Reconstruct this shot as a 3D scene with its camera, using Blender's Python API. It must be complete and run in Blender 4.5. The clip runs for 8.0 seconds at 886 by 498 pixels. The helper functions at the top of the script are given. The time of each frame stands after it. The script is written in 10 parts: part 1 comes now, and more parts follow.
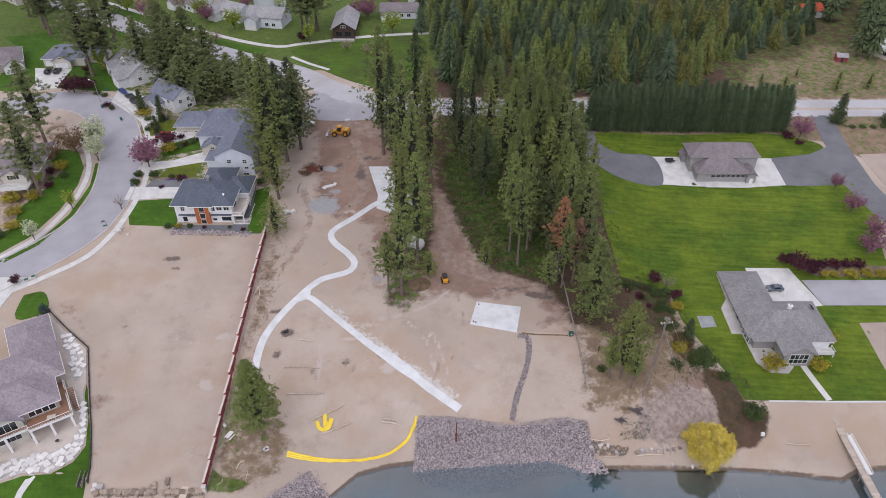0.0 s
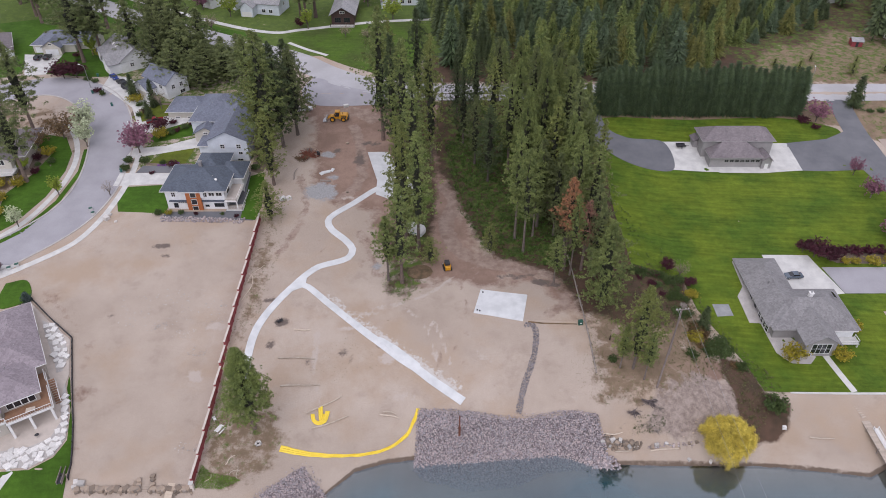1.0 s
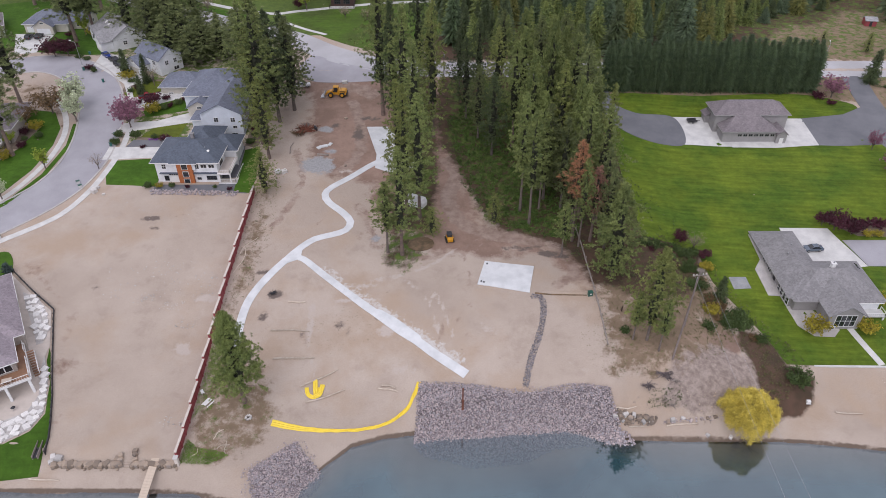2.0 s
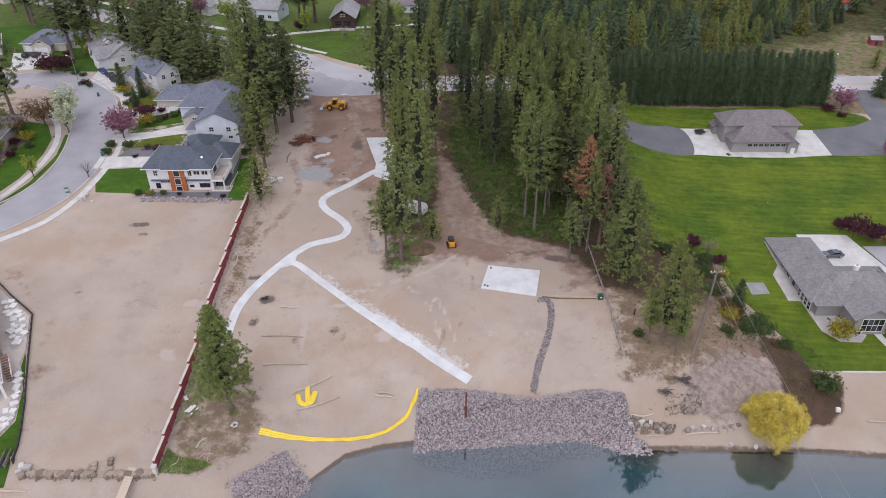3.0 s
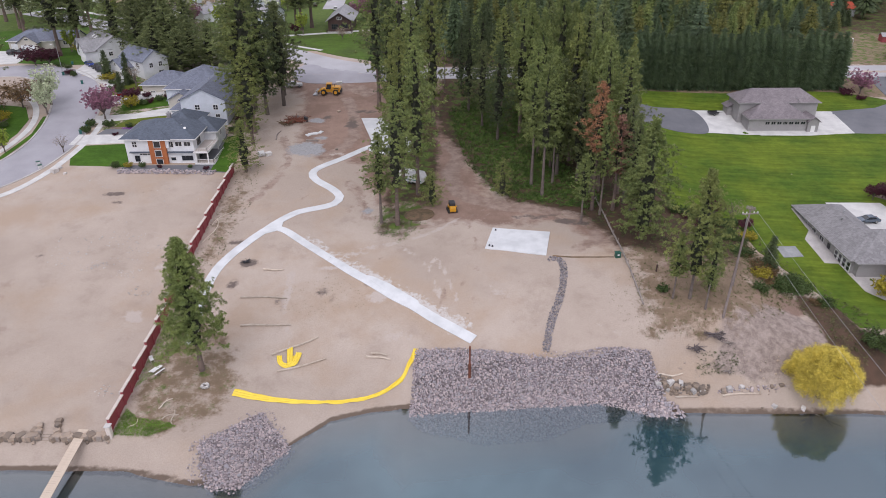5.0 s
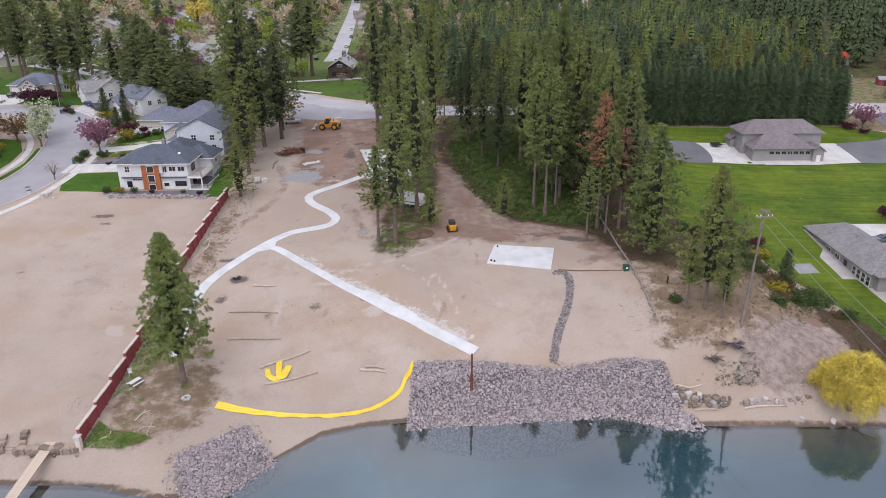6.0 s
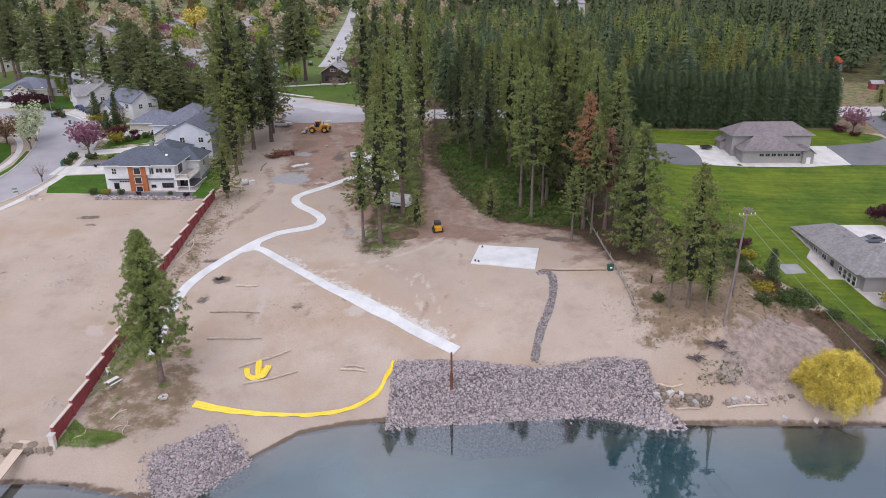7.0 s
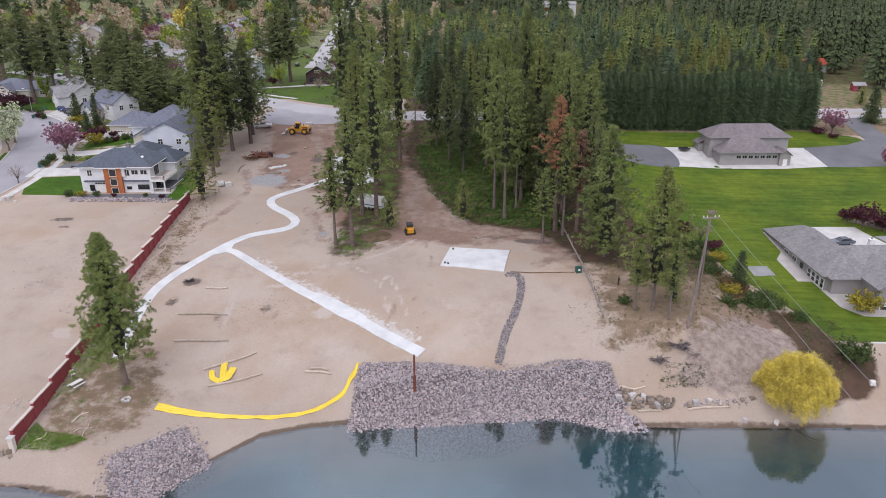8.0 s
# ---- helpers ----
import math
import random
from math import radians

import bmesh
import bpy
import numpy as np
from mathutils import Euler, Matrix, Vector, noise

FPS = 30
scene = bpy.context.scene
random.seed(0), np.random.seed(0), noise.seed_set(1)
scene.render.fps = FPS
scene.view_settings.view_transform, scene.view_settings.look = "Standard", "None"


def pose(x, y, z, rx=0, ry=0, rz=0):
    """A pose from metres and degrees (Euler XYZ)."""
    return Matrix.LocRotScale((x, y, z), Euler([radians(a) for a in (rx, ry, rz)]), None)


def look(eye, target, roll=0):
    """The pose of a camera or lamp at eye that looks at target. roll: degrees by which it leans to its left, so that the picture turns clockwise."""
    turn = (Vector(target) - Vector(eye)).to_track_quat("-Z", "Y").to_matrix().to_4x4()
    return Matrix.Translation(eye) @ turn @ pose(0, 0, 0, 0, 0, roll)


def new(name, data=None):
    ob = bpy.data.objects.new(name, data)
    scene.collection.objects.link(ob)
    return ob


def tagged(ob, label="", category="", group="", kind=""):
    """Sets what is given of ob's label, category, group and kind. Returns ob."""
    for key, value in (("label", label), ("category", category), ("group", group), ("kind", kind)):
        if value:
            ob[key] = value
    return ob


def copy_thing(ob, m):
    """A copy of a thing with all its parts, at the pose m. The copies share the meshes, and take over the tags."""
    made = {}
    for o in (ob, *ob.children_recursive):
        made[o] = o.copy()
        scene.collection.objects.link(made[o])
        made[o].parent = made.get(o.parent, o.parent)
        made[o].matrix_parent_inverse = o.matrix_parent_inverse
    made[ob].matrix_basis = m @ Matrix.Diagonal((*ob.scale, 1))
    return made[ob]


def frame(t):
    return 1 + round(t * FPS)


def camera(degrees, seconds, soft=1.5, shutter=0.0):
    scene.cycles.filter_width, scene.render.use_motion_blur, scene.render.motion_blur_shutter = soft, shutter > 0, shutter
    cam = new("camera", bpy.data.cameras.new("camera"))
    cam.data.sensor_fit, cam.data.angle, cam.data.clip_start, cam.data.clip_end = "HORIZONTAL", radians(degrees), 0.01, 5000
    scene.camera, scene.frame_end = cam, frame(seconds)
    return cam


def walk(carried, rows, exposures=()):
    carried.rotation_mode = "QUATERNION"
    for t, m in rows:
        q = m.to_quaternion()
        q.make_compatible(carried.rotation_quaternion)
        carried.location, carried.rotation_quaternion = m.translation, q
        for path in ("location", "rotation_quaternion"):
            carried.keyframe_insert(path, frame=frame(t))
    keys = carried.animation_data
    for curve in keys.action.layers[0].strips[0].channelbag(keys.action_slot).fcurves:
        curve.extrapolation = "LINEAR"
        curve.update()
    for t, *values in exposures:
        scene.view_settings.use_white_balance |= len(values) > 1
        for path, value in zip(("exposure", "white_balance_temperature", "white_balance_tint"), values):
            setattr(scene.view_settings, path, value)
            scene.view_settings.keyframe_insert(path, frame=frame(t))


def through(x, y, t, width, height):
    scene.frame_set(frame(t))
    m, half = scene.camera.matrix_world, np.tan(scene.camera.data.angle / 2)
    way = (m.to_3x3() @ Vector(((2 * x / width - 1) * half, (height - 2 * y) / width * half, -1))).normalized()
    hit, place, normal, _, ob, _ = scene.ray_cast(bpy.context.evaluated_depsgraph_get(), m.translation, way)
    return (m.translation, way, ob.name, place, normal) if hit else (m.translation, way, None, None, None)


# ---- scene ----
cam = camera(64.5, 8.0, 0.9)
METRES, EYE, TILT, LEAN, TURN = 85.0, 135.5, -38.0, 0.0, 0.0
ROWS = [
    (0.0, 0.0, 0.0, 0.0, -0.0, 0.0, 0.0),
    (0.5, -0.0007, 0.0592, 0.0069, 0.13, 0.1, 0.09),
    (1.0, -0.0003, 0.1045, -0.0497, 0.17, 0.18, 0.08),
    (1.2, -0.0007, 0.1248, -0.0728, 0.19, 0.07, 0.08),
    (2.3, -0.0029, 0.2362, -0.2001, 0.33, 2.72, 0.05),
    (2.4, -0.0031, 0.2464, -0.2116, 0.34, 3.76, 0.05),
    (2.5, -0.0033, 0.2565, -0.2232, 0.35, 4.61, 0.05),
    (2.6, -0.0034, 0.2663, -0.2348, 0.36, 4.9, 0.05),
    (2.8, -0.0036, 0.2859, -0.258, 0.37, 5.0, 0.05),
    (3.0, -0.0038, 0.3055, -0.2812, 0.39, 5.04, 0.05),
    (3.5, -0.0041, 0.3553, -0.3357, 0.39, 5.77, 0.06),
    (4.0, -0.0066, 0.4035, -0.393, 0.35, 7.51, 0.11),
    (4.5, -0.0063, 0.4518, -0.4464, 0.36, 8.79, 0.15),
    (4.7, -0.0067, 0.4714, -0.4691, 0.36, 9.4, 0.17),
    (5.8, -0.0087, 0.5792, -0.5936, 0.33, 13.85, 0.27),
    (5.9, -0.0089, 0.589, -0.605, 0.33, 15.05, 0.28),
    (6.0, -0.0091, 0.5988, -0.6163, 0.33, 15.95, 0.29),
    (6.5, -0.0041, 0.6123, -0.6331, 0.41, 16.65, 0.27),
    (7.0, 0.0287, 0.6112, -0.6323, 0.42, 16.64, 0.27),
    (7.5, 0.0591, 0.6095, -0.6312, 0.34, 16.64, 0.3),
    (8.0, 0.0893, 0.6072, -0.6295, 0.21, 16.66, 0.33),
]
walk(cam, [(t, pose(0, 0, EYE, TILT, LEAN, TURN) @ pose(METRES * x, METRES * y, METRES * z, 90 + pitch, roll, yaw)) for t, x, y, z, yaw, pitch, roll in ROWS],
     [(0.0, 0.23, 6250, 17), (4.5, 0.31, 6250, 17), (6.5, 0.4, 6250, 17), (8.0, 0.4, 6250, 17)])

# ---- light ----
SUN_EL, SUN_AZ = 52.0, 200.0
world = bpy.data.worlds.new("overcast")
scene.world = world
world.use_nodes = True
wn = world.node_tree
wn.nodes.clear()
w_out = wn.nodes.new("ShaderNodeOutputWorld")
w_bg = wn.nodes.new("ShaderNodeBackground")
w_sky = wn.nodes.new("ShaderNodeTexSky")
w_sat = wn.nodes.new("ShaderNodeHueSaturation")
w_sky.sky_type = "NISHITA"
w_sky.sun_disc = False
w_sky.sun_elevation = radians(SUN_EL)
w_sky.sun_rotation = radians(SUN_AZ)
w_sky.air_density, w_sky.dust_density, w_sky.ozone_density = 1.0, 4.0, 1.0
w_sat.inputs["Saturation"].default_value = 0.62
w_bg.inputs["Strength"].default_value = 0.139
wn.links.new(w_sky.outputs[0], w_sat.inputs["Color"])
# a high grey-white cloud deck, thicker here and thinner there, over the clear sky
w_tc = wn.nodes.new("ShaderNodeTexCoord")
w_cloud = wn.nodes.new("ShaderNodeTexNoise")
w_cloud.inputs["Scale"].default_value, w_cloud.inputs["Detail"].default_value = 2.2, 5.0
wn.links.new(w_tc.outputs["Generated"], w_cloud.inputs["Vector"])
w_ramp = wn.nodes.new("ShaderNodeValToRGB")
w_ramp.color_ramp.elements[0].position, w_ramp.color_ramp.elements[1].position = 0.35, 0.68
w_ramp.color_ramp.elements[0].color, w_ramp.color_ramp.elements[1].color = (4.75, 4.75, 5.2, 1), (8.1, 7.95, 8.1, 1)
wn.links.new(w_cloud.outputs[0], w_ramp.inputs[0])
w_mix = wn.nodes.new("ShaderNodeMix")
w_mix.data_type = "RGBA"
w_mix.inputs[0].default_value = 0.8
wn.links.new(w_sat.outputs[0], w_mix.inputs[6])
wn.links.new(w_ramp.outputs[0], w_mix.inputs[7])
wn.links.new(w_mix.outputs[2], w_bg.inputs["Color"])
wn.links.new(w_bg.outputs[0], w_out.inputs["Surface"])
sun = new("sun", bpy.data.lights.new("sun", "SUN"))
sun.data.energy, sun.data.angle, sun.data.color = 0.55, radians(45), (1.0, 0.97, 0.93)
sun.matrix_world = look((0, 0, 300), (300 * -math.sin(radians(SUN_AZ)) / math.tan(radians(SUN_EL)), 300 * -math.cos(radians(SUN_AZ)) / math.tan(radians(SUN_EL)), 0))

# ---- materials ----


def shader(name, rough=0.8, metal=0.0):
    m = bpy.data.materials.new(name)
    m.use_nodes = True
    b = m.node_tree.nodes["Principled BSDF"]
    b.inputs["Roughness"].default_value = rough
    b.inputs["Metallic"].default_value = metal
    return m, m.node_tree.nodes, m.node_tree.links, b


def mixed(nodes, links, fac, a, b, how="MIX"):
    """A colour mix; fac, a and b are sockets or values."""
    n = nodes.new("ShaderNodeMix")
    n.data_type, n.blend_type = "RGBA", how
    for sock, v in ((n.inputs[0], fac), (n.inputs[6], a), (n.inputs[7], b)):
        if isinstance(v, bpy.types.NodeSocket):
            links.new(v, sock)
        elif isinstance(v, (int, float)):
            sock.default_value = v
        else:
            sock.default_value = (*v, 1)
    return n.outputs[2]


def noised(nodes, links, scale, detail=4, rough=0.6, lo=0.35, hi=0.65, vec=None):
    if vec is None:
        vec = nodes.new("ShaderNodeTexCoord").outputs["Object"]
    t = nodes.new("ShaderNodeTexNoise")
    t.inputs["Scale"].default_value, t.inputs["Detail"].default_value, t.inputs["Roughness"].default_value = scale, detail, rough
    links.new(vec, t.inputs["Vector"])
    r = nodes.new("ShaderNodeMapRange")
    r.inputs[1].default_value, r.inputs[2].default_value = lo, hi
    links.new(t.outputs[0], r.inputs[0])
    return r.outputs[0]


def bumped(nodes, links, b, height, depth):
    n = nodes.new("ShaderNodeBump")
    n.inputs["Strength"].default_value, n.inputs["Distance"].default_value = 1.0, depth
    links.new(height, n.inputs["Height"])
    links.new(n.outputs[0], b.inputs["Normal"])


def value_jitter(nodes, links, colour, source, amount):
    n = nodes.new("ShaderNodeHueSaturation")
    r = nodes.new("ShaderNodeMapRange")
    r.inputs[3].default_value, r.inputs[4].default_value = 1 - amount, 1 + amount
    links.new(source, r.inputs[0])
    links.new(r.outputs[0], n.inputs["Value"])
    links.new(colour, n.inputs["Color"])
    return n.outputs[0]


def mat(name, c, c2=None, rough=0.8, big=0.25, fine=6.0, bump=0.01, metal=0.0, rnd=0.0, island=0.0, grain=0.25):
    """Two colours mixed by broad noise, with a finer grain and relief over them."""
    m, nodes, links, b = shader(name, rough, metal)
    c2 = c2 or tuple(v * 0.75 for v in c)
    col = mixed(nodes, links, noised(nodes, links, big), c, c2)
    f = noised(nodes, links, fine, 5, 0.7, 0.2, 0.8)
    col = value_jitter(nodes, links, col, f, grain)
    if rnd:
        col = value_jitter(nodes, links, col, nodes.new("ShaderNodeObjectInfo").outputs["Random"], rnd)
    if island:
        col = value_jitter(nodes, links, col, nodes.new("ShaderNodeNewGeometry").outputs["Random Per Island"], island)
    links.new(col, b.inputs["Base Color"])
    if bump:
        bumped(nodes, links, b, f, bump)
    return m


def leaf_mat(name, c, c2, rnd=0.15, island=0.32, through=0.03):
    """Foliage: every leaf differs a little, every tree too."""
    m, nodes, links, b = shader(name, 0.6)
    geo = nodes.new("ShaderNodeNewGeometry").outputs["Random Per Island"]
    col = mixed(nodes, links, noised(nodes, links, 0.45, 2), c, c2)
    col = value_jitter(nodes, links, col, geo, island)
    col = value_jitter(nodes, links, col, nodes.new("ShaderNodeObjectInfo").outputs["Random"], rnd)
    links.new(col, b.inputs["Base Color"])
    b.inputs["Specular IOR Level"].default_value = 0.25
    if through:
        tr = nodes.new("ShaderNodeBsdfTranslucent")
        mx = nodes.new("ShaderNodeMixShader")
        mx.inputs[0].default_value = through
        links.new(col, tr.inputs["Color"])
        links.new(b.outputs[0], mx.inputs[1])
        links.new(tr.outputs[0], mx.inputs[2])
        links.new(mx.outputs[0], nodes["Material Output"].inputs["Surface"])
    return m


def shingle_mat(name, c, c2):
    """Asphalt shingles: thin courses, mottled tabs."""
    m, nodes, links, b = shader(name, 0.85)
    tc = nodes.new("ShaderNodeTexCoord").outputs["Object"]
    w = nodes.new("ShaderNodeTexWave")
    w.bands_direction = "Z"
    w.inputs["Scale"].default_value, w.inputs["Distortion"].default_value = 2.2, 0.6
    links.new(tc, w.inputs["Vector"])
    v = nodes.new("ShaderNodeTexVoronoi")
    v.inputs["Scale"].default_value = 2.6
    links.new(tc, v.inputs["Vector"])
    tab = nodes.new("ShaderNodeSeparateColor")
    links.new(v.outputs["Color"], tab.inputs[0])
    col = mixed(nodes, links, noised(nodes, links, 0.2, 4), c, c2)
    col = value_jitter(nodes, links, col, tab.outputs[0], 0.16)
    col = value_jitter(nodes, links, col, noised(nodes, links, 14.0, 3, 0.7, 0.2, 0.8), 0.12)
    links.new(col, b.inputs["Base Color"])
    bumped(nodes, links, b, w.outputs[0], 0.012)
    return m


def siding_mat(name, c, lap=0.18):
    """Painted lap siding: level boards with a shadow line."""
    m, nodes, links, b = shader(name, 0.6)
    tc = nodes.new("ShaderNodeTexCoord").outputs["Object"]
    w = nodes.new("ShaderNodeTexWave")
    w.wave_profile, w.bands_direction = "SAW", "Z"
    w.inputs["Scale"].default_value = 0.314 / lap
    links.new(tc, w.inputs["Vector"])
    col = mixed(nodes, links, noised(nodes, links, 0.5, 5), c, tuple(v * 0.88 for v in c))
    col = value_jitter(nodes, links, col, noised(nodes, links, 9.0, 3), 0.05)
    links.new(col, b.inputs["Base Color"])
    bumped(nodes, links, b, w.outputs[0], 0.02)
    return m


M = {}
M["concrete"] = mat("concrete", (0.62, 0.62, 0.60), (0.50, 0.50, 0.49), 0.85, 0.4, 8, 0.004, grain=0.08)
M["fresh_concrete"] = mat("fresh_concrete", (0.66, 0.68, 0.69), (0.54, 0.56, 0.57), 0.8, 0.35, 7, 0.004, grain=0.06)
M["asphalt"] = mat("asphalt", (0.365, 0.36, 0.39), (0.31, 0.305, 0.33), 0.9, 0.12, 5, 0.006, grain=0.1)
M["old_asphalt"] = mat("old_asphalt", (0.45, 0.45, 0.47), (0.37, 0.365, 0.375), 0.9, 0.08, 4, 0.006, grain=0.12)
M["dark_asphalt"] = mat("dark_asphalt", (0.17, 0.175, 0.19), (0.13, 0.135, 0.15), 0.9, 0.15, 5, 0.006, grain=0.12)
M["cream_concrete"] = mat("cream_concrete", (0.56, 0.50, 0.45), (0.47, 0.42, 0.375), 0.85, 0.4, 8, 0.004, grain=0.08)
M["kerb"] = mat("kerb_concrete", (0.50, 0.48, 0.46), (0.40, 0.38, 0.37), 0.9, 0.5, 7, 0.005)
M["gravel"] = mat("gravel", (0.33, 0.34, 0.35), (0.25, 0.26, 0.27), 0.95, 0.6, 12, 0.03, grain=0.3)
M["sand"] = mat("beach_sand", (0.40, 0.335, 0.29), (0.33, 0.27, 0.23), 0.95, 0.12, 4, 0.015, grain=0.14)
M["wet_sand"] = mat("wet_sand", (0.22, 0.175, 0.14), (0.17, 0.135, 0.11), 0.5, 0.3, 6, 0.01)
_m, _n, _l, _b = shader("riprap_rock", 0.9)
_i = _n.new("ShaderNodeNewGeometry").outputs["Random Per Island"]
_r = _n.new("ShaderNodeValToRGB")
_r.color_ramp.elements[0].color, _r.color_ramp.elements[1].color = (0.20, 0.18, 0.19, 1), (0.54, 0.465, 0.45, 1)
for _p, _c in ((0.3, (0.325, 0.28, 0.285, 1)), (0.55, (0.345, 0.335, 0.36, 1)), (0.8, (0.45, 0.375, 0.365, 1))):
    _r.color_ramp.elements.new(_p).color = _c
_l.new(_i, _r.inputs[0])
_f = noised(_n, _l, 7, 5, 0.7, 0.2, 0.8)
_l.new(value_jitter(_n, _l, _r.outputs[0], _f, 0.25), _b.inputs["Base Color"])
bumped(_n, _l, _b, _f, 0.03)
M["rock"] = _m
# bed under the stones, kept dark to paint the shade in their gaps
M["rock_bed"] = mat("rock_bed", (0.20, 0.17, 0.175), (0.13, 0.112, 0.116), 0.95, 1.5, 8, 0.05)
M["drain_rock"] = mat("drain_rock", (0.27, 0.25, 0.26), (0.19, 0.175, 0.185), 0.9, 0.8, 7, 0.03, island=0.45)
M["pale_rock"] = mat("pale_rock", (0.56, 0.54, 0.515), (0.40, 0.385, 0.37), 0.85, 0.8, 6, 0.03, rnd=0.2, island=0.2)
M["white_stone"] = mat("white_stone", (0.74, 0.73, 0.71), (0.60, 0.59, 0.575), 0.85, 0.8, 6, 0.02, rnd=0.12)
M["boulder"] = mat("boulder", (0.36, 0.28, 0.21), (0.21, 0.185, 0.165), 0.9, 0.6, 5, 0.04, rnd=0.35)
M["red_vinyl"] = mat("red_fence", (0.30, 0.055, 0.065), (0.24, 0.045, 0.055), 0.55, 0.5, 8, 0.003, grain=0.1)
M["cap"] = mat("fence_cap", (0.70, 0.63, 0.57), None, 0.7)
M["white_paint"] = mat("white_paint", (0.78, 0.78, 0.77), (0.70, 0.70, 0.69), 0.5, 0.4, 6, 0.002, grain=0.05)
M["dark_paint"] = mat("dark_paint", (0.035, 0.035, 0.04), (0.025, 0.025, 0.03), 0.5, 0.5, 6, 0.002)
M["black_rubber"] = mat("black_rubber", (0.02, 0.02, 0.02), (0.03, 0.03, 0.028), 0.85, 2, 12, 0.004)
M["steel"] = mat("galvanised_steel", (0.45, 0.46, 0.47), (0.36, 0.37, 0.38), 0.45, 1.5, 8, 0.002, metal=0.8)
M["rust"] = mat("rusted_steel", (0.20, 0.065, 0.035), (0.12, 0.045, 0.03), 0.85, 2.0, 9, 0.006)
M["wood_grey"] = mat("weathered_wood", (0.32, 0.28, 0.25), (0.22, 0.19, 0.17), 0.9, 1.0, 9, 0.01)
M["root_wood"] = mat("dead_root_wood", (0.17, 0.14, 0.14), (0.10, 0.085, 0.085), 0.9, 1.0, 9, 0.01)
M["driftwood"] = mat("driftwood", (0.56, 0.49, 0.41), (0.44, 0.37, 0.30), 0.9, 1.2, 9, 0.01, rnd=0.2)
M["pole_wood"] = mat("pole_wood", (0.23, 0.19, 0.17), (0.16, 0.13, 0.12), 0.9, 0.8, 8, 0.008)
M["deck_wood"] = mat("deck_wood", (0.30, 0.17, 0.10), (0.24, 0.13, 0.08), 0.7, 0.8, 8, 0.004)
M["dock_wood"] = mat("dock_wood", (0.50, 0.43, 0.36), (0.40, 0.34, 0.29), 0.85, 0.8, 8, 0.006, rnd=0.12)
M["orange_wood"] = mat("cedar_panel", (0.42, 0.14, 0.045), (0.34, 0.105, 0.035), 0.6, 0.9, 8, 0.004)
M["log_wall"] = mat("log_wall", (0.07, 0.04, 0.035), (0.05, 0.03, 0.025), 0.8, 0.6, 7, 0.02)
M["bark"] = mat("pine_bark", (0.19, 0.14, 0.115), (0.12, 0.09, 0.08), 0.95, 0.8, 6, 0.03, rnd=0.2)
M["grey_bark"] = mat("grey_bark", (0.17, 0.14, 0.12), (0.11, 0.09, 0.08), 0.95, 1.2, 7, 0.02, rnd=0.2)
M["yellow_tarp"] = mat("yellow_sheet", (0.86, 0.66, 0.06), (0.80, 0.60, 0.055), 0.5, 0.8, 6, 0.01, grain=0.08)
M["cat_yellow"] = mat("machine_yellow", (0.62, 0.30, 0.015), (0.52, 0.25, 0.015), 0.45, 0.9, 7, 0.002, grain=0.1)
M["teal_plastic"] = mat("teal_plastic", (0.03, 0.16, 0.14), (0.025, 0.13, 0.12), 0.5)
M["green_plastic"] = mat("green_plastic", (0.025, 0.10, 0.075), (0.02, 0.08, 0.06), 0.5)
M["blue_car"] = mat("blue_car_paint", (0.02, 0.05, 0.25), None, 0.25, grain=0.03, bump=0)
M["black_car"] = mat("black_car_paint", (0.015, 0.016, 0.02), None, 0.22, grain=0.03, bump=0)
M["grey_car"] = mat("grey_car_paint", (0.12, 0.15, 0.19), None, 0.25, grain=0.03, bump=0)
M["red_car"] = mat("red_car_paint", (0.22, 0.015, 0.02), None, 0.25, grain=0.03, bump=0)
M["white_car"] = mat("white_car_paint", (0.75, 0.76, 0.77), None, 0.25, grain=0.03, bump=0)
M["mulch"] = mat("bark_mulch", (0.19, 0.125, 0.075), (0.10, 0.075, 0.042), 0.95, 0.7, 5, 0.06, grain=0.35)
M["planting_bed"] = mat("planting_bed", (0.20, 0.155, 0.12), (0.14, 0.11, 0.085), 0.95, 0.5, 7, 0.03, grain=0.3)
M["pink"] = mat("purple_flowers", (0.32, 0.12, 0.45), (0.26, 0.1, 0.38), 0.8)
M["wire"] = mat("wire_metal", (0.42, 0.42, 0.44), None, 0.5, bump=0)
M["roof_slate"] = shingle_mat("slate_blue_shingles", (0.098, 0.118, 0.152), (0.080, 0.096, 0.125))
M["roof_blue"] = shingle_mat("blue_grey_shingles", (0.165, 0.185, 0.235), (0.138, 0.152, 0.195))
M["roof_grey"] = shingle_mat("grey_shingles", (0.25, 0.245, 0.25), (0.205, 0.20, 0.205))
M["roof_taupe"] = shingle_mat("taupe_shingles", (0.215, 0.19, 0.20), (0.17, 0.15, 0.16))
M["roof_plum"] = shingle_mat("plum_grey_shingles", (0.285, 0.248, 0.272), (0.235, 0.203, 0.225))
M["roof_pale"] = shingle_mat("pale_grey_shingles", (0.33, 0.33, 0.34), (0.27, 0.27, 0.28))
M["red_roof"] = shingle_mat("orange_red_metal", (0.55, 0.10, 0.05), (0.48, 0.09, 0.05))
M["white_roof"] = shingle_mat("white_metal", (0.62, 0.65, 0.68), (0.56, 0.59, 0.62))
M["side_white"] = siding_mat("white_siding", (0.78, 0.80, 0.82))
M["side_pale_blue"] = siding_mat("pale_blue_siding", (0.66, 0.71, 0.78))
M["side_grey"] = siding_mat("grey_siding", (0.33, 0.32, 0.32))
M["side_cream"] = siding_mat("cream_siding", (0.58, 0.55, 0.49))
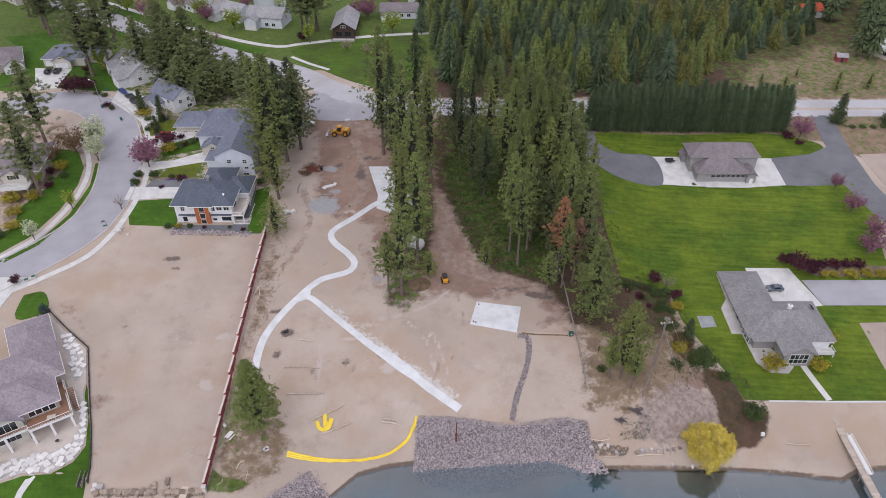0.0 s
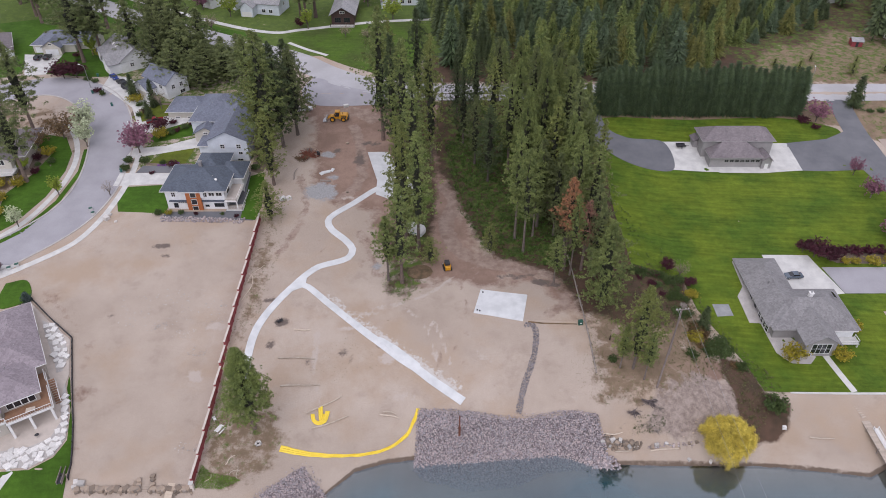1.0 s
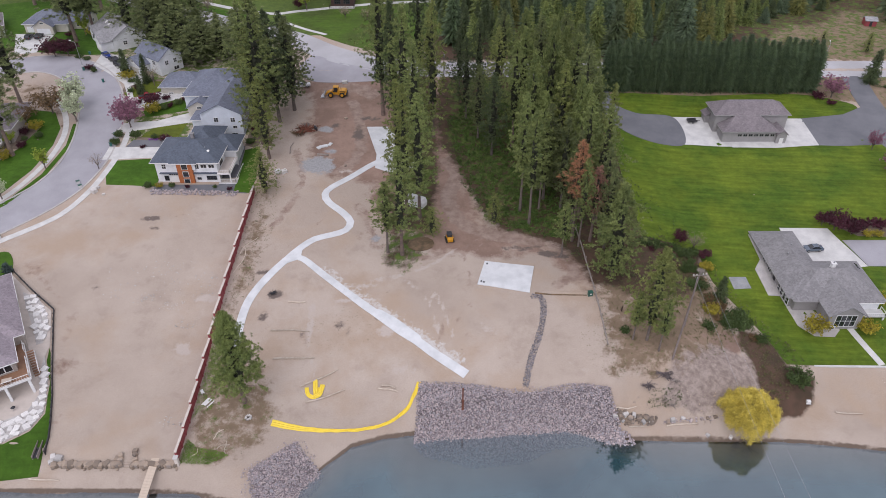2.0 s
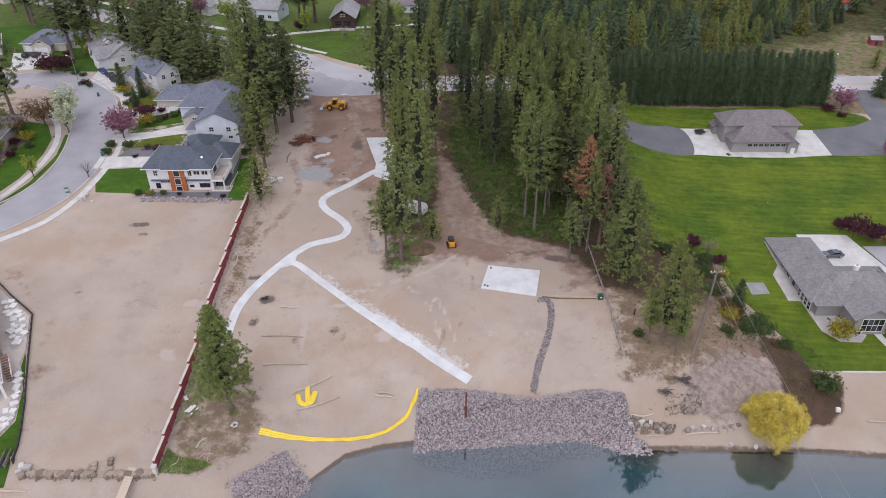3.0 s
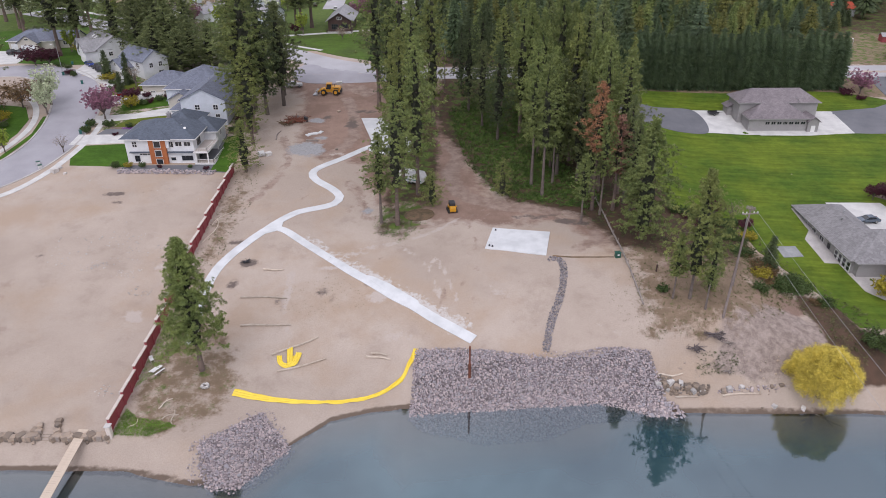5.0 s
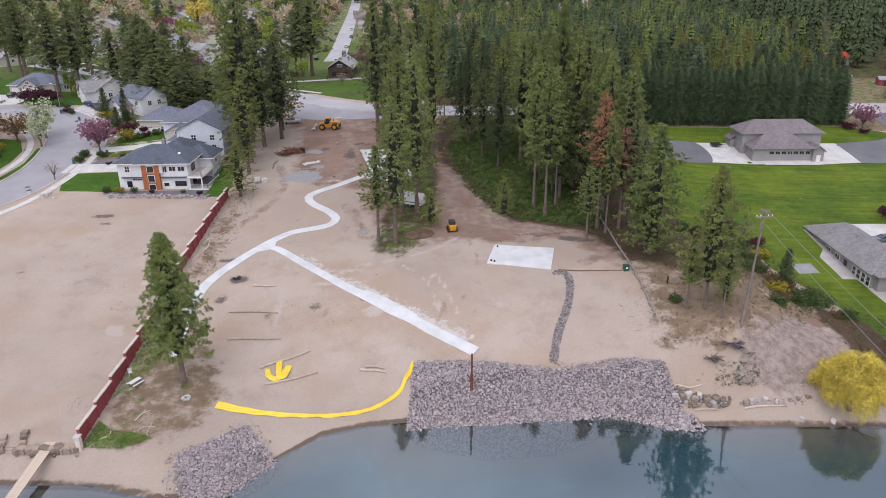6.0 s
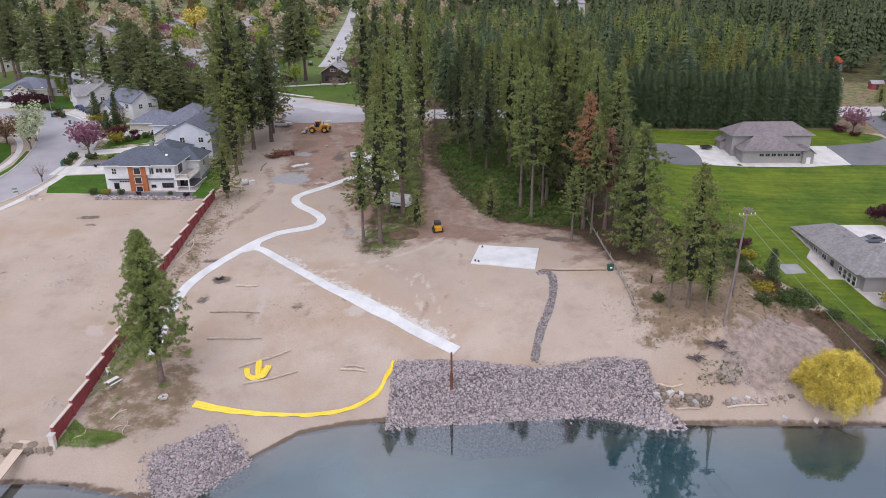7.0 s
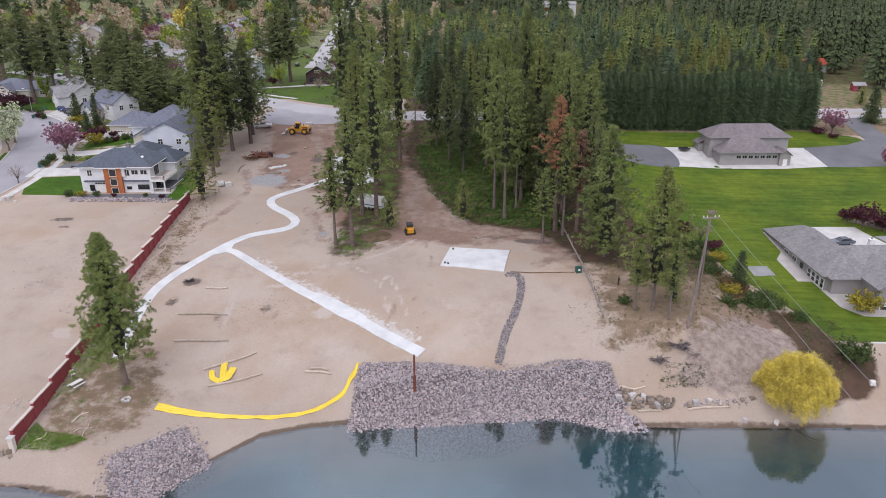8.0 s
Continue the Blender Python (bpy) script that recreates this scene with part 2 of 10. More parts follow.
M["side_tan"] = siding_mat("tan_siding", (0.42, 0.38, 0.34))

_m, _n, _l, _b = shader("window_glass", 0.05)
_b.inputs["Base Color"].default_value = (0.02, 0.024, 0.03, 1)
_b.inputs["Specular IOR Level"].default_value = 0.8
M["glass"] = _m


def lawn_mat(name, c, c2, stripe=0.0, angle=0.0):
    """Mown turf: blade grain, broad patches, faint mower passes."""
    m, nodes, links, b = shader(name, 0.9)
    tc = nodes.new("ShaderNodeTexCoord").outputs["Object"]
    col = mixed(nodes, links, noised(nodes, links, 0.07, 5, 0.65, 0.38, 0.62), c, c2)
    mp = nodes.new("ShaderNodeMapping")
    mp.vector_type = "TEXTURE"
    mp.inputs["Rotation"].default_value = (0, 0, radians(angle))
    mp.inputs["Scale"].default_value = (8.0, 1.0, 1.0)
    links.new(tc, mp.inputs["Vector"])
    col = value_jitter(nodes, links, col, noised(nodes, links, 0.9, 3, 0.6, 0.3, 0.7, mp.outputs[0]), 0.10 + stripe)
    col = value_jitter(nodes, links, col, noised(nodes, links, 0.7, 5, 0.75, 0.3, 0.7), 0.20)
    f = noised(nodes, links, 9.0, 4, 0.7, 0.2, 0.8)
    col = value_jitter(nodes, links, col, f, 0.24)
    links.new(col, b.inputs["Base Color"])
    b.inputs["Specular IOR Level"].default_value = 0.15
    bumped(nodes, links, b, f, 0.03)
    return m


M["lawn"] = lawn_mat("mown_lawn", (0.120, 0.168, 0.017), (0.066, 0.118, 0.014), 0.14, -4)
M["lawn_dark"] = lawn_mat("watered_lawn", (0.064, 0.138, 0.015), (0.044, 0.098, 0.011))
M["lawn_dull"] = lawn_mat("dull_grass", (0.125, 0.155, 0.020), (0.095, 0.118, 0.020))

M["verge_grass"] = lawn_mat("rough_verge_grass", (0.074, 0.132, 0.018), (0.062, 0.088, 0.022))

# foliage
M["pine"] = leaf_mat("pine_needles", (0.232, 0.276, 0.088), (0.122, 0.160, 0.055))
M["pine_olive"] = leaf_mat("olive_pine_needles", (0.245, 0.272, 0.080), (0.138, 0.170, 0.052))
M["near_pine"] = leaf_mat("near_pine_needles", (0.225, 0.272, 0.080), (0.120, 0.160, 0.052))
M["fir"] = leaf_mat("fir_needles", (0.104, 0.136, 0.058), (0.054, 0.078, 0.036))
M["wood_pine"] = leaf_mat("wood_pine_needles", (0.196, 0.228, 0.088), (0.106, 0.134, 0.055))
M["deep_fir"] = leaf_mat("deep_fir_needles", (0.100, 0.145, 0.066), (0.058, 0.090, 0.046), rnd=0.0)
M["olive_fir"] = leaf_mat("olive_fir_needles", (0.205, 0.205, 0.056), (0.125, 0.138, 0.044), rnd=0.0)
M["blue_fir"] = leaf_mat("blue_fir_needles", (0.128, 0.178, 0.098), (0.080, 0.118, 0.070), rnd=0.0)
M["dark_fir"] = leaf_mat("dark_fir_needles", (0.098, 0.140, 0.066), (0.058, 0.090, 0.046))
M["young_fir"] = leaf_mat("young_fir_needles", (0.205, 0.245, 0.070), (0.120, 0.165, 0.052), rnd=0.0, island=0.4)
M["dead"] = leaf_mat("dead_needles", (0.42, 0.21, 0.105), (0.33, 0.155, 0.085))
M["dead_dark"] = leaf_mat("dry_brown_needles", (0.36, 0.19, 0.135), (0.26, 0.135, 0.10))
M["willow"] = leaf_mat("willow_leaves", (0.70, 0.585, 0.115), (0.48, 0.39, 0.075), island=0.5, through=0.05)
M["plum"] = leaf_mat("plum_blossom", (0.34, 0.165, 0.225), (0.24, 0.105, 0.155), island=0.35)
M["plum_dark"] = leaf_mat("dark_plum_leaves", (0.085, 0.022, 0.035), (0.06, 0.018, 0.028), island=0.35)
M["blossom"] = leaf_mat("white_blossom", (0.56, 0.60, 0.42), (0.42, 0.48, 0.30), island=0.3)
M["lime"] = leaf_mat("young_lime_leaves", (0.27, 0.33, 0.045), (0.20, 0.27, 0.04), island=0.3)
M["gold"] = leaf_mat("gold_shrub_leaves", (0.36, 0.30, 0.03), (0.26, 0.23, 0.03), island=0.35)
M["shrub"] = leaf_mat("shrub_leaves", (0.085, 0.125, 0.038), (0.062, 0.098, 0.032))
M["brush"] = leaf_mat("undergrowth_leaves", (0.098, 0.172, 0.034), (0.050, 0.092, 0.022), island=0.45)
M["lawn_leaf"] = leaf_mat("dry_grass_blades", (0.20, 0.19, 0.08), (0.15, 0.16, 0.06))
M["fresh_grass"] = leaf_mat("fresh_grass_blades", (0.19, 0.33, 0.045), (0.13, 0.24, 0.035), island=0.3)
M["dry_weed"] = leaf_mat("dry_weed_blades", (0.17, 0.17, 0.075), (0.115, 0.125, 0.05), island=0.4)
M["pale_board"] = mat("bleached_boards", (0.62, 0.52, 0.42), (0.50, 0.42, 0.33), 0.85, 0.8, 6, 0.004, grain=0.15)
# near-black inner crown colour, standing in for the shade between boughs
M["twigs"] = mat("inner_crown_shade", (0.034, 0.038, 0.022), (0.022, 0.026, 0.016), 0.95, 0.8, 5, 0.05)
M["far_tan"] = leaf_mat("tan_twigs", (0.46, 0.37, 0.27), (0.36, 0.29, 0.20), island=0.3)
M["bronze"] = leaf_mat("bronze_twigs", (0.19, 0.115, 0.055), (0.14, 0.10, 0.05), island=0.35)
M["bare"] = leaf_mat("bare_twigs", (0.32, 0.25, 0.19), (0.25, 0.19, 0.15), island=0.3)
M["blue_spruce"] = leaf_mat("blue_spruce_needles", (0.09, 0.13, 0.12), (0.06, 0.09, 0.085))


def ground_mat():
    """Bare sandy earth, with forest litter, weeds and dry grass where the land carries them."""
    m, nodes, links, b = shader("earth", 0.95)
    b.inputs["Specular IOR Level"].default_value = 0.15

    def patch(attr, spread, scale):
        a = nodes.new("ShaderNodeAttribute")
        a.attribute_name = attr
        s = nodes.new("ShaderNodeMath")
        s.operation = "MULTIPLY_ADD"
        links.new(noised(nodes, links, scale, 6, 0.7, 0.25, 0.75), s.inputs[0])
        s.inputs[1].default_value = spread
        links.new(a.outputs["Fac"], s.inputs[2])
        r = nodes.new("ShaderNodeMapRange")
        r.inputs[1].default_value, r.inputs[2].default_value = 0.5 + spread * 0.5 - 0.12, 0.5 + spread * 0.5 + 0.12
        links.new(s.outputs[0], r.inputs[0])
        return r.outputs[0]

    sand = mixed(nodes, links, noised(nodes, links, 0.04, 6, 0.62, 0.4, 0.6), (0.462, 0.392, 0.334), (0.396, 0.330, 0.276))
    sand = mixed(nodes, links, noised(nodes, links, 0.16, 8, 0.72, 0.54, 0.80), sand, (0.335, 0.272, 0.225))
    sand = mixed(nodes, links, noised(nodes, links, 0.6, 8, 0.75, 0.6, 0.8), sand, (0.45, 0.385, 0.335))
    sand = mixed(nodes, links, noised(nodes, links, 0.055, 5, 0.6, 0.50, 0.66), sand, (0.405, 0.318, 0.245))
    red = mixed(nodes, links, noised(nodes, links, 0.10, 7, 0.7, 0.4, 0.6), (0.325, 0.228, 0.182), (0.235, 0.162, 0.128))
    clods = noised(nodes, links, 2.6, 7, 0.8, 0.60, 0.68)
    where = noised(nodes, links, 0.09, 5, 0.6, 0.46, 0.62)
    both = nodes.new("ShaderNodeMath")
    both.operation = "MULTIPLY"
    links.new(clods, both.inputs[0])
    links.new(where, both.inputs[1])
    sand = mixed(nodes, links, both.outputs[0], sand, (0.235, 0.20, 0.15))
    col = mixed(nodes, links, patch("red", 0.8, 0.10), sand, red)
    col = mixed(nodes, links, patch("track", 0.8, 0.35), col, mixed(nodes, links, noised(nodes, links, 0.5, 6), (0.25, 0.18, 0.145), (0.36, 0.28, 0.235)))
    col = mixed(nodes, links, patch("smear", 0.9, 0.3), col, (0.16, 0.13, 0.115))
    col = mixed(nodes, links, patch("pale", 0.9, 0.3), col, (0.47, 0.41, 0.365))
    col = mixed(nodes, links, patch("gravel", 0.7, 0.35), col, mixed(nodes, links, noised(nodes, links, 2.0, 6), (0.36, 0.365, 0.37), (0.29, 0.29, 0.295)))
    col = mixed(nodes, links, patch("spill", 0.9, 0.8), col, (0.54, 0.515, 0.49))
    grey = mixed(nodes, links, noised(nodes, links, 0.8, 9, 0.78, 0.40, 0.62), (0.375, 0.312, 0.275), (0.215, 0.172, 0.15))
    col = mixed(nodes, links, patch("scree", 0.7, 0.25), col, grey)
    dry = mixed(nodes, links, noised(nodes, links, 0.3, 6), (0.275, 0.205, 0.145), (0.195, 0.145, 0.10))
    col = mixed(nodes, links, patch("dry", 0.8, 0.3), col, dry)
    litter = mixed(nodes, links, noised(nodes, links, 0.25, 6), (0.115, 0.072, 0.052), (0.065, 0.05, 0.034))
    col = mixed(nodes, links, patch("forest", 0.5, 0.2), col, litter)
    weed = mixed(nodes, links, noised(nodes, links, 0.5, 6), (0.115, 0.165, 0.038), (0.080, 0.120, 0.032))
    col = mixed(nodes, links, patch("weeds", 0.9, 0.45), col, weed)
    wet = patch("wet", 0.3, 0.8)
    col = mixed(nodes, links, wet, col, (0.15, 0.115, 0.09))
    f = noised(nodes, links, 5.0, 6, 0.75, 0.2, 0.8)
    col = value_jitter(nodes, links, col, f, 0.2)
    links.new(col, b.inputs["Base Color"])
    bumped(nodes, links, b, f, 0.05)
    return m


M["earth"] = ground_mat()


def water_mat():
    """Still lake water: clear over the shallows, green-blue where it deepens, with the sky on its face."""
    m, nodes, links, b = shader("lake_water", 0.05)
    nodes.remove(b)
    tc = nodes.new("ShaderNodeTexCoord").outputs["Object"]
    hue = mixed(nodes, links, noised(nodes, links, 0.022, 4, 0.6, 0.40, 0.62, tc), (0.018, 0.050, 0.064), (0.060, 0.118, 0.136))
    clear = nodes.new("ShaderNodeBsdfTransparent")
    clear.inputs[0].default_value = (0.66, 0.76, 0.80, 1)
    depth = nodes.new("ShaderNodeBsdfDiffuse")
    links.new(hue, depth.inputs["Color"])
    deep = nodes.new("ShaderNodeAttribute")
    deep.attribute_name = "deep"
    body = nodes.new("ShaderNodeMixShader")
    links.new(deep.outputs["Fac"], body.inputs[0])
    links.new(clear.outputs[0], body.inputs[1])
    links.new(depth.outputs[0], body.inputs[2])
    mp = nodes.new("ShaderNodeMapping")
    mp.inputs["Scale"].default_value = (0.5, 1.0, 1.0)
    links.new(tc, mp.inputs["Vector"])
    relief = nodes.new("ShaderNodeBump")
    relief.inputs["Distance"].default_value = 0.004
    links.new(noised(nodes, links, 1.3, 3, 0.5, 0.0, 1.0, mp.outputs[0]), relief.inputs["Height"])
    gloss = nodes.new("ShaderNodeBsdfGlossy")
    gloss.inputs["Roughness"].default_value = 0.03
    gloss.inputs["Color"].default_value = (0.84, 0.92, 1.0, 1)
    links.new(relief.outputs[0], gloss.inputs["Normal"])
    fres = nodes.new("ShaderNodeFresnel")
    fres.inputs["IOR"].default_value = 2.25
    links.new(relief.outputs[0], fres.inputs["Normal"])
    face = nodes.new("ShaderNodeMixShader")
    links.new(fres.outputs[0], face.inputs[0])
    links.new(body.outputs[0], face.inputs[1])
    links.new(gloss.outputs[0], face.inputs[2])
    links.new(face.outputs[0], nodes["Material Output"].inputs["Surface"])
    return m


M["water"] = water_mat()

# ---- land ----
SHORE_X = [-130, -60, -47, -37, -30, -24, -19, -12, -6, 8, 17, 23, 27, 31, 34, 65, 77, 88, 93, 110]
SHORE_Y = [81.5, 81.5, 81, 78.6, 79, 86.5, 91.7, 94, 94.8, 95.4, 96.3, 96.9, 95.8, 93.8, 93.4, 93, 92, 90.3, 93, 94]
GX = [-130, -90, -55, -42, -20, 5, 30, 48, 62, 80, 130]
GY = [80, 95, 100, 104, 108, 114, 120, 127, 135, 150, 165, 190, 215, 230, 600]
GZ = [
    "2 4 5 5.5 6 7 8 9 10 12 13.5 16 19 20 24",
    "2.5 4.4 5.6 6.4 6.9 7.5 8.5 9.5 10.5 12 13.5 16 18.5 20 24",
    "2 3 3.6 4.2 4.8 5.6 7 8.6 9.6 11.6 13.3 15.5 18 20 24",
    "1.5 3.2 4.1 4.6 5.2 6 7 8 9.1 11.2 13 15.3 18 20 24",
    "0 1 1.8 2.8 4 5.6 7.2 8.5 9.6 11.6 13.2 15.3 18 20 24",
    "0 1.6 4.1 5 6 7.8 9.3 10.9 11.6 12.3 13.5 15.5 18 20 24",
    "0 1.6 4.1 6 8.2 9.8 11 11.8 12 13 14.2 16 18.2 20 24",
    "0 .7 4.5 8.4 10.6 11 11.4 11.8 12 12.6 13.4 15.5 18 20 24",
    "0 .7 2.6 5 6.2 6.6 6.8 7.2 7.8 9.8 11.5 14 17.5 20 24",
    "0 .6 1.2 2.4 5.2 5.7 6.2 7 7.8 9.2 11 13.2 17 20 24",
    "0 .6 1.2 2.4 5.2 5.7 6.2 7 7.8 9.2 11 13.2 17 20 24",
]
GZ = np.array([[float(v) for v in row.split()] for row in GZ])


def cell(v, knots):
    i = int(np.clip(np.searchsorted(knots, v) - 1, 0, len(knots) - 2))
    return i, min(1.0, max(0.0, (v - knots[i]) / (knots[i + 1] - knots[i])))


def land(x, y):
    i, u = cell(x, GX)
    j, v = cell(y, GY)
    return (GZ[i, j] * (1 - u) + GZ[i + 1, j] * u) * (1 - v) + (GZ[i, j + 1] * (1 - u) + GZ[i + 1, j + 1] * u) * v


def shore(x):
    return float(np.interp(x, SHORE_X, SHORE_Y))


def ground(x, y):
    """The height of the land; the lake lies at 0."""
    d = y - shore(x)
    if d < 0:
        return max(-5.0, float(np.interp(x, [-12, -5, 22, 33, 40], [0.2, 0.24, 0.3, 0.45, 0.22])) * d)
    k = float(np.interp(x, [-30, -20, -8, -5, 33, 36, 60, 66], [0.2, 0.13, 0.13, 0.6, 0.6, 0.35, 0.35, 0.15]))
    z = min(land(x, y), k * d + 0.03 * d * d)
    if y > 600:
        z += 55 * min(1.0, (y - 600) / 900) ** 1.3
    return z


class Geo:
    """Collects vertices and faces of one mesh."""

    def __init__(self):
        self.v, self.f = [], []

    def add(self, verts, faces, m=None):
        n = len(self.v)
        self.v += [tuple(m @ Vector(p)) if m else tuple(p) for p in verts]
        self.f += [tuple(i + n for i in face) for face in faces]
        return self

    def box(self, x0, y0, z0, x1, y1, z1, m=None, cut=0.0):
        """A box; cut: chamfer of its upright and top edges."""
        if cut:
            c = cut
            ring = [(x0 + c, y0), (x1 - c, y0), (x1, y0 + c), (x1, y1 - c), (x1 - c, y1), (x0 + c, y1), (x0, y1 - c), (x0, y0 + c)]
            inner = [(x0 + 1.6 * c, y0 + c), (x1 - 1.6 * c, y0 + c), (x1 - c, y0 + 1.6 * c), (x1 - c, y1 - 1.6 * c), (x1 - 1.6 * c, y1 - c), (x0 + 1.6 * c, y1 - c), (x0 + c, y1 - 1.6 * c), (x0 + c, y0 + 1.6 * c)]
            vs = [(*p, z0) for p in ring] + [(*p, z1 - c) for p in ring] + [(*p, z1) for p in inner]
            fs = [tuple(range(7, -1, -1)), tuple(range(16, 24))]
            for k in (0, 8):
                fs += [(k + i, k + (i + 1) % 8, k + 8 + (i + 1) % 8, k + 8 + i) for i in range(8)]
            return self.add(vs, fs, m)
        vs = [(x, y, z) for z in (z0, z1) for x, y in ((x0, y0), (x1, y0), (x1, y1), (x0, y1))]
        return self.add(vs, [(3, 2, 1, 0), (4, 5, 6, 7), (0, 1, 5, 4), (1, 2, 6, 5), (2, 3, 7, 6), (3, 0, 4, 7)], m)

    def prism(self, poly, z0, z1, m=None):
        n = len(poly)
        vs = [(*p, z0) for p in poly] + [(*p, z1) for p in poly]
        return self.add(vs, [tuple(range(n - 1, -1, -1)), tuple(range(n, 2 * n))] + [(i, (i + 1) % n, n + (i + 1) % n, n + i) for i in range(n)], m)

    def tube(self, path, radii, sides=8, m=None):
        """A round bar along a path, with a radius for each point."""
        pts = [Vector(p) for p in path]
        if not isinstance(radii, (list, tuple)):
            radii = [radii] * len(pts)
        vs, fs = [], []
        for i, p in enumerate(pts):
            d = (pts[min(i + 1, len(pts) - 1)] - pts[max(i - 1, 0)]).normalized()
            a = d.orthogonal().normalized() if i == 0 else (a - d * a.dot(d)).normalized()
            b = d.cross(a)
            vs += [p + radii[i] * (a * math.cos(2 * math.pi * k / sides) + b * math.sin(2 * math.pi * k / sides)) for k in range(sides)]
        for i in range(len(pts) - 1):
            fs += [(i * sides + k, i * sides + (k + 1) % sides, (i + 1) * sides + (k + 1) % sides, (i + 1) * sides + k) for k in range(sides)]
        fs += [tuple(range(sides - 1, -1, -1)), tuple(range((len(pts) - 1) * sides, len(pts) * sides))]
        return self.add(vs, fs, m)

    def mesh(self, name, smooth=False):
        me = bpy.data.meshes.new(name)
        me.from_pydata(self.v, [], self.f)
        if smooth:
            me.polygons.foreach_set("use_smooth", [True] * len(me.polygons))
        me.update()
        return me


def part(name, geo, material, parent=None, label="", smooth=False):
    """One mesh object, under a thing or under a part."""
    me = geo.mesh(name, smooth) if isinstance(geo, Geo) else geo
    if not me.materials:
        me.materials.append(M[material])
    ob = new(name, me)
    ob.parent = parent
    return tagged(ob, label)


def thing(name, x, y, z=None, turn=0.0, label="", category="", group="", tilt=0.0):
    """An Empty at the base of a thing, which its parts hang from."""
    ob = new(name)
    ob.empty_display_size = 0.3
    ob.matrix_basis = pose(x, y, ground(x, y) if z is None else z, tilt, 0, turn)
    return tagged(ob, label, category, group)


def arrays_mesh(name, verts, faces):
    """A mesh from numpy arrays of vertices and triangles (or quads)."""
    me = bpy.data.meshes.new(name)
    k = faces.shape[1]
    me.vertices.add(len(verts))
    me.vertices.foreach_set("co", np.ascontiguousarray(verts, dtype=np.float32).ravel())
    me.loops.add(faces.size)
    me.loops.foreach_set("vertex_index", np.ascontiguousarray(faces, dtype=np.int32).ravel())
    me.polygons.add(len(faces))
    me.polygons.foreach_set("loop_start", np.arange(0, faces.size, k, dtype=np.int32))
    me.update(calc_edges=True)
    return me


def edge_far(x, y, poly):
    """How far inside (plus) or outside (minus) a polygon places lie; arrays."""
    x, y = np.asarray(x, float), np.asarray(y, float)
    best, odd = np.full(x.shape, 1e9), np.zeros(x.shape, bool)
    for (x0, y0), (x1, y1) in zip(poly, poly[1:] + poly[:1]):
        dx, dy = x1 - x0, y1 - y0
        u = np.clip(((x - x0) * dx + (y - y0) * dy) / (dx * dx + dy * dy + 1e-9), 0, 1)
        best = np.minimum(best, np.hypot(x - x0 - u * dx, y - y0 - u * dy))
        if y0 != y1:
            odd ^= ((y0 > y) != (y1 > y)) & (x < x0 + (y - y0) / (y1 - y0) * dx)
    return np.where(odd, best, -best)


FOREST = [(-2, 236), (-3, 190), (6, 166), (9, 156), (14, 147), (26, 143), (29, 137.5), (33, 129), (44, 122), (56, 126), (62, 138), (60, 150), (51, 170), (47, 200), (44, 236)]
FOREST_C = [(-22, 240), (-17, 200), (-16, 178), (-14, 160), (-17, 138), (-10, 132), (-5, 138), (-3, 150), (-2, 180), (-6, 236)]
RED_SOIL = [(-46, 225), (-38, 182), (-30, 172), (-20, 168), (-18, 150), (-5, 140), (6, 139), (22, 137), (31, 127), (32, 140), (10, 148), (4, 175), (0, 225)]
BLUFF = [(44, 100), (45, 105), (50, 110), (57, 112), (64, 110), (66, 104), (61, 99.5), (52, 98.5)]
DRYLAND = [(33, 104), (33, 128), (48, 136), (62, 138), (66, 120), (56, 108), (44, 104)]
STRIP = [(-51, 86), (-51, 165), (-46, 170), (-44, 140), (-46, 120), (-38, 108), (-32, 97), (-36, 90), (-42, 86)]
FARWOOD = [(-5, 238), (110, 238), (120, 262), (190, 300), (260, 262), (500, 255), (500, 900), (-20, 900)]
HEDGEROW = [(43, 198), (47, 214), (130, 212), (142, 200), (180, 205), (180, 229), (43, 229)]
SLOPE = [(64, 118), (69, 116.5), (71, 108.4), (76.5, 106), (75, 101.5), (71, 98), (64.5, 97), (63.5, 102), (64, 108), (62.5, 113)]
GARDENS = [(-58, 188), (-95, 186), (-101, 215), (-122, 242), (-160, 250), (-215, 246), (-215, 330), (-150, 312), (-64, 262), (-52, 236)]
YARDS = [(-113, 196), (-123, 176), (-135, 150), (-170, 160), (-170, 226), (-130, 222)]
LOT_STEP = [(-92, 133), (-84, 124), (-80.5, 116), (-76, 100), (-73.5, 88), (-77, 88), (-80, 100), (-86, 116), (-92, 126), (-106, 139), (-98, 140)]
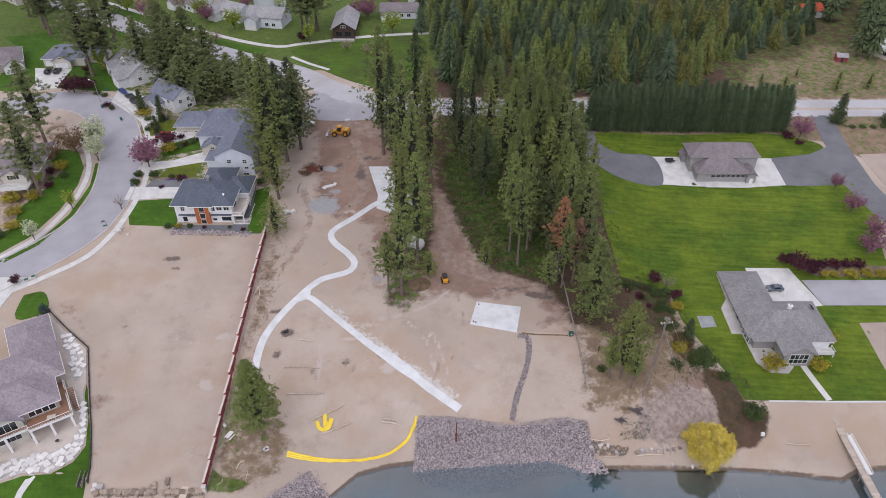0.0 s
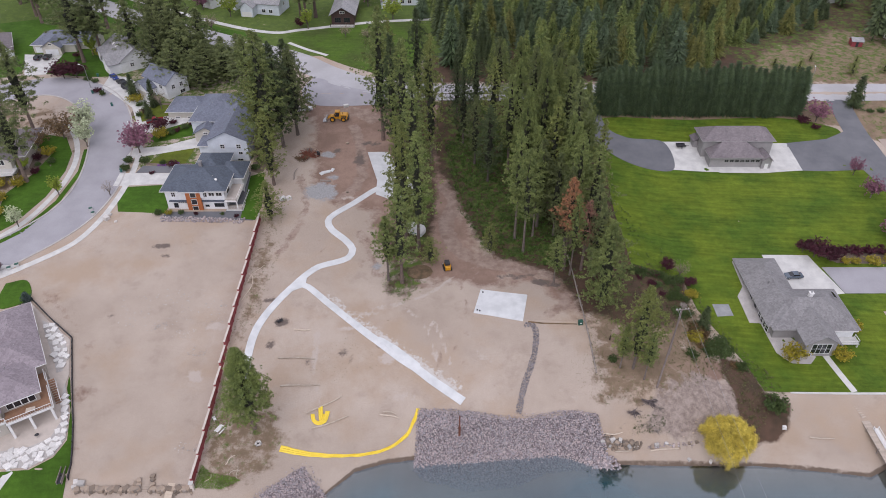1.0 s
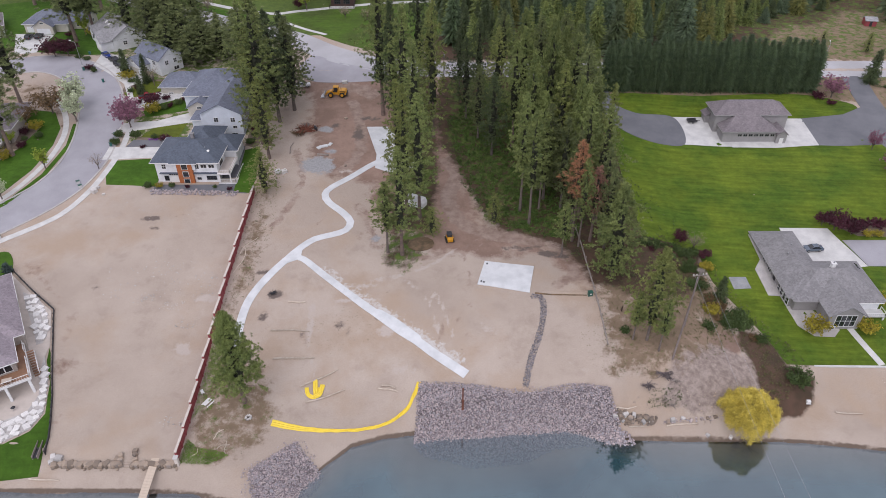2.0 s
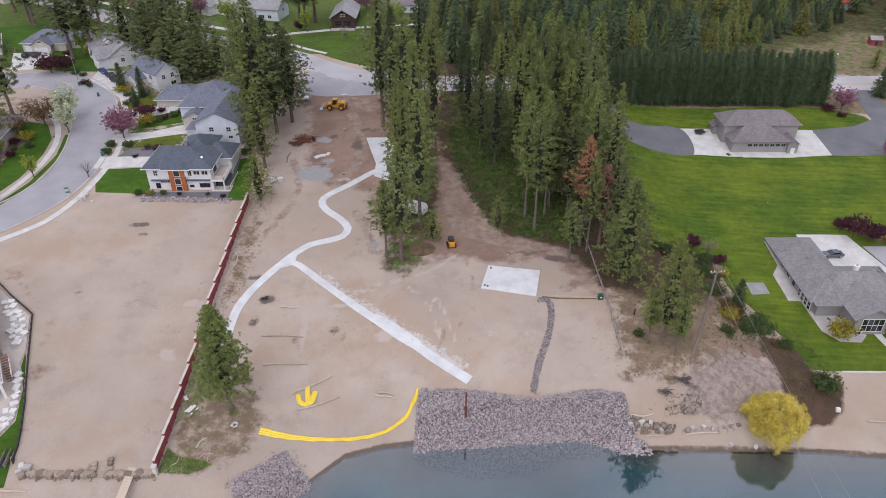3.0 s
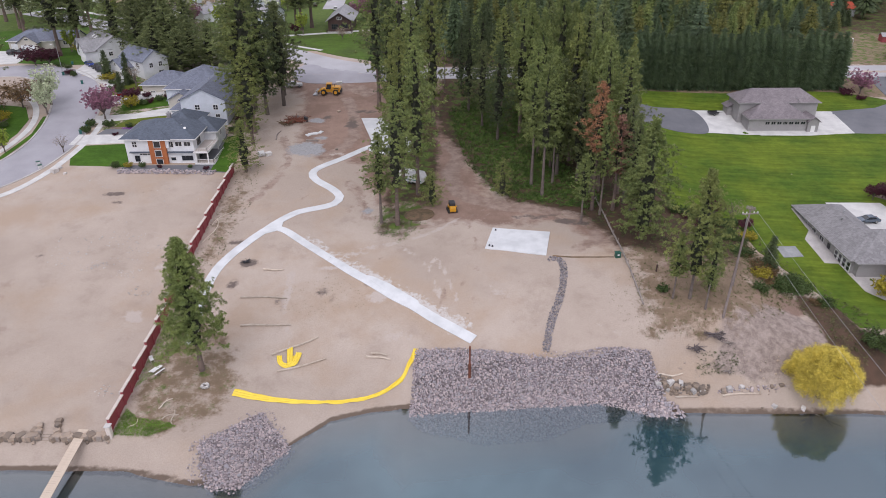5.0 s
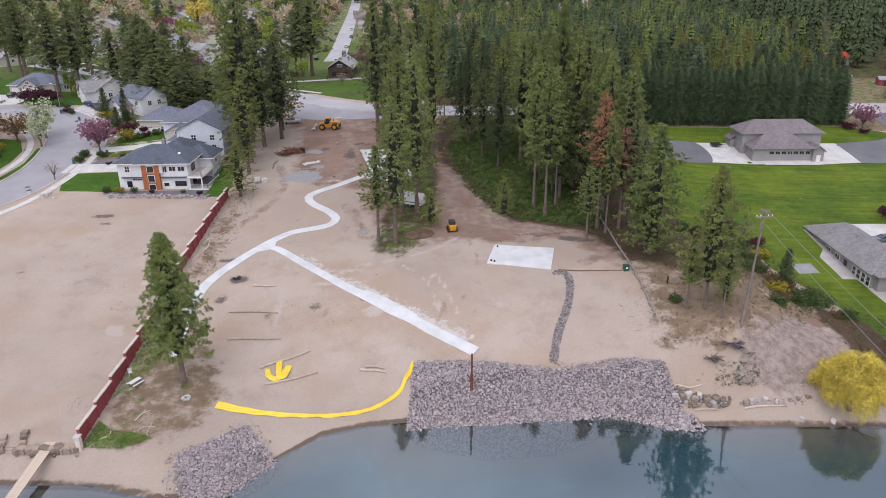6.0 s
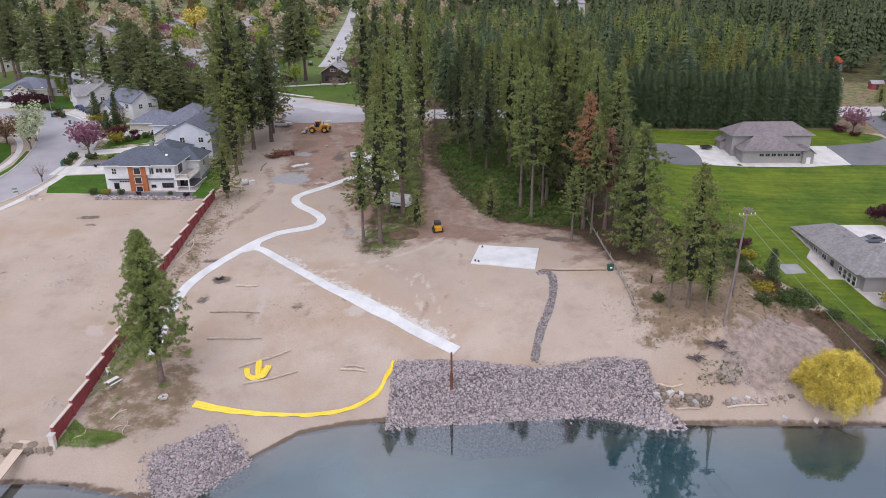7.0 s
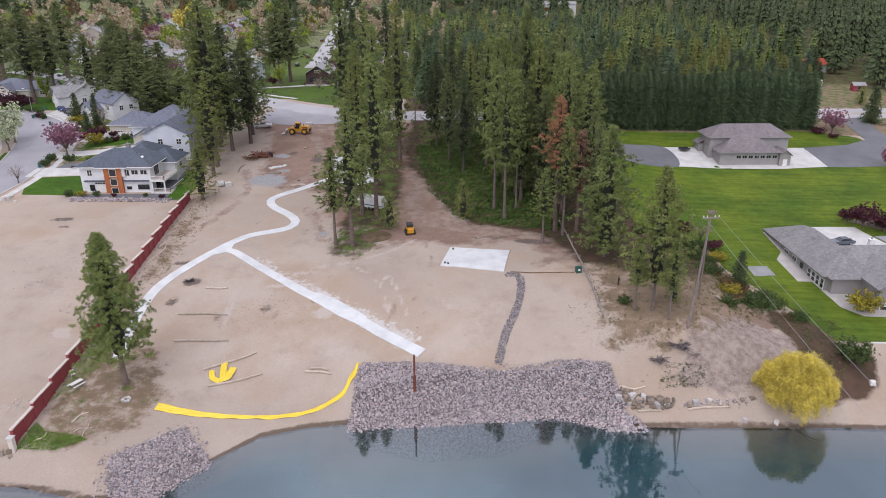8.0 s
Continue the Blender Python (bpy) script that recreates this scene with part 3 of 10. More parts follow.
# wheel ruts and driven ways: centre line, width, strength
TRACKS = [
    ([(-1, 180), (2.7, 172), (0.3, 162), (2.5, 153), (9, 147), (24, 142.5)], 4.5, 0.85), ([(-30, 212), (-27, 200), (-25, 188), (-27, 178), (-31, 172)], 4.0, 0.75),
    ([(-40, 216), (-30, 219), (-22, 214)], 6.0, 0.8), ([(9, 146), (4, 140), (5, 128), (-1, 118), (-2, 111)], 1.0, 0.55), ([(11, 145), (6.5, 139), (7, 127), (1, 117), (0, 110)], 0.9, 0.5),
    ([(-32, 160), (-36, 152), (-43, 142), (-46, 130)], 0.8, 0.5), ([(-30, 158), (-33.6, 150.5), (-41, 141), (-44.5, 131)], 0.8, 0.5), ([(3, 150), (-3, 136), (-12, 131), (-20, 138)], 0.8, 0.45), ([(12, 140), (2, 124), (6, 112), (18, 107)], 0.8, 0.45), ([(14, 140), (4.4, 124), (8, 114), (20, 109)], 0.8, 0.45),
    ([(-60, 160), (-72, 146), (-70, 128), (-60, 112), (-58, 96)], 0.9, 0.32), ([(-62, 161), (-74.5, 147), (-72.5, 127), (-62, 111), (-60.4, 96)], 0.9, 0.32),
    ([(22, 143), (28, 139), (29, 131), (24, 127)], 3.5, 0.6), ([(-24, 160), (-20, 152), (-18, 145), (-10, 139), (4, 139)], 3.5, 0.5), ([(-45, 150), (-41, 160), (-40, 172), (-44, 186)], 3.0, 0.55),
]
LITTER = [(40.5, 113, 4.5, 5.0), (46, 112.5, 5, 4.0), (53, 114.5, 7, 4.0), (60, 114, 4, 3.5), (44, 119, 6, 5)]
SMEARS = [(-39.9, 128.2, 2.4, 1.7, 0.95), (-43.4, 135.0, 2.6, 1.1, 0.8), (-82, 129, 3, 1.0, 0.45), (-22, 117.5, 1.2, 0.8, 0.7), (-24.5, 119.5, 2.5, 2.0, 0.45), (27, 137.5, 4, 0.9, 0.8), (20, 140.5, 5, 1.0, 0.6), (-75.5, 153.5, 3.2, 1.1, 0.8), (-69.5, 154.5, 3.6, 0.7, 0.7), (-74, 149.5, 2.5, 0.8, 0.6), (-26.5, 193, 2.0, 6.0, 0.75), (-23, 201, 5.0, 1.6, 0.7), (-33, 197, 4, 2, 0.5), (-43, 196, 3, 4, 0.6), (-33, 227, 10, 1.2, 0.8), (-40, 224, 5, 1.0, 0.7), (24, 138.5, 3.4, 1.2, 0.7), (15, 141, 4, 1.4, 0.55), (-15, 120.5, 1.6, 3.0, 0.45), (-31, 115, 2.0, 5.0, 0.4), (-41.5, 122, 1.5, 3, 0.5), (44, 100, 5, 1.4, 0.5), (53.5, 104, 2.5, 2.2, 0.5)]
GRAVEL = [(-36.5, 177, 5.6, 5.0, 0.95), (-36.5, 195.3, 3.0, 1.8, 0.9), (-17.8, 145.8, 2.2, 1.8, 0.6), (-34, 184, 3, 2, 0.6)]
PALE = [(-57, 113, 2.2, 2.4, 0.8), (-55.5, 126.5, 3.5, 1.6, 0.6), (-13, 117.5, 3, 2.5, 0.8), (-22, 126, 6, 1.0, 0.7), (-20.5, 130.5, 8, 1.2, 0.6), (-30.5, 120, 1.2, 7, 0.6), (10, 118, 8, 6, 0.25), (27, 108, 5, 5, 0.25), (-28, 174, 3, 2, 0.6), (-9, 108, 5, 2, 0.5)]
RUTS = [[(-10, 131), (-5.5, 126.5), (-3, 120), (-1.5, 115)], [(-3.5, 127), (-1.5, 123.5), (0, 118.5), (1, 114.5)], [(-30, 119.5), (-29.5, 112), (-27, 104)], [(-20, 132), (-10, 133), (-2, 137), (3, 142)]]
SPILL = [(-31, 136), (-25.4, 130.4), (-16.4, 122.8), (-10.2, 117.2), (-3.6, 111.7), (2.4, 106.6)]
FIELD = [(104, 237), (400, 237), (400, 300), (250, 295), (190, 305), (110, 268)]


def build_ground():
    xs = np.concatenate([-np.geomspace(2200, 175, 22), np.arange(-170, 171, 1.0), np.geomspace(175, 2200, 22)])
    ys = np.concatenate([np.array([-1500, -800, -300, -100, 0, 40, 60, 70]), np.arange(75, 262, 1.0), np.geomspace(263, 3200, 46)])
    nx, ny = len(xs), len(ys)
    zs = np.array([[ground(x, y) for x in xs] for y in ys])
    X, Y = np.meshgrid(xs, ys)
    near = (X > -170) & (X < 170) & (Y > 80) & (Y < 262)
    for i, j in zip(*np.nonzero(near)):
        p = Vector((X[i, j], Y[i, j], 0.0))
        zs[i, j] += 0.10 * noise.noise(p * 0.09) + 0.05 * noise.noise(p * 0.45)
    verts = np.stack([X, Y, zs], -1).reshape(-1, 3)
    idx = np.arange(nx * ny).reshape(ny, nx)
    faces = np.stack([idx[:-1, :-1], idx[:-1, 1:], idx[1:, 1:], idx[1:, :-1]], -1).reshape(-1, 4)
    me = arrays_mesh("ground", verts, faces)
    me.polygons.foreach_set("use_smooth", [True] * len(me.polygons))
    fields = {k: np.zeros(nx * ny, np.float32) for k in ("forest", "red", "scree", "dry", "weeds", "wet", "track", "smear", "pale", "gravel", "spill")}

    x, y = verts[:, 0], verts[:, 1]

    def soft(poly, w):
        return np.clip(0.5 + edge_far(x, y, poly) / w, 0, 1)

    st, dl, fw, fi, fo = soft(STRIP, 6), soft(DRYLAND, 8), soft(FARWOOD, 8), soft(FIELD, 8), soft(FOREST, 8)
    home = (np.abs(x) < 200) & (y > 78) & (y < 262)
    far = y >= 262
    fields["forest"] += np.maximum.reduce([fo, np.where(y < 150, 0.55, 0.8) * soft(FOREST_C, 5), fw, 0.3 * ((x < 0) & (y > 262) & (y < 420)), 0.95 * soft(SLOPE, 3)])
    fields["red"] += soft(RED_SOIL, 14) * 0.95
    fields["scree"] += soft(BLUFF, 5)
    fields["dry"] += np.where(far, np.where(x < 0, 0.2, np.maximum(0.45, fi)), np.maximum.reduce([np.where(y < 118, 0.58, 0.5) * st, 0.7 * dl, fi]))
    near_weeds = np.maximum.reduce([np.where(y < 114, 0.30, 0.24) * st, 0.5 * soft(FOREST, 10) * np.where(x < 30, 1.0, 0.6), 0.5 * soft(FOREST_C, 6), 0.46 * fi, 0.2 * dl])
    fields["weeds"] += np.where(far, np.where(x < 0, np.where(y < 420, 0.85, 0.6), 0.46), np.where(home, near_weeds, 0.3 * (y > 90)))
    fields["weeds"] = np.maximum(fields["weeds"], 0.55 * soft(GARDENS, 6)).astype(np.float32)
    fields["dry"] = np.maximum.reduce([fields["dry"], 0.5 * soft(YARDS, 6), 0.85 * soft(HEDGEROW, 3)]).astype(np.float32)
    fields["weeds"] = np.maximum(fields["weeds"], 0.35 * soft(HEDGEROW, 3)).astype(np.float32)
    for line, w, s in TRACKS:
        fields["track"] = np.maximum(fields["track"], s * soft(strip_poly(curve(line, 2.0), w), 1.6)).astype(np.float32)
    for k, spots in (("smear", SMEARS), ("pale", PALE), ("gravel", GRAVEL)):
        for cx, cy, rx, ry, s in spots:
            fields[k] = np.maximum(fields[k], s * np.clip(1.35 - np.hypot((x - cx) / rx, (y - cy) / ry), 0, 1)).astype(np.float32)
    for cx, cy, rx, ry in LITTER:
        fields["red"] = np.maximum(fields["red"], 0.95 * np.clip(1.4 - np.hypot((x - cx) / rx, (y - cy) / ry), 0, 1)).astype(np.float32)
    for line in RUTS:
        fields["pale"] = np.maximum(fields["pale"], 0.78 * soft(strip_poly(curve(line, 2.0), 0.9), 1.3)).astype(np.float32)
    fields["spill"] = np.maximum(fields["spill"], 0.57 * soft(strip_poly(curve([(a + 0.8, b + 0.8) for a, b in SPILL], 2.0), 2.4, 4.6), 2.6)).astype(np.float32)
    fields["red"] = np.maximum(fields["red"], 0.5 * soft(LOT_STEP, 9)).astype(np.float32)
    shores = np.interp(x, SHORE_X, SHORE_Y)
    fields["wet"] += np.clip(1.0 - np.abs(y - shores - 0.2) / 1.3, 0, 1) * (y < 100)
    for k, a in fields.items():
        me.attributes.new(k, "FLOAT", "POINT").data.foreach_set("value", a)
    me.materials.append(M["earth"])
    ob = new("ground", me)
    return tagged(ob, "sandy bare earth with weeds and forest litter", "ground", kind="structure")




def build_lake():
    """The lake's face, with the depth below it."""
    xs = np.concatenate([[-2200, -600, -250, -140], np.arange(-110, 121, 1.0), [140, 250, 600, 2200]])
    ys = np.concatenate([[-1500, -400, -100, 0, 40], np.arange(60, 98, 1.0)])
    X, Y = np.meshgrid(xs, ys)
    idx = np.arange(X.size).reshape(X.shape)
    faces = np.stack([idx[:-1, :-1], idx[:-1, 1:], idx[1:, 1:], idx[1:, :-1]], -1).reshape(-1, 4)
    me = arrays_mesh("water", np.stack([X, Y, np.zeros_like(X)], -1).reshape(-1, 3), faces)
    bed = np.array([-ground(x, y) for x, y in zip(X.ravel(), Y.ravel())])
    me.attributes.new("deep", "FLOAT", "POINT").data.foreach_set("value", (0.04 + 0.96 * np.clip(bed / np.interp(X.ravel(), [-12, -7, 23, 30], [1.8, 4.2, 4.2, 2.0]), 0, 1) ** 1.25).astype(np.float32))
    return me


lake = part("water", build_lake(), "water")
lake.visible_shadow = False
tagged(lake, "calm grey-green lake water with faint ripples", "water", kind="structure")


def dense(poly, step, closed=True):
    out = []
    ring = list(zip(poly, poly[1:] + poly[:1])) if closed else list(zip(poly, poly[1:]))
    for (x0, y0), (x1, y1) in ring:
        n = max(1, int(math.hypot(x1 - x0, y1 - y0) / step))
        out += [(x0 + (x1 - x0) * k / n, y0 + (y1 - y0) * k / n) for k in range(n)]
    if not closed:
        out.append(poly[-1])
    return out


def curve(pts, step=1.0):
    """A smooth line through points of the plan."""
    p = [np.array(q, float) for q in pts]
    p = [2 * p[0] - p[1]] + p + [2 * p[-1] - p[-2]]
    out = []
    for a, b, c, d in zip(p, p[1:], p[2:], p[3:]):
        n = max(1, int(np.linalg.norm(c - b) / step))
        for k in range(n):
            t = k / n
            out.append(tuple(0.5 * (2 * b + (c - a) * t + (2 * a - 5 * b + 4 * c - d) * t * t + (3 * b - a - 3 * c + d) * t ** 3)))
    out.append(tuple(p[-2]))
    return out


def terrain(x, y):
    """The height of the ground sheet itself, with its unevenness."""
    z = ground(x, y)
    if -169 < x < 169 and 81 < y < 261:
        p = Vector((x, y, 0.0))
        z += 0.10 * noise.noise(p * 0.09) + 0.05 * noise.noise(p * 0.45)
    return z


def sheet(name, poly, material, lift, label, category="", step=2.0, round_off=True, kind="structure", thick=0.25):
    """A patch of paving or turf that lies on the land, with a skirt down into it."""
    from mathutils.geometry import delaunay_2d_cdt
    ring = dense(curve(poly + poly[:1], step)[:-1] if round_off else poly, step)
    pts = [Vector(p) for p in ring]
    edges = [(i, (i + 1) % len(ring)) for i in range(len(ring))]
    x0, x1 = min(p[0] for p in ring), max(p[0] for p in ring)
    y0, y1 = min(p[1] for p in ring), max(p[1] for p in ring)
    X, Y = (a.ravel() for a in np.meshgrid(np.arange(x0 + step / 2, x1, step), np.arange(y0 + step / 2, y1, step)))
    keep = edge_far(X, Y, ring) > step * 0.4
    pts += [Vector(p) for p in zip(X[keep], Y[keep])]
    vs, _, fs, *_ = delaunay_2d_cdt(pts, edges, [], 1, 1e-4)
    zs = [terrain(v.x, v.y) + lift for v in vs]
    g = Geo()
    g.v = [(v.x, v.y, z) for v, z in zip(vs, zs)]
    up = []
    for f in fs:
        a, b, c = (Vector(g.v[i]) for i in f[:3])
        up.append(tuple(f) if (b - a).cross(c - a).z > 0 else tuple(reversed(f)))
    g.f = up
    count = {}
    for f in up:
        for a, b in zip(f, f[1:] + f[:1]):
            count[(a, b)] = 1
    n = len(g.v)
    g.v += [(x, y, z - thick) for x, y, z in g.v[:n]]
    g.f += [(b, a, a + n, b + n) for a, b in list(count) if (b, a) not in count]
    ob = part(name, g, material)
    return tagged(ob, label, category or name.replace("_", " "), kind=kind)


def strip_poly(line, width, w2=None):
    """The outline of a band along a line of the plan."""
    left, right = [], []
    n = len(line)
    for i, p in enumerate(line):
        a, b = np.array(line[max(i - 1, 0)]), np.array(line[min(i + 1, n - 1)])
        d = (b - a) / (np.linalg.norm(b - a) + 1e-9)
        w = (width + ((w2 or width) - width) * i / max(1, n - 1)) / 2
        left.append((p[0] - d[1] * w, p[1] + d[0] * w))
        right.append((p[0] + d[1] * w, p[1] - d[0] * w))
    return right + left[::-1]


def band(name, pts, width, material, lift, label, category="", w2=None, step=1.5, smooth=True, thick=0.25, kind="structure"):
    line = curve(pts, step) if smooth else dense(pts, step, False)
    g = Geo()
    out = strip_poly(line, width, w2)
    n = len(line)
    cols = max(1, int(max(width, w2 or 0) / 2.5))
    rows = []
    for i in range(n):
        a, b = out[2 * n - 1 - i], out[i]
        row = [(a[0] + (b[0] - a[0]) * k / cols, a[1] + (b[1] - a[1]) * k / cols) for k in range(cols + 1)]
        rows.append([(x, y, terrain(x, y) + lift) for x, y in row])
    for row in rows:
        g.v += [(row[0][0], row[0][1], row[0][2] - thick)] + row + [(row[-1][0], row[-1][1], row[-1][2] - thick)]
    c = cols + 3
    for i in range(n - 1):
        for k in range(c - 1):
            g.f.append((i * c + k, i * c + k + 1, (i + 1) * c + k + 1, (i + 1) * c + k))
    g.f = [tuple(reversed(f)) if (Vector(g.v[f[1]]) - Vector(g.v[f[0]])).cross(Vector(g.v[f[2]]) - Vector(g.v[f[0]])).z < 0 else f for f in g.f]
    ob = part(name, g, material)
    return tagged(ob, label, category or name.replace("_", " "), kind=kind)


build_ground()

# roads
ROAD = [(-150, 120), (-121, 147), (-108, 161), (-103, 174), (-103.5, 190), (-108, 207), (-116, 222), (-128, 233), (-141, 236), (-158, 230), (-185, 222)]
band("road", ROAD, 11.5, "asphalt", 0.05, "curving grey asphalt residential street", "road", w2=14)
road_line = curve(ROAD, 1.5)
edge = strip_poly(road_line, 12.1, 14.6)
half = len(edge) // 2
band("kerb", edge[:half][::3], 0.45, "kerb", 0.13, "pale concrete kerb along the street", "kerb", step=1.5)
band("kerb", edge[half:][::-1][::3], 0.45, "kerb", 0.13, "pale concrete kerb along the street", "kerb", step=1.5)
band("pavement", [(-119, 139), (-110.4, 144.8), (-100.6, 153.3), (-96.6, 162), (-94.6, 172), (-94.0, 182.7), (-94.8, 193), (-97.2, 203), (-100.5, 212), (-105.5, 222.5)], 1.7, "concrete", 0.09, "pale concrete pavement beside the street", "pavement")
band("pavement", [(-127, 150.5), (-117.8, 161.2), (-113.6, 174.1), (-112.8, 185.5), (-114.4, 195), (-118.5, 204), (-124, 211)], 1.6, "concrete", 0.09, "pale concrete pavement beside a lawn", "pavement")
ART = [(-190, 342), (-156, 320), (-134, 304), (-84, 274.5), (-58, 260), (-43, 246.5), (-27, 236.5), (-10, 232.2), (5, 231.2), (45, 230.8), (160, 231), (420, 231)]
band("road", ART, 11.2, "old_asphalt", 0.06, "worn grey asphalt through road", "road", step=2.5)
band("pavement", [(-190, 357), (-150, 331), (-100, 299), (-72, 286), (-58, 289), (-30, 297), (0, 301)], 2.4, "concrete", 0.09, "pale concrete footway beside the through road", "pavement")
band("pavement", [(-62, 275), (-54, 268.5), (-45, 262.5)], 1.5, "concrete", 0.10, "short pale concrete footway on grass", "pavement")
sheet("driveway", [(-47, 244), (-36, 236), (-20, 229), (-17, 225.5), (-25, 223), (-44, 223), (-50, 232)], "asphalt", 0.062, "broken grey asphalt apron beside the road", "driveway")
band("road", [(-53, 345), (-56, 390), (-72, 565), (-110, 985)], 9, "old_asphalt", 0.08, "straight residential street running away", "road", step=6)
sheet("grass_verge", [(-64, 281), (-46, 261), (-30, 249), (-12, 243), (-8, 292), (-32, 294), (-58, 286)], "verge_grass", 0.05, "green mown grass verge", "lawn")
sheet("grass_verge", [(-150, 303), (-100, 269), (-66, 254), (-62, 262), (-98, 281), (-152, 311)], "lawn_dark", 0.03, "green mown grass verge", "lawn", round_off=False)

band("grass_verge", [(-190, 350), (-150, 325.5), (-100, 292), (-74, 279)], 6, "lawn_dark", 0.05, "green mown strip between road and footway", "lawn")

# the building site
sheet("concrete_slab", [(8.8, 136.0), (20.2, 133.9), (18.4, 125.3), (6.8, 128.2)], "fresh_concrete", 0.16, "new pale concrete slab on bare earth", "concrete slab", round_off=False, kind="")
PATH_A = [(-16, 181), (-20.7, 177.4), (-26.5, 171.2), (-31.2, 166.6), (-32.6, 163.6), (-31.2, 160.2), (-27.0, 155.9), (-24.7, 152.4), (-25.6, 149.2), (-29.0, 147.6), (-33.0, 146.2), (-36.2, 143.0), (-38.6, 139.6), (-41.8, 134.8), (-44.4, 129.4), (-45.8, 124), (-46.0, 117.5), (-45.4, 111), (-44.6, 105.5)]
band("concrete_path", PATH_A, 1.9, "fresh_concrete", 0.09, "new winding pale concrete path", "path")
band("concrete_path", [(-38.4, 140.6), (-34.9, 139.3), (-29.7, 134.4), (-25.4, 130.4), (-20.8, 126.2), (-16.4, 122.3), (-10.2, 117.0), (-6.8, 114.5), (-3.6, 111.7), (0.3, 108.7), (3.9, 105.9)], 1.6, "fresh_concrete", 0.095, "new straight pale concrete path to the shore", "path", w2=2.0)
sheet("concrete_path", [(-35.5, 142.8), (-35.6, 139.4), (-39.5, 137.6), (-40.0, 139.4)], "fresh_concrete", 0.10, "pale concrete fork of the path", "path", 1.0, False)
sheet("concrete_path", [(-16.6, 123.2), (-14.9, 122.8), (-11.4, 120.3), (-5.9, 115.5), (-5.4, 113.8), (-6.8, 114.1), (-10.2, 116.6)], "fresh_concrete", 0.11, "widened pale concrete beside the straight path", "path", 1.0, False)
sheet("concrete_drive", [(-24.2, 196.5), (-18, 196.5), (-12, 186), (-8, 176), (-14, 172), (-20.2, 175.5), (-20.2, 182)], "fresh_concrete", 0.10, "new pale concrete drive among pines", "driveway", 1.5, False)

# stone beds whose dark colour stands in for shade between the rocks
sheet("rock_bed", [(-5.8, 104.2), (2.1, 103.3), (12.5, 101.5), (20, 102.2), (29, 102.5), (32.6, 101.8), (34.6, 93.0), (27, 92.8), (21, 92.4), (15, 89.8), (5, 88.6), (-4.5, 90.6), (-6.2, 92.2)], "rock_bed", 0.2, "dark stony bed coloured as shade between the revetment stones", "ground", 1.5, False)
sheet("rock_bed", [(-29.8, 91.5), (-36.9, 85.0), (-34, 78), (-29, 78), (-24.0, 85.2)], "rock_bed", 0.12, "dark stony bed coloured as shade between the piled rocks", "ground", 1.2, False)

# the right-hand estate
LAWN_R = [(45.5, 200), (58, 194), (80, 194), (102, 194), (112, 194), (120, 194), (131, 192), (134, 175), (128, 165), (126, 155), (160, 153), (160, 108.6), (92, 108.4), (77, 108.4), (71, 108.4), (69, 116.5), (65.4, 126), (62.6, 133), (61.6, 142), (54, 144.6), (48, 145.4), (48, 156), (47.6, 167), (48.4, 183)]
sheet("lawn", LAWN_R, "lawn", 0.05, "broad bright green mown lawn", "lawn", 2.5, False)
sheet("lawn", [(48.5, 213), (53, 203), (70, 199), (80, 200), (106, 200), (124, 203), (129, 209), (124, 213), (110, 216.5), (80, 215.5), (56, 216)], "lawn", 0.05, "green mown lawn below the tall hedge", "lawn")
sheet("driveway", [(45.6, 226), (45.2, 211), (50.5, 197.5), (59, 190.6), (70, 189.4), (70, 203), (58.5, 204.8), (52.5, 211), (51.5, 226)], "dark_asphalt", 0.12, "curving dark asphalt driveway", "driveway", 1.5)
sheet("driveway", [(109, 203), (123, 205.2), (130, 209), (130.5, 226), (138, 226), (137.5, 208), (138.5, 190), (141, 174), (146, 153), (140, 153), (132, 173), (128.5, 190), (118, 189.3), (109.5, 189.6)], "dark_asphalt", 0.075, "dark asphalt driveway", "driveway", 1.5, False)
sheet("gravel_yard", [(139.5, 205), (168, 207), (168, 190), (141.5, 190)], "sand", 0.06, "pale bare gravel yard", "yard", 2.5, False)
sheet("concrete_apron", [(69.5, 203.4), (84, 204), (84, 189), (69.5, 189.4)], "concrete", 0.085, "pale concrete apron beside the garage", "apron", 2, False)
sheet("concrete_apron", [(97, 203), (109.3, 203), (109.8, 189.6), (97, 188.4)], "concrete", 0.085, "pale concrete apron beside the garage", "apron", 2, False)
sheet("concrete_apron", [(84, 192), (97, 192), (97, 188.4), (84, 188.6)], "concrete", 0.085, "narrow concrete strip along the garage", "apron", 2, False)
sheet("parking_court", [(85, 152.5), (97.3, 152.4), (99.2, 146), (101.5, 138.4), (85, 136)], "concrete", 0.08, "pale concrete parking court beside the house", "parking court", 2, False)
sheet("driveway", [(99.2, 147.8), (160, 147.8), (160, 138.6), (101.5, 138.4)], "asphalt", 0.2, "faded grey asphalt driveway", "driveway", 2, False)
sheet("stone_pad", [(66.8, 134.8), (70.8, 134.7), (71.0, 131.0), (66.9, 130.7)], "gravel", 0.10, "small square grey paved pad in the lawn", "pad", 1, False, "")
sheet("sand_court", [(108.5, 132.4), (126, 132.8), (126, 114), (108.6, 116)], "sand", 0.07, "pale sand court cut into the lawn", "sand court", 2, False)
band("garden_path", [(88.3, 121.5), (89.3, 116.7), (91.2, 108.6)], 1.5, "concrete", 0.09, "narrow concrete walk down the lawn", "path", smooth=False)
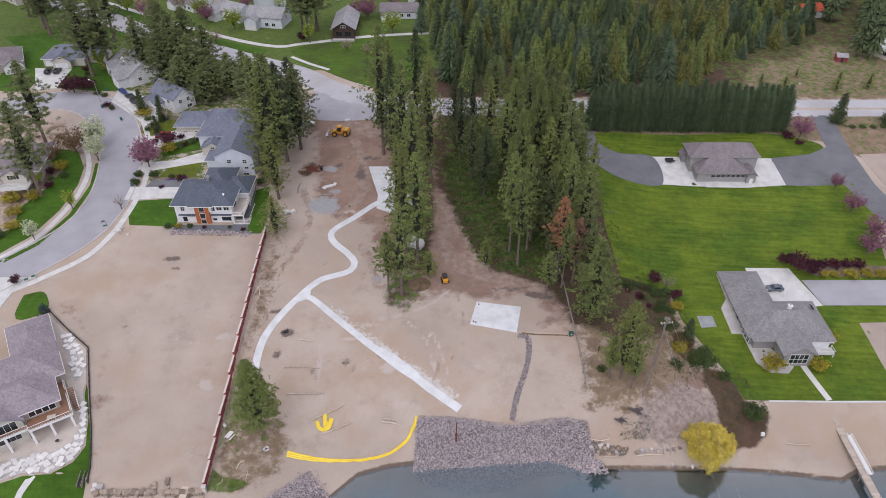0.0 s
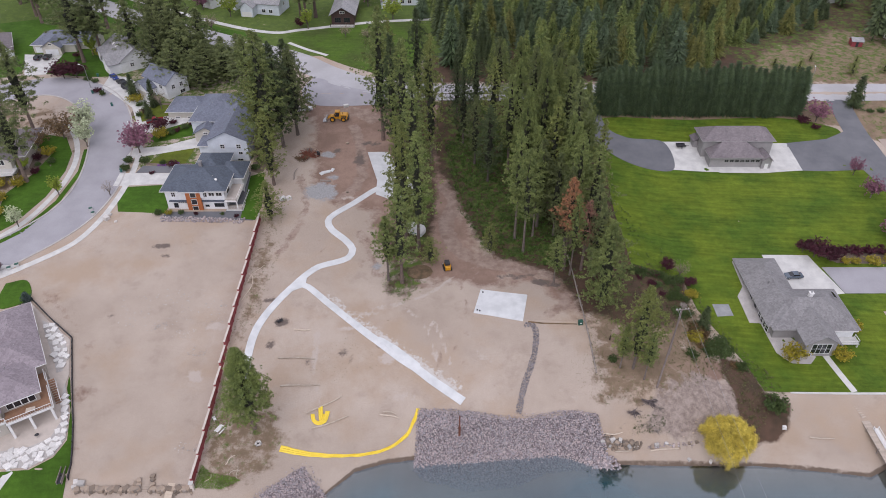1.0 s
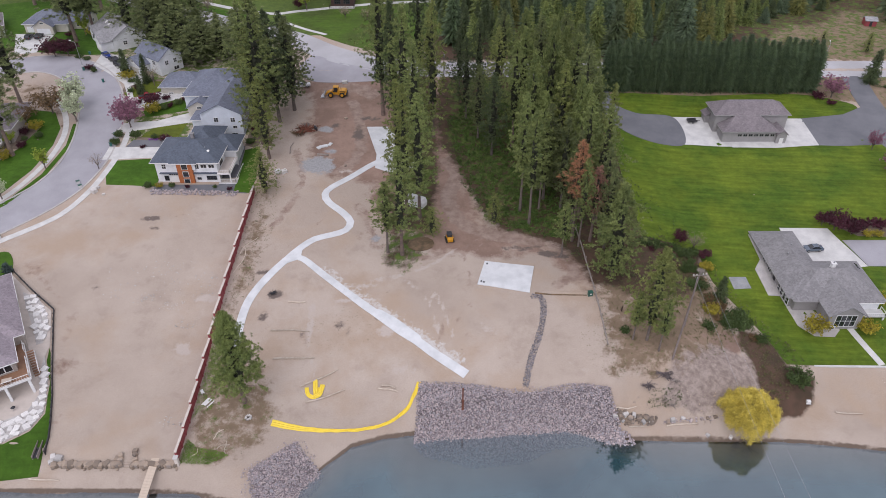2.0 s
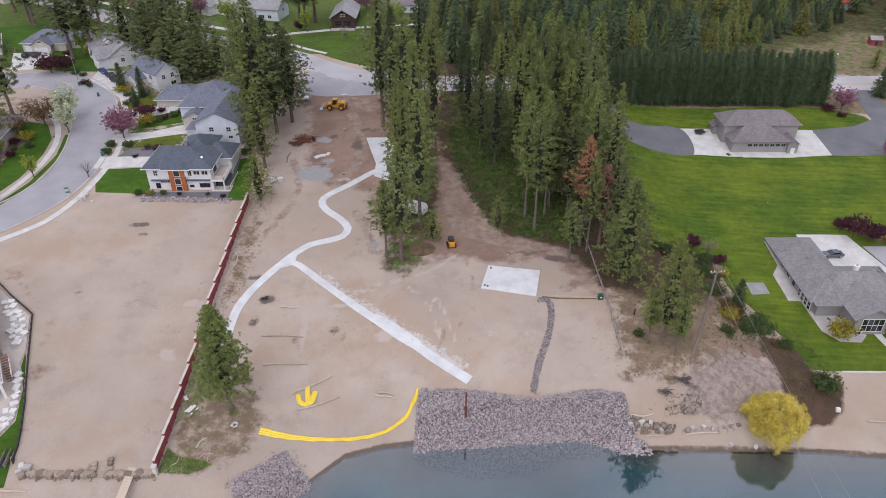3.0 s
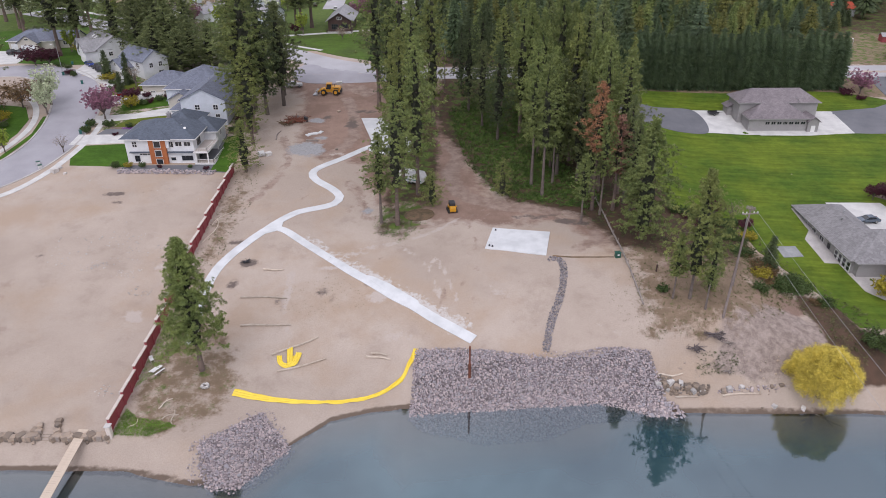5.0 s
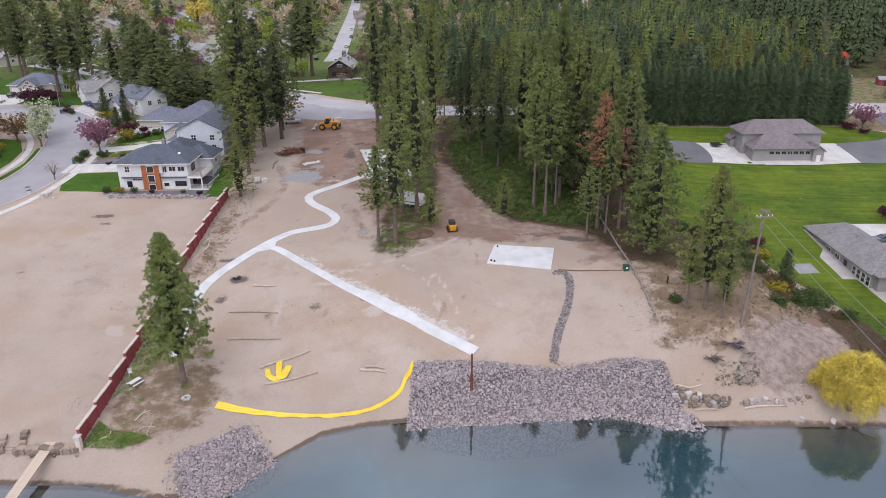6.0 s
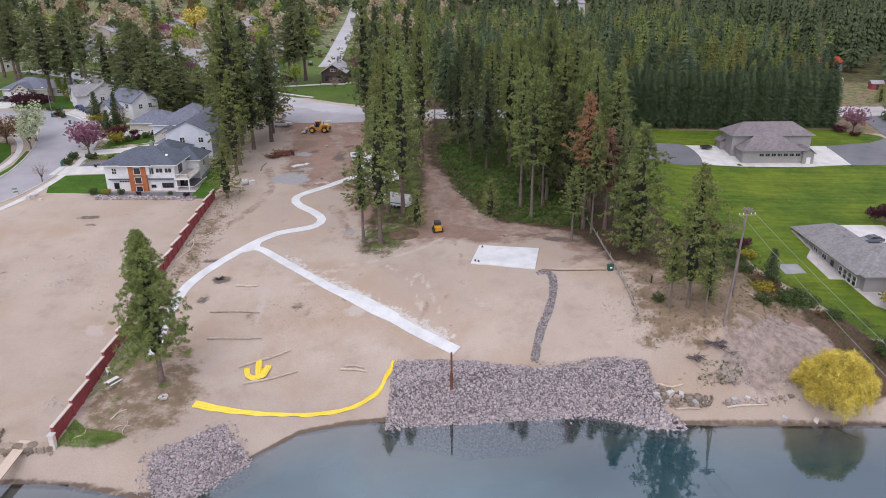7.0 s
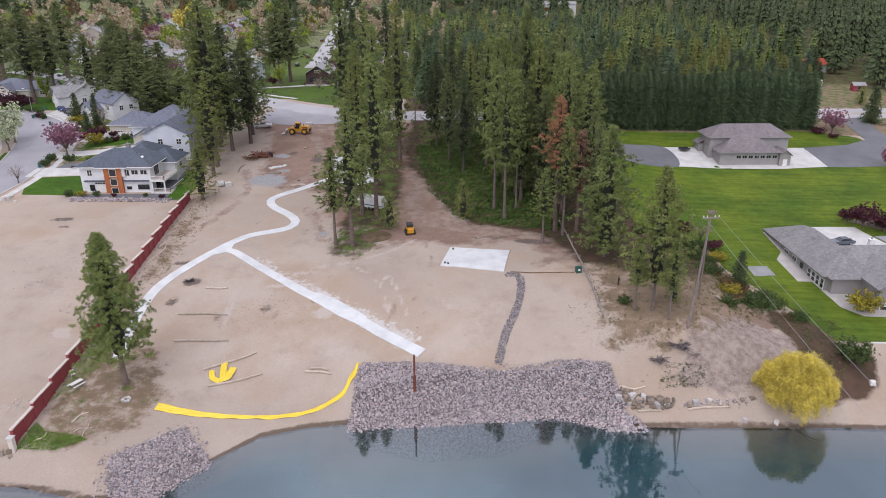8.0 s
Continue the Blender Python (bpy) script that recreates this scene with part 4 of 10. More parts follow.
sheet("patio", [(76.2, 150), (78.5, 150), (80, 128), (86.5, 118.5), (84.5, 116.4), (80.2, 116.6), (77.6, 119.6), (76.8, 128.6), (74.2, 128.8), (73.9, 137.4), (76.2, 140.8)], "kerb", 0.075, "pale concrete terrace beside the house", "terrace", 1.5, False)
sheet("planting_bed", [(97, 155.5), (104, 149.5), (122, 149), (160, 149), (160, 153), (122, 153.4), (104, 156)], "planting_bed", 0.08, "brown planting bed with shrubs", "planting bed", 2, False)

# the left-hand homes
for pts in ([(-91.5, 188.8), (-77.5, 188.9), (-77.5, 190.2), (-91, 190.2)], [(-94, 204.6), (-86, 203.2), (-80, 206), (-81, 210), (-88, 212), (-93, 208.6)], [(-104.6, 214), (-97, 213.6), (-90, 218.6), (-93, 224), (-104, 221)], [(-126, 196), (-121.4, 192), (-120, 186), (-126, 184), (-132, 186), (-132, 195)], [(-58.8, 186.4), (-55, 186.4), (-55, 200), (-58.8, 200)]):
    sheet("planting_bed", pts, "planting_bed", 0.045, "brown bark planting bed with garden shrubs", "planting bed", 1.2)
sheet("lawn", [(-93.5, 178.4), (-79.5, 179.8), (-78.6, 166.5), (-92.4, 167.4), (-94.2, 172)], "lawn_dark", 0.06, "small square of deep green lawn", "lawn", 1.5, False)
sheet("driveway", [(-97.8, 178.8), (-78, 180.3), (-78, 185), (-97.8, 185)], "concrete", 0.08, "white concrete driveway", "driveway", 1.5, False)
sheet("driveway", [(-93, 185.2), (-77, 185.3), (-77, 188.8), (-92, 188.6)], "dark_asphalt", 0.06, "dark gravel strip beside the driveway", "driveway", 1.5, False)
sheet("lawn", [(-90.5, 190), (-79.5, 190), (-78.5, 198), (-88, 195)], "lawn_dull", 0.06, "yellow-green lawn between driveways", "lawn", 1.5, False)
sheet("driveway", [(-98, 197.5), (-88, 199), (-78, 204.5), (-77, 198.6), (-88, 195), (-98.5, 192)], "concrete", 0.085, "curving pale concrete driveway", "driveway", 1.5, False)
sheet("lawn", [(-92, 201), (-80, 205.5), (-79, 210), (-86, 211), (-94, 206)], "lawn_dark", 0.06, "green lawn with a dark shrub", "lawn", 1.5)
sheet("driveway", [(-99.5, 206), (-94, 206.5), (-85, 212), (-84, 217), (-90, 217), (-102, 211)], "concrete", 0.085, "pale concrete driveway", "driveway", 1.5, False)
sheet("lawn", [(-104, 215), (-100, 212.5), (-90, 218), (-92, 222), (-99, 222)], "lawn_dull", 0.06, "yellow-green front lawn", "lawn", 1.5)
sheet("driveway", [(-121, 235), (-110, 225), (-104, 219.5), (-99, 222), (-104, 232), (-114, 243), (-122, 245)], "concrete", 0.085, "pale concrete forecourt with parked cars", "driveway", 1.5, False)
sheet("lawn", [(-150, 247), (-124, 244), (-117, 252), (-125, 275), (-147, 270)], "lawn_dark", 0.04, "green garden lawn", "lawn", 2)
sheet("driveway", [(-162, 264), (-147, 263), (-146, 246), (-153, 244.5)], "concrete", 0.085, "pale concrete driveway", "driveway", 1.5, False)
sheet("lawn", [(-190, 296), (-165, 300), (-160, 266), (-156, 246), (-166, 244), (-172, 255), (-176, 280)], "lawn_dark", 0.04, "green garden lawn", "lawn", 2)
sheet("lawn", [(-140, 148), (-127, 153), (-119.5, 162), (-115.5, 174), (-114.6, 186), (-116, 195), (-121, 203.5), (-134, 206), (-134, 200), (-122, 196), (-124, 184), (-128, 175), (-126, 166), (-140, 155)], "lawn_dark", 0.05, "deep green lawn beside the street", "lawn", 1.5, False)
sheet("grass_verge", [(-127, 149), (-116.6, 159.5), (-111.9, 172), (-110.8, 186), (-113, 197), (-111.6, 197.5), (-109.4, 186), (-110.4, 172), (-115.6, 158.5), (-126, 147.6)], "lawn_dark", 0.055, "narrow green verge along the kerb", "lawn", 1.2, False)
sheet("lawn", [(-58.3, 184), (-54.5, 186), (-52.3, 170), (-53, 164), (-57.2, 164.4)], "lawn_dark", 0.06, "narrow deep green side lawn", "lawn", 1.2, False)
sheet("yard", [(-79, 164.6), (-53.5, 163.8), (-57, 167.2), (-58.6, 186), (-62, 186), (-62, 167.5), (-79, 167.4)], "dark_asphalt", 0.05, "dark gravel yard round the house", "yard", 1.5, False)

# ---- trees ----


def tufts(rng, base, out, size, count, width, spread):
    """Needles or leaves: round each base point a loose puff of count blades, leaning outwards and up."""
    n = len(base)
    u = np.repeat(out, count, 0) * 0.55 + np.array([0, 0, 0.18]) + rng.normal(0, 0.25 + 0.45 * spread, (n * count, 3))
    u /= np.linalg.norm(u, axis=1, keepdims=True) + 1e-9
    r = np.repeat(size, count)[:, None]
    p = np.repeat(base, count, 0) + u * r * rng.uniform(0.15, 0.6, (n * count, 1))
    t = np.cross(u, rng.normal(0, 1, u.shape))
    t /= np.linalg.norm(t, axis=1, keepdims=True) + 1e-9
    d = t * 0.7 + u * 0.65
    side = np.cross(d, u)
    side /= np.linalg.norm(side, axis=1, keepdims=True) + 1e-9
    ln = r * rng.uniform(0.5, 1.0, (n * count, 1))
    w = ln * width * 1.3
    return np.concatenate([p - side * w, p + side * w, p + d * ln], 1).reshape(-1, 3)


def blades_mesh(name, verts):
    return arrays_mesh(name, verts, np.arange(len(verts)).reshape(-1, 3))


def conifer_points(rng, h, crown0, radius, limbs, per, kind):
    """Where a conifer's twigs sit, with their outward ways and sizes, and its limbs."""
    pts, outs, sizes, arms = [], [], [], []
    for i in range(limbs):
        s = (i + rng.uniform(0, 1)) / limbs
        z = h * (crown0 + (1 - crown0) * s)
        if kind == "pine":
            prof = min(1.0, (1 - s) * 1.65) ** 0.95 * (0.66 + 0.34 * min(1.0, s * 4)) * (0.72 + 0.5 * rng.random()) * 1.08
            rise = 0.22 + 0.35 * s
        elif kind == "column":
            prof = (1 - s ** 2.5) * (0.85 + 0.25 * rng.random())
            rise = 0.45
        else:
            prof = (1 - s) ** 0.95 * (0.85 + 0.3 * rng.random()) + 0.03
            rise = -0.18 + 0.5 * s
        a = i * 2.39996 + rng.normal(0, 0.35)
        if per > 14:
            prof = (1 - s) ** 0.72 * (0.8 + 0.2 * min(1.0, s * 5)) * (0.86 + 0.24 * rng.random())
        length = max(0.35, radius * prof)
        d = np.array([math.cos(a), math.sin(a), rise])
        p0 = np.array([0, 0, z])
        arms.append((p0, p0 + d * length * 0.8))
        k = max(2, int(round(per * (0.45 + 0.55 * length / radius))))
        if kind == "pine":
            puffs = rng.uniform(0.30, 1.0, 4)
            pk = rng.integers(0, 4, k)
            f = puffs[pk] + rng.normal(0, 0.03, k)
            off = rng.normal(0, 0.15 * length, (4, 3))
            q = p0 + d * length * f[:, None] + rng.normal(0, 0.26, (k, 3)) * np.array([1, 1, 0.6]) + off[pk] * np.array([1, 1, 0.25])
        else:
            f = np.sqrt(rng.uniform(0.10, 1.0, k))
            q = p0 + d * length * f[:, None] + rng.normal(0, 0.07 * length + 0.10, (k, 3)) * np.array([1, 1, 0.5])
        pts.append(q)
        outs.append(np.tile(d / np.linalg.norm(d), (k, 1)) * 0.8 + np.array([0, 0, 0.4]))
        sizes.append(np.full(k, 1.0) * (0.8 + 0.4 * rng.random(k)))
    return np.concatenate(pts), np.concatenate(outs), np.concatenate(sizes), arms


def trunk_geo(h, r, arms, arm_r, lean=0.0, seed=0):
    g = Geo()
    rng = random.Random(seed)
    path, rad = [], []
    for k in range(8):
        s = k / 7
        path.append((lean * h * s + 0.05 * rng.uniform(-1, 1) * (k > 0), 0.05 * rng.uniform(-1, 1) * (k > 0), h * s * 0.97 - 0.3 * (k == 0)))
        rad.append(r * (1.25 if k == 0 else 1 - 0.88 * s))
    g.tube(path, rad, 8)
    for a, b in arms:
        g.tube([tuple(a), tuple((a + b) / 2 + np.array([0, 0, 0.04])), tuple(b)], [arm_r, arm_r * 0.7, arm_r * 0.25], 4)
    return g


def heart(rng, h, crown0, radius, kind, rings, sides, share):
    """The dense inner mass of a crown: an uneven cone of twigs, as loose triangles, to be coloured as shade."""
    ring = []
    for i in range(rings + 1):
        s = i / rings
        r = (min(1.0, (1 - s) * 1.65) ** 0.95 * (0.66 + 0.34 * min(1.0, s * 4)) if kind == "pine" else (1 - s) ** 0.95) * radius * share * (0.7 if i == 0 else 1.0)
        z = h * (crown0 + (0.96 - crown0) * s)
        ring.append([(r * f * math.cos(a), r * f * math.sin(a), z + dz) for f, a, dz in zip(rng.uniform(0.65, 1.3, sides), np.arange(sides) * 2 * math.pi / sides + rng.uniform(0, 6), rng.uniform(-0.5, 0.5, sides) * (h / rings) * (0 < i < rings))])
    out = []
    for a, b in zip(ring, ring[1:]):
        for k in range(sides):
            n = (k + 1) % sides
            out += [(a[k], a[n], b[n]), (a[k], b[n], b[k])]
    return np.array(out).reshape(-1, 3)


def skirts(rng, h, crown0, radius, tiers, points, taper=0.9, shoulder=0.0, droop=1.0):
    """Whorl upon whorl of drooping boughs, each bough two folded faces, as loose triangles."""
    out = []
    for i in range(tiers):
        s = (i + rng.uniform(0.1, 0.9)) / tiers
        z = h * (crown0 + (1 - crown0) * s)
        r = radius * (min(1.0, (1 - s) / (1 - shoulder)) ** taper + 0.03) * rng.uniform(0.85, 1.12)
        n = max(5, int(points * (0.45 + 0.55 * r / radius)))
        a = rng.uniform(0, 6.28) + (np.arange(n) + rng.uniform(-0.25, 0.25, n)) * 2 * math.pi / n
        tip = r * rng.uniform(0.72, 1.22, n)
        low = z - droop * r * rng.uniform(0.3, 0.85, n) * (1 - 0.5 * s)
        up = z + 0.55 * h / tiers
        g = math.pi / n * 0.8
        for k in range(n):
            t = (tip[k] * math.cos(a[k]), tip[k] * math.sin(a[k]), low[k])
            m = (0.55 * tip[k] * math.cos(a[k]), 0.55 * tip[k] * math.sin(a[k]), 0.5 * (low[k] + up) + 0.08 * r)
            for w in (-g, g):
                q = (0.6 * tip[k] * math.cos(a[k] + w), 0.6 * tip[k] * math.sin(a[k] + w), low[k] + 0.12 * r - 0.05)
                out += [((0, 0, up), q, m) if w > 0 else ((0, 0, up), m, q), (q, t, m) if w > 0 else (m, t, q)]
    return np.array(out).reshape(-1, 3)


def conifer(name, seed, h, crown0, radius, limbs, per, kind, leaf, bark, blade, count, width, label, r=None, spread=0.75, category="tree"):
    """A conifer of height h, standing at the origin, to be copied."""
    rng = np.random.default_rng(seed)
    pts, outs, sizes, arms = conifer_points(rng, h, crown0, radius, limbs, per, kind)
    top = thing(name, 0, 0, 0, label=label, category=category)
    part("trunk", trunk_geo(h, r or h * 0.011 + 0.05, arms[:: max(1, limbs // 26)], 0.05, 0.0, seed), bark, top)
    # dark core: the shade inside the crown, put into its colour
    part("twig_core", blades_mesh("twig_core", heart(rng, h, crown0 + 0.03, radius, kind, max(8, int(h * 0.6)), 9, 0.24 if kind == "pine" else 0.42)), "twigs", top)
    foliage = tufts(rng, pts, outs, sizes * blade, count, width, spread)
    if kind == "fir":
        foliage = np.concatenate([foliage, skirts(rng, h, crown0, radius * 0.9, int(h * 1.5), 21)])
    elif kind == "column":
        foliage = np.concatenate([foliage, skirts(rng, h, crown0, radius * 0.95, int(h * 2.4), 24, 0.8, 0.7, 0.55)])
    part("crown", blades_mesh("crown", foliage), leaf, top)
    return top


def broadleaf(name, seed, h, stem, radius, boughs, per, leaf, bark, blade, count, label, category="tree", flat=1.0, width=0.42, droop=0.0, spread=1.0):
    """A round-headed tree or shrub: forked limbs, with clumps of leaves at their ends."""
    rng = np.random.default_rng(seed)
    top = thing(name, 0, 0, 0, label=label, category=category)
    g = Geo()
    rnd = random.Random(seed)
    r = max(0.03, 0.022 * h)
    if stem > 0.05:
        g.tube([(0, 0, -0.2), (0.03, 0.02, stem * 0.5), (0, 0, stem)], [r * 1.25, r, r * 0.85], 7)
    pts, outs = [], []
    mid = stem + (h - stem) * 0.48
    for i in range(boughs):
        a = i * 2.39996 + rnd.uniform(-0.3, 0.3)
        el = rnd.uniform(-0.25, 1.0)
        rr = rnd.uniform(0.75, 1.08)
        e = np.array([math.cos(a) * math.cos(el) * radius * rr, math.sin(a) * math.cos(el) * radius * rr, mid + math.sin(el) * (h - mid) * rr * flat])
        b0 = np.array([0, 0, stem * rnd.uniform(0.75, 1.0)])
        m = (b0 + e) / 2 + np.array([0, 0, 0.12 * h])
        if i % 2 == 0:
            g.tube([tuple(b0), tuple(m), tuple(e)], [r * 0.5, r * 0.3, r * 0.08], 3)
        for k in range(per):
            f = rng.uniform(0.35, 1.0)
            q = b0 * (1 - f) ** 2 + m * 2 * f * (1 - f) + e * f * f
            pts.append(q + rng.normal(0, radius * 0.13, 3))
            w = (q - np.array([0, 0, mid])) / (radius + 1e-6)
            outs.append(w * 0.7 + np.array([0, 0, 0.25 - droop]))
    part("trunk", g, bark, top)
    part("crown", blades_mesh("crown", tufts(rng, np.array(pts), np.array(outs), np.full(len(pts), blade), count, width, spread)), leaf, top)
    return top


def grow(kinds, places, group=""):
    """Plant copies: rows of x, y, height as a share of the model's, girth as a share, turn; the models take turns."""
    used = {}
    for n, (which, x, y, s, w) in enumerate(places):
        src = kinds[which]
        m = Matrix.LocRotScale((x, y, ground(x, y) - 0.05), Euler((0, 0, n * 2.4)), (w, w, s))
        tagged(src, group=group)
        if which in used:
            copy_thing(src, m)
        else:
            used[which] = m
    for which, m in used.items():
        kinds[which].matrix_basis = m
    for k, src in kinds.items():
        if k not in used:
            for o in (*src.children_recursive, src):
                bpy.data.objects.remove(o)


PINES = {
    "tall": conifer("ponderosa_pine", 1, 34, 0.26, 4.3, 120, 9, "pine", "pine", "bark", 0.36, 22, 0.185, "tall ponderosa pine with a long bare trunk", 0.42, 1.0),
    "tall2": conifer("ponderosa_pine", 2, 34, 0.14, 4.0, 128, 9, "pine", "pine_olive", "bark", 0.36, 22, 0.185, "tall olive-green ponderosa pine", 0.40, 1.0),
    "full": conifer("ponderosa_pine", 3, 25, 0.08, 4.4, 120, 9, "pine", "pine_olive", "bark", 0.33, 22, 0.185, "bushy olive-green pine clothed almost to the ground", 0.36, 1.0),
    "slim": conifer("ponderosa_pine", 4, 30, 0.36, 3.0, 105, 9, "pine", "pine", "grey_bark", 0.35, 22, 0.185, "slender pine with a high crown on a bare stem", 0.30, 1.0),
    "fir": conifer("fir_tree", 5, 30, 0.15, 5.0, 150, 10, "pine", "fir", "grey_bark", 0.38, 19, 0.185, "tall dark green fir tree", 0.40, 0.8),
    "fir2": conifer("fir_tree", 6, 30, 0.17, 5.6, 140, 10, "pine", "wood_pine", "grey_bark", 0.38, 20, 0.185, "broad dark green conifer tree", 0.42, 1.0),
    "near": conifer("ponderosa_pine", 7, 24, 0.19, 5.9, 270, 18, "pine", "near_pine", "bark", 0.34, 36, 0.085, "bushy ponderosa pine standing alone near the shore", 0.45, 1.2),
    "broad": conifer("fir_tree", 16, 27, 0.10, 4.9, 140, 10, "pine", "wood_pine", "grey_bark", 0.5, 15, 0.17, "broad dark conifer behind the houses", 0.40, 1.0),
    "far_tall": conifer("ponderosa_pine", 17, 34, 0.28, 4.6, 110, 9, "pine", "wood_pine", "bark", 0.6, 14, 0.17, "tall pine with a bare trunk among the homes", 0.42, 1.0),
    "dead": conifer("dead_pine", 8, 27, 0.48, 2.4, 60, 7, "pine", "dead", "bark", 0.5, 14, 0.10, "dying pine with rust-orange needles", 0.30, 1.2),
    "dead2": conifer("dead_pine", 9, 20, 0.40, 2.2, 50, 7, "pine", "dead_dark", "bark", 0.55, 9, 0.11, "dying pine with dull brown needles", 0.28, 1.2),
    "young": conifer("young_pine", 10, 9, 0.05, 2.3, 64, 8, "pine", "pine_olive", "bark", 0.36, 12, 0.10, "young green pine in rough grass", 0.16, 1.0),
    "spruce": conifer("spruce", 11, 8, 0.03, 2.3, 80, 7, "fir", "fir", "grey_bark", 0.48, 9, 0.13, "small dark conical spruce tree", 0.16),
    "column": conifer("pine_tree", 12, 25, 0.05, 5.2, 210, 13, "pine", "pine", "bark", 0.34, 23, 0.185, "dense grey-green pine beside the wood", 0.36, 1.0),
    "thin": conifer("pine_tree", 13, 24, 0.18, 4.9, 170, 12, "pine", "pine_olive", "grey_bark", 0.35, 20, 0.185, "open-crowned grey-green pine on the bluff", 0.26, 1.0),
}
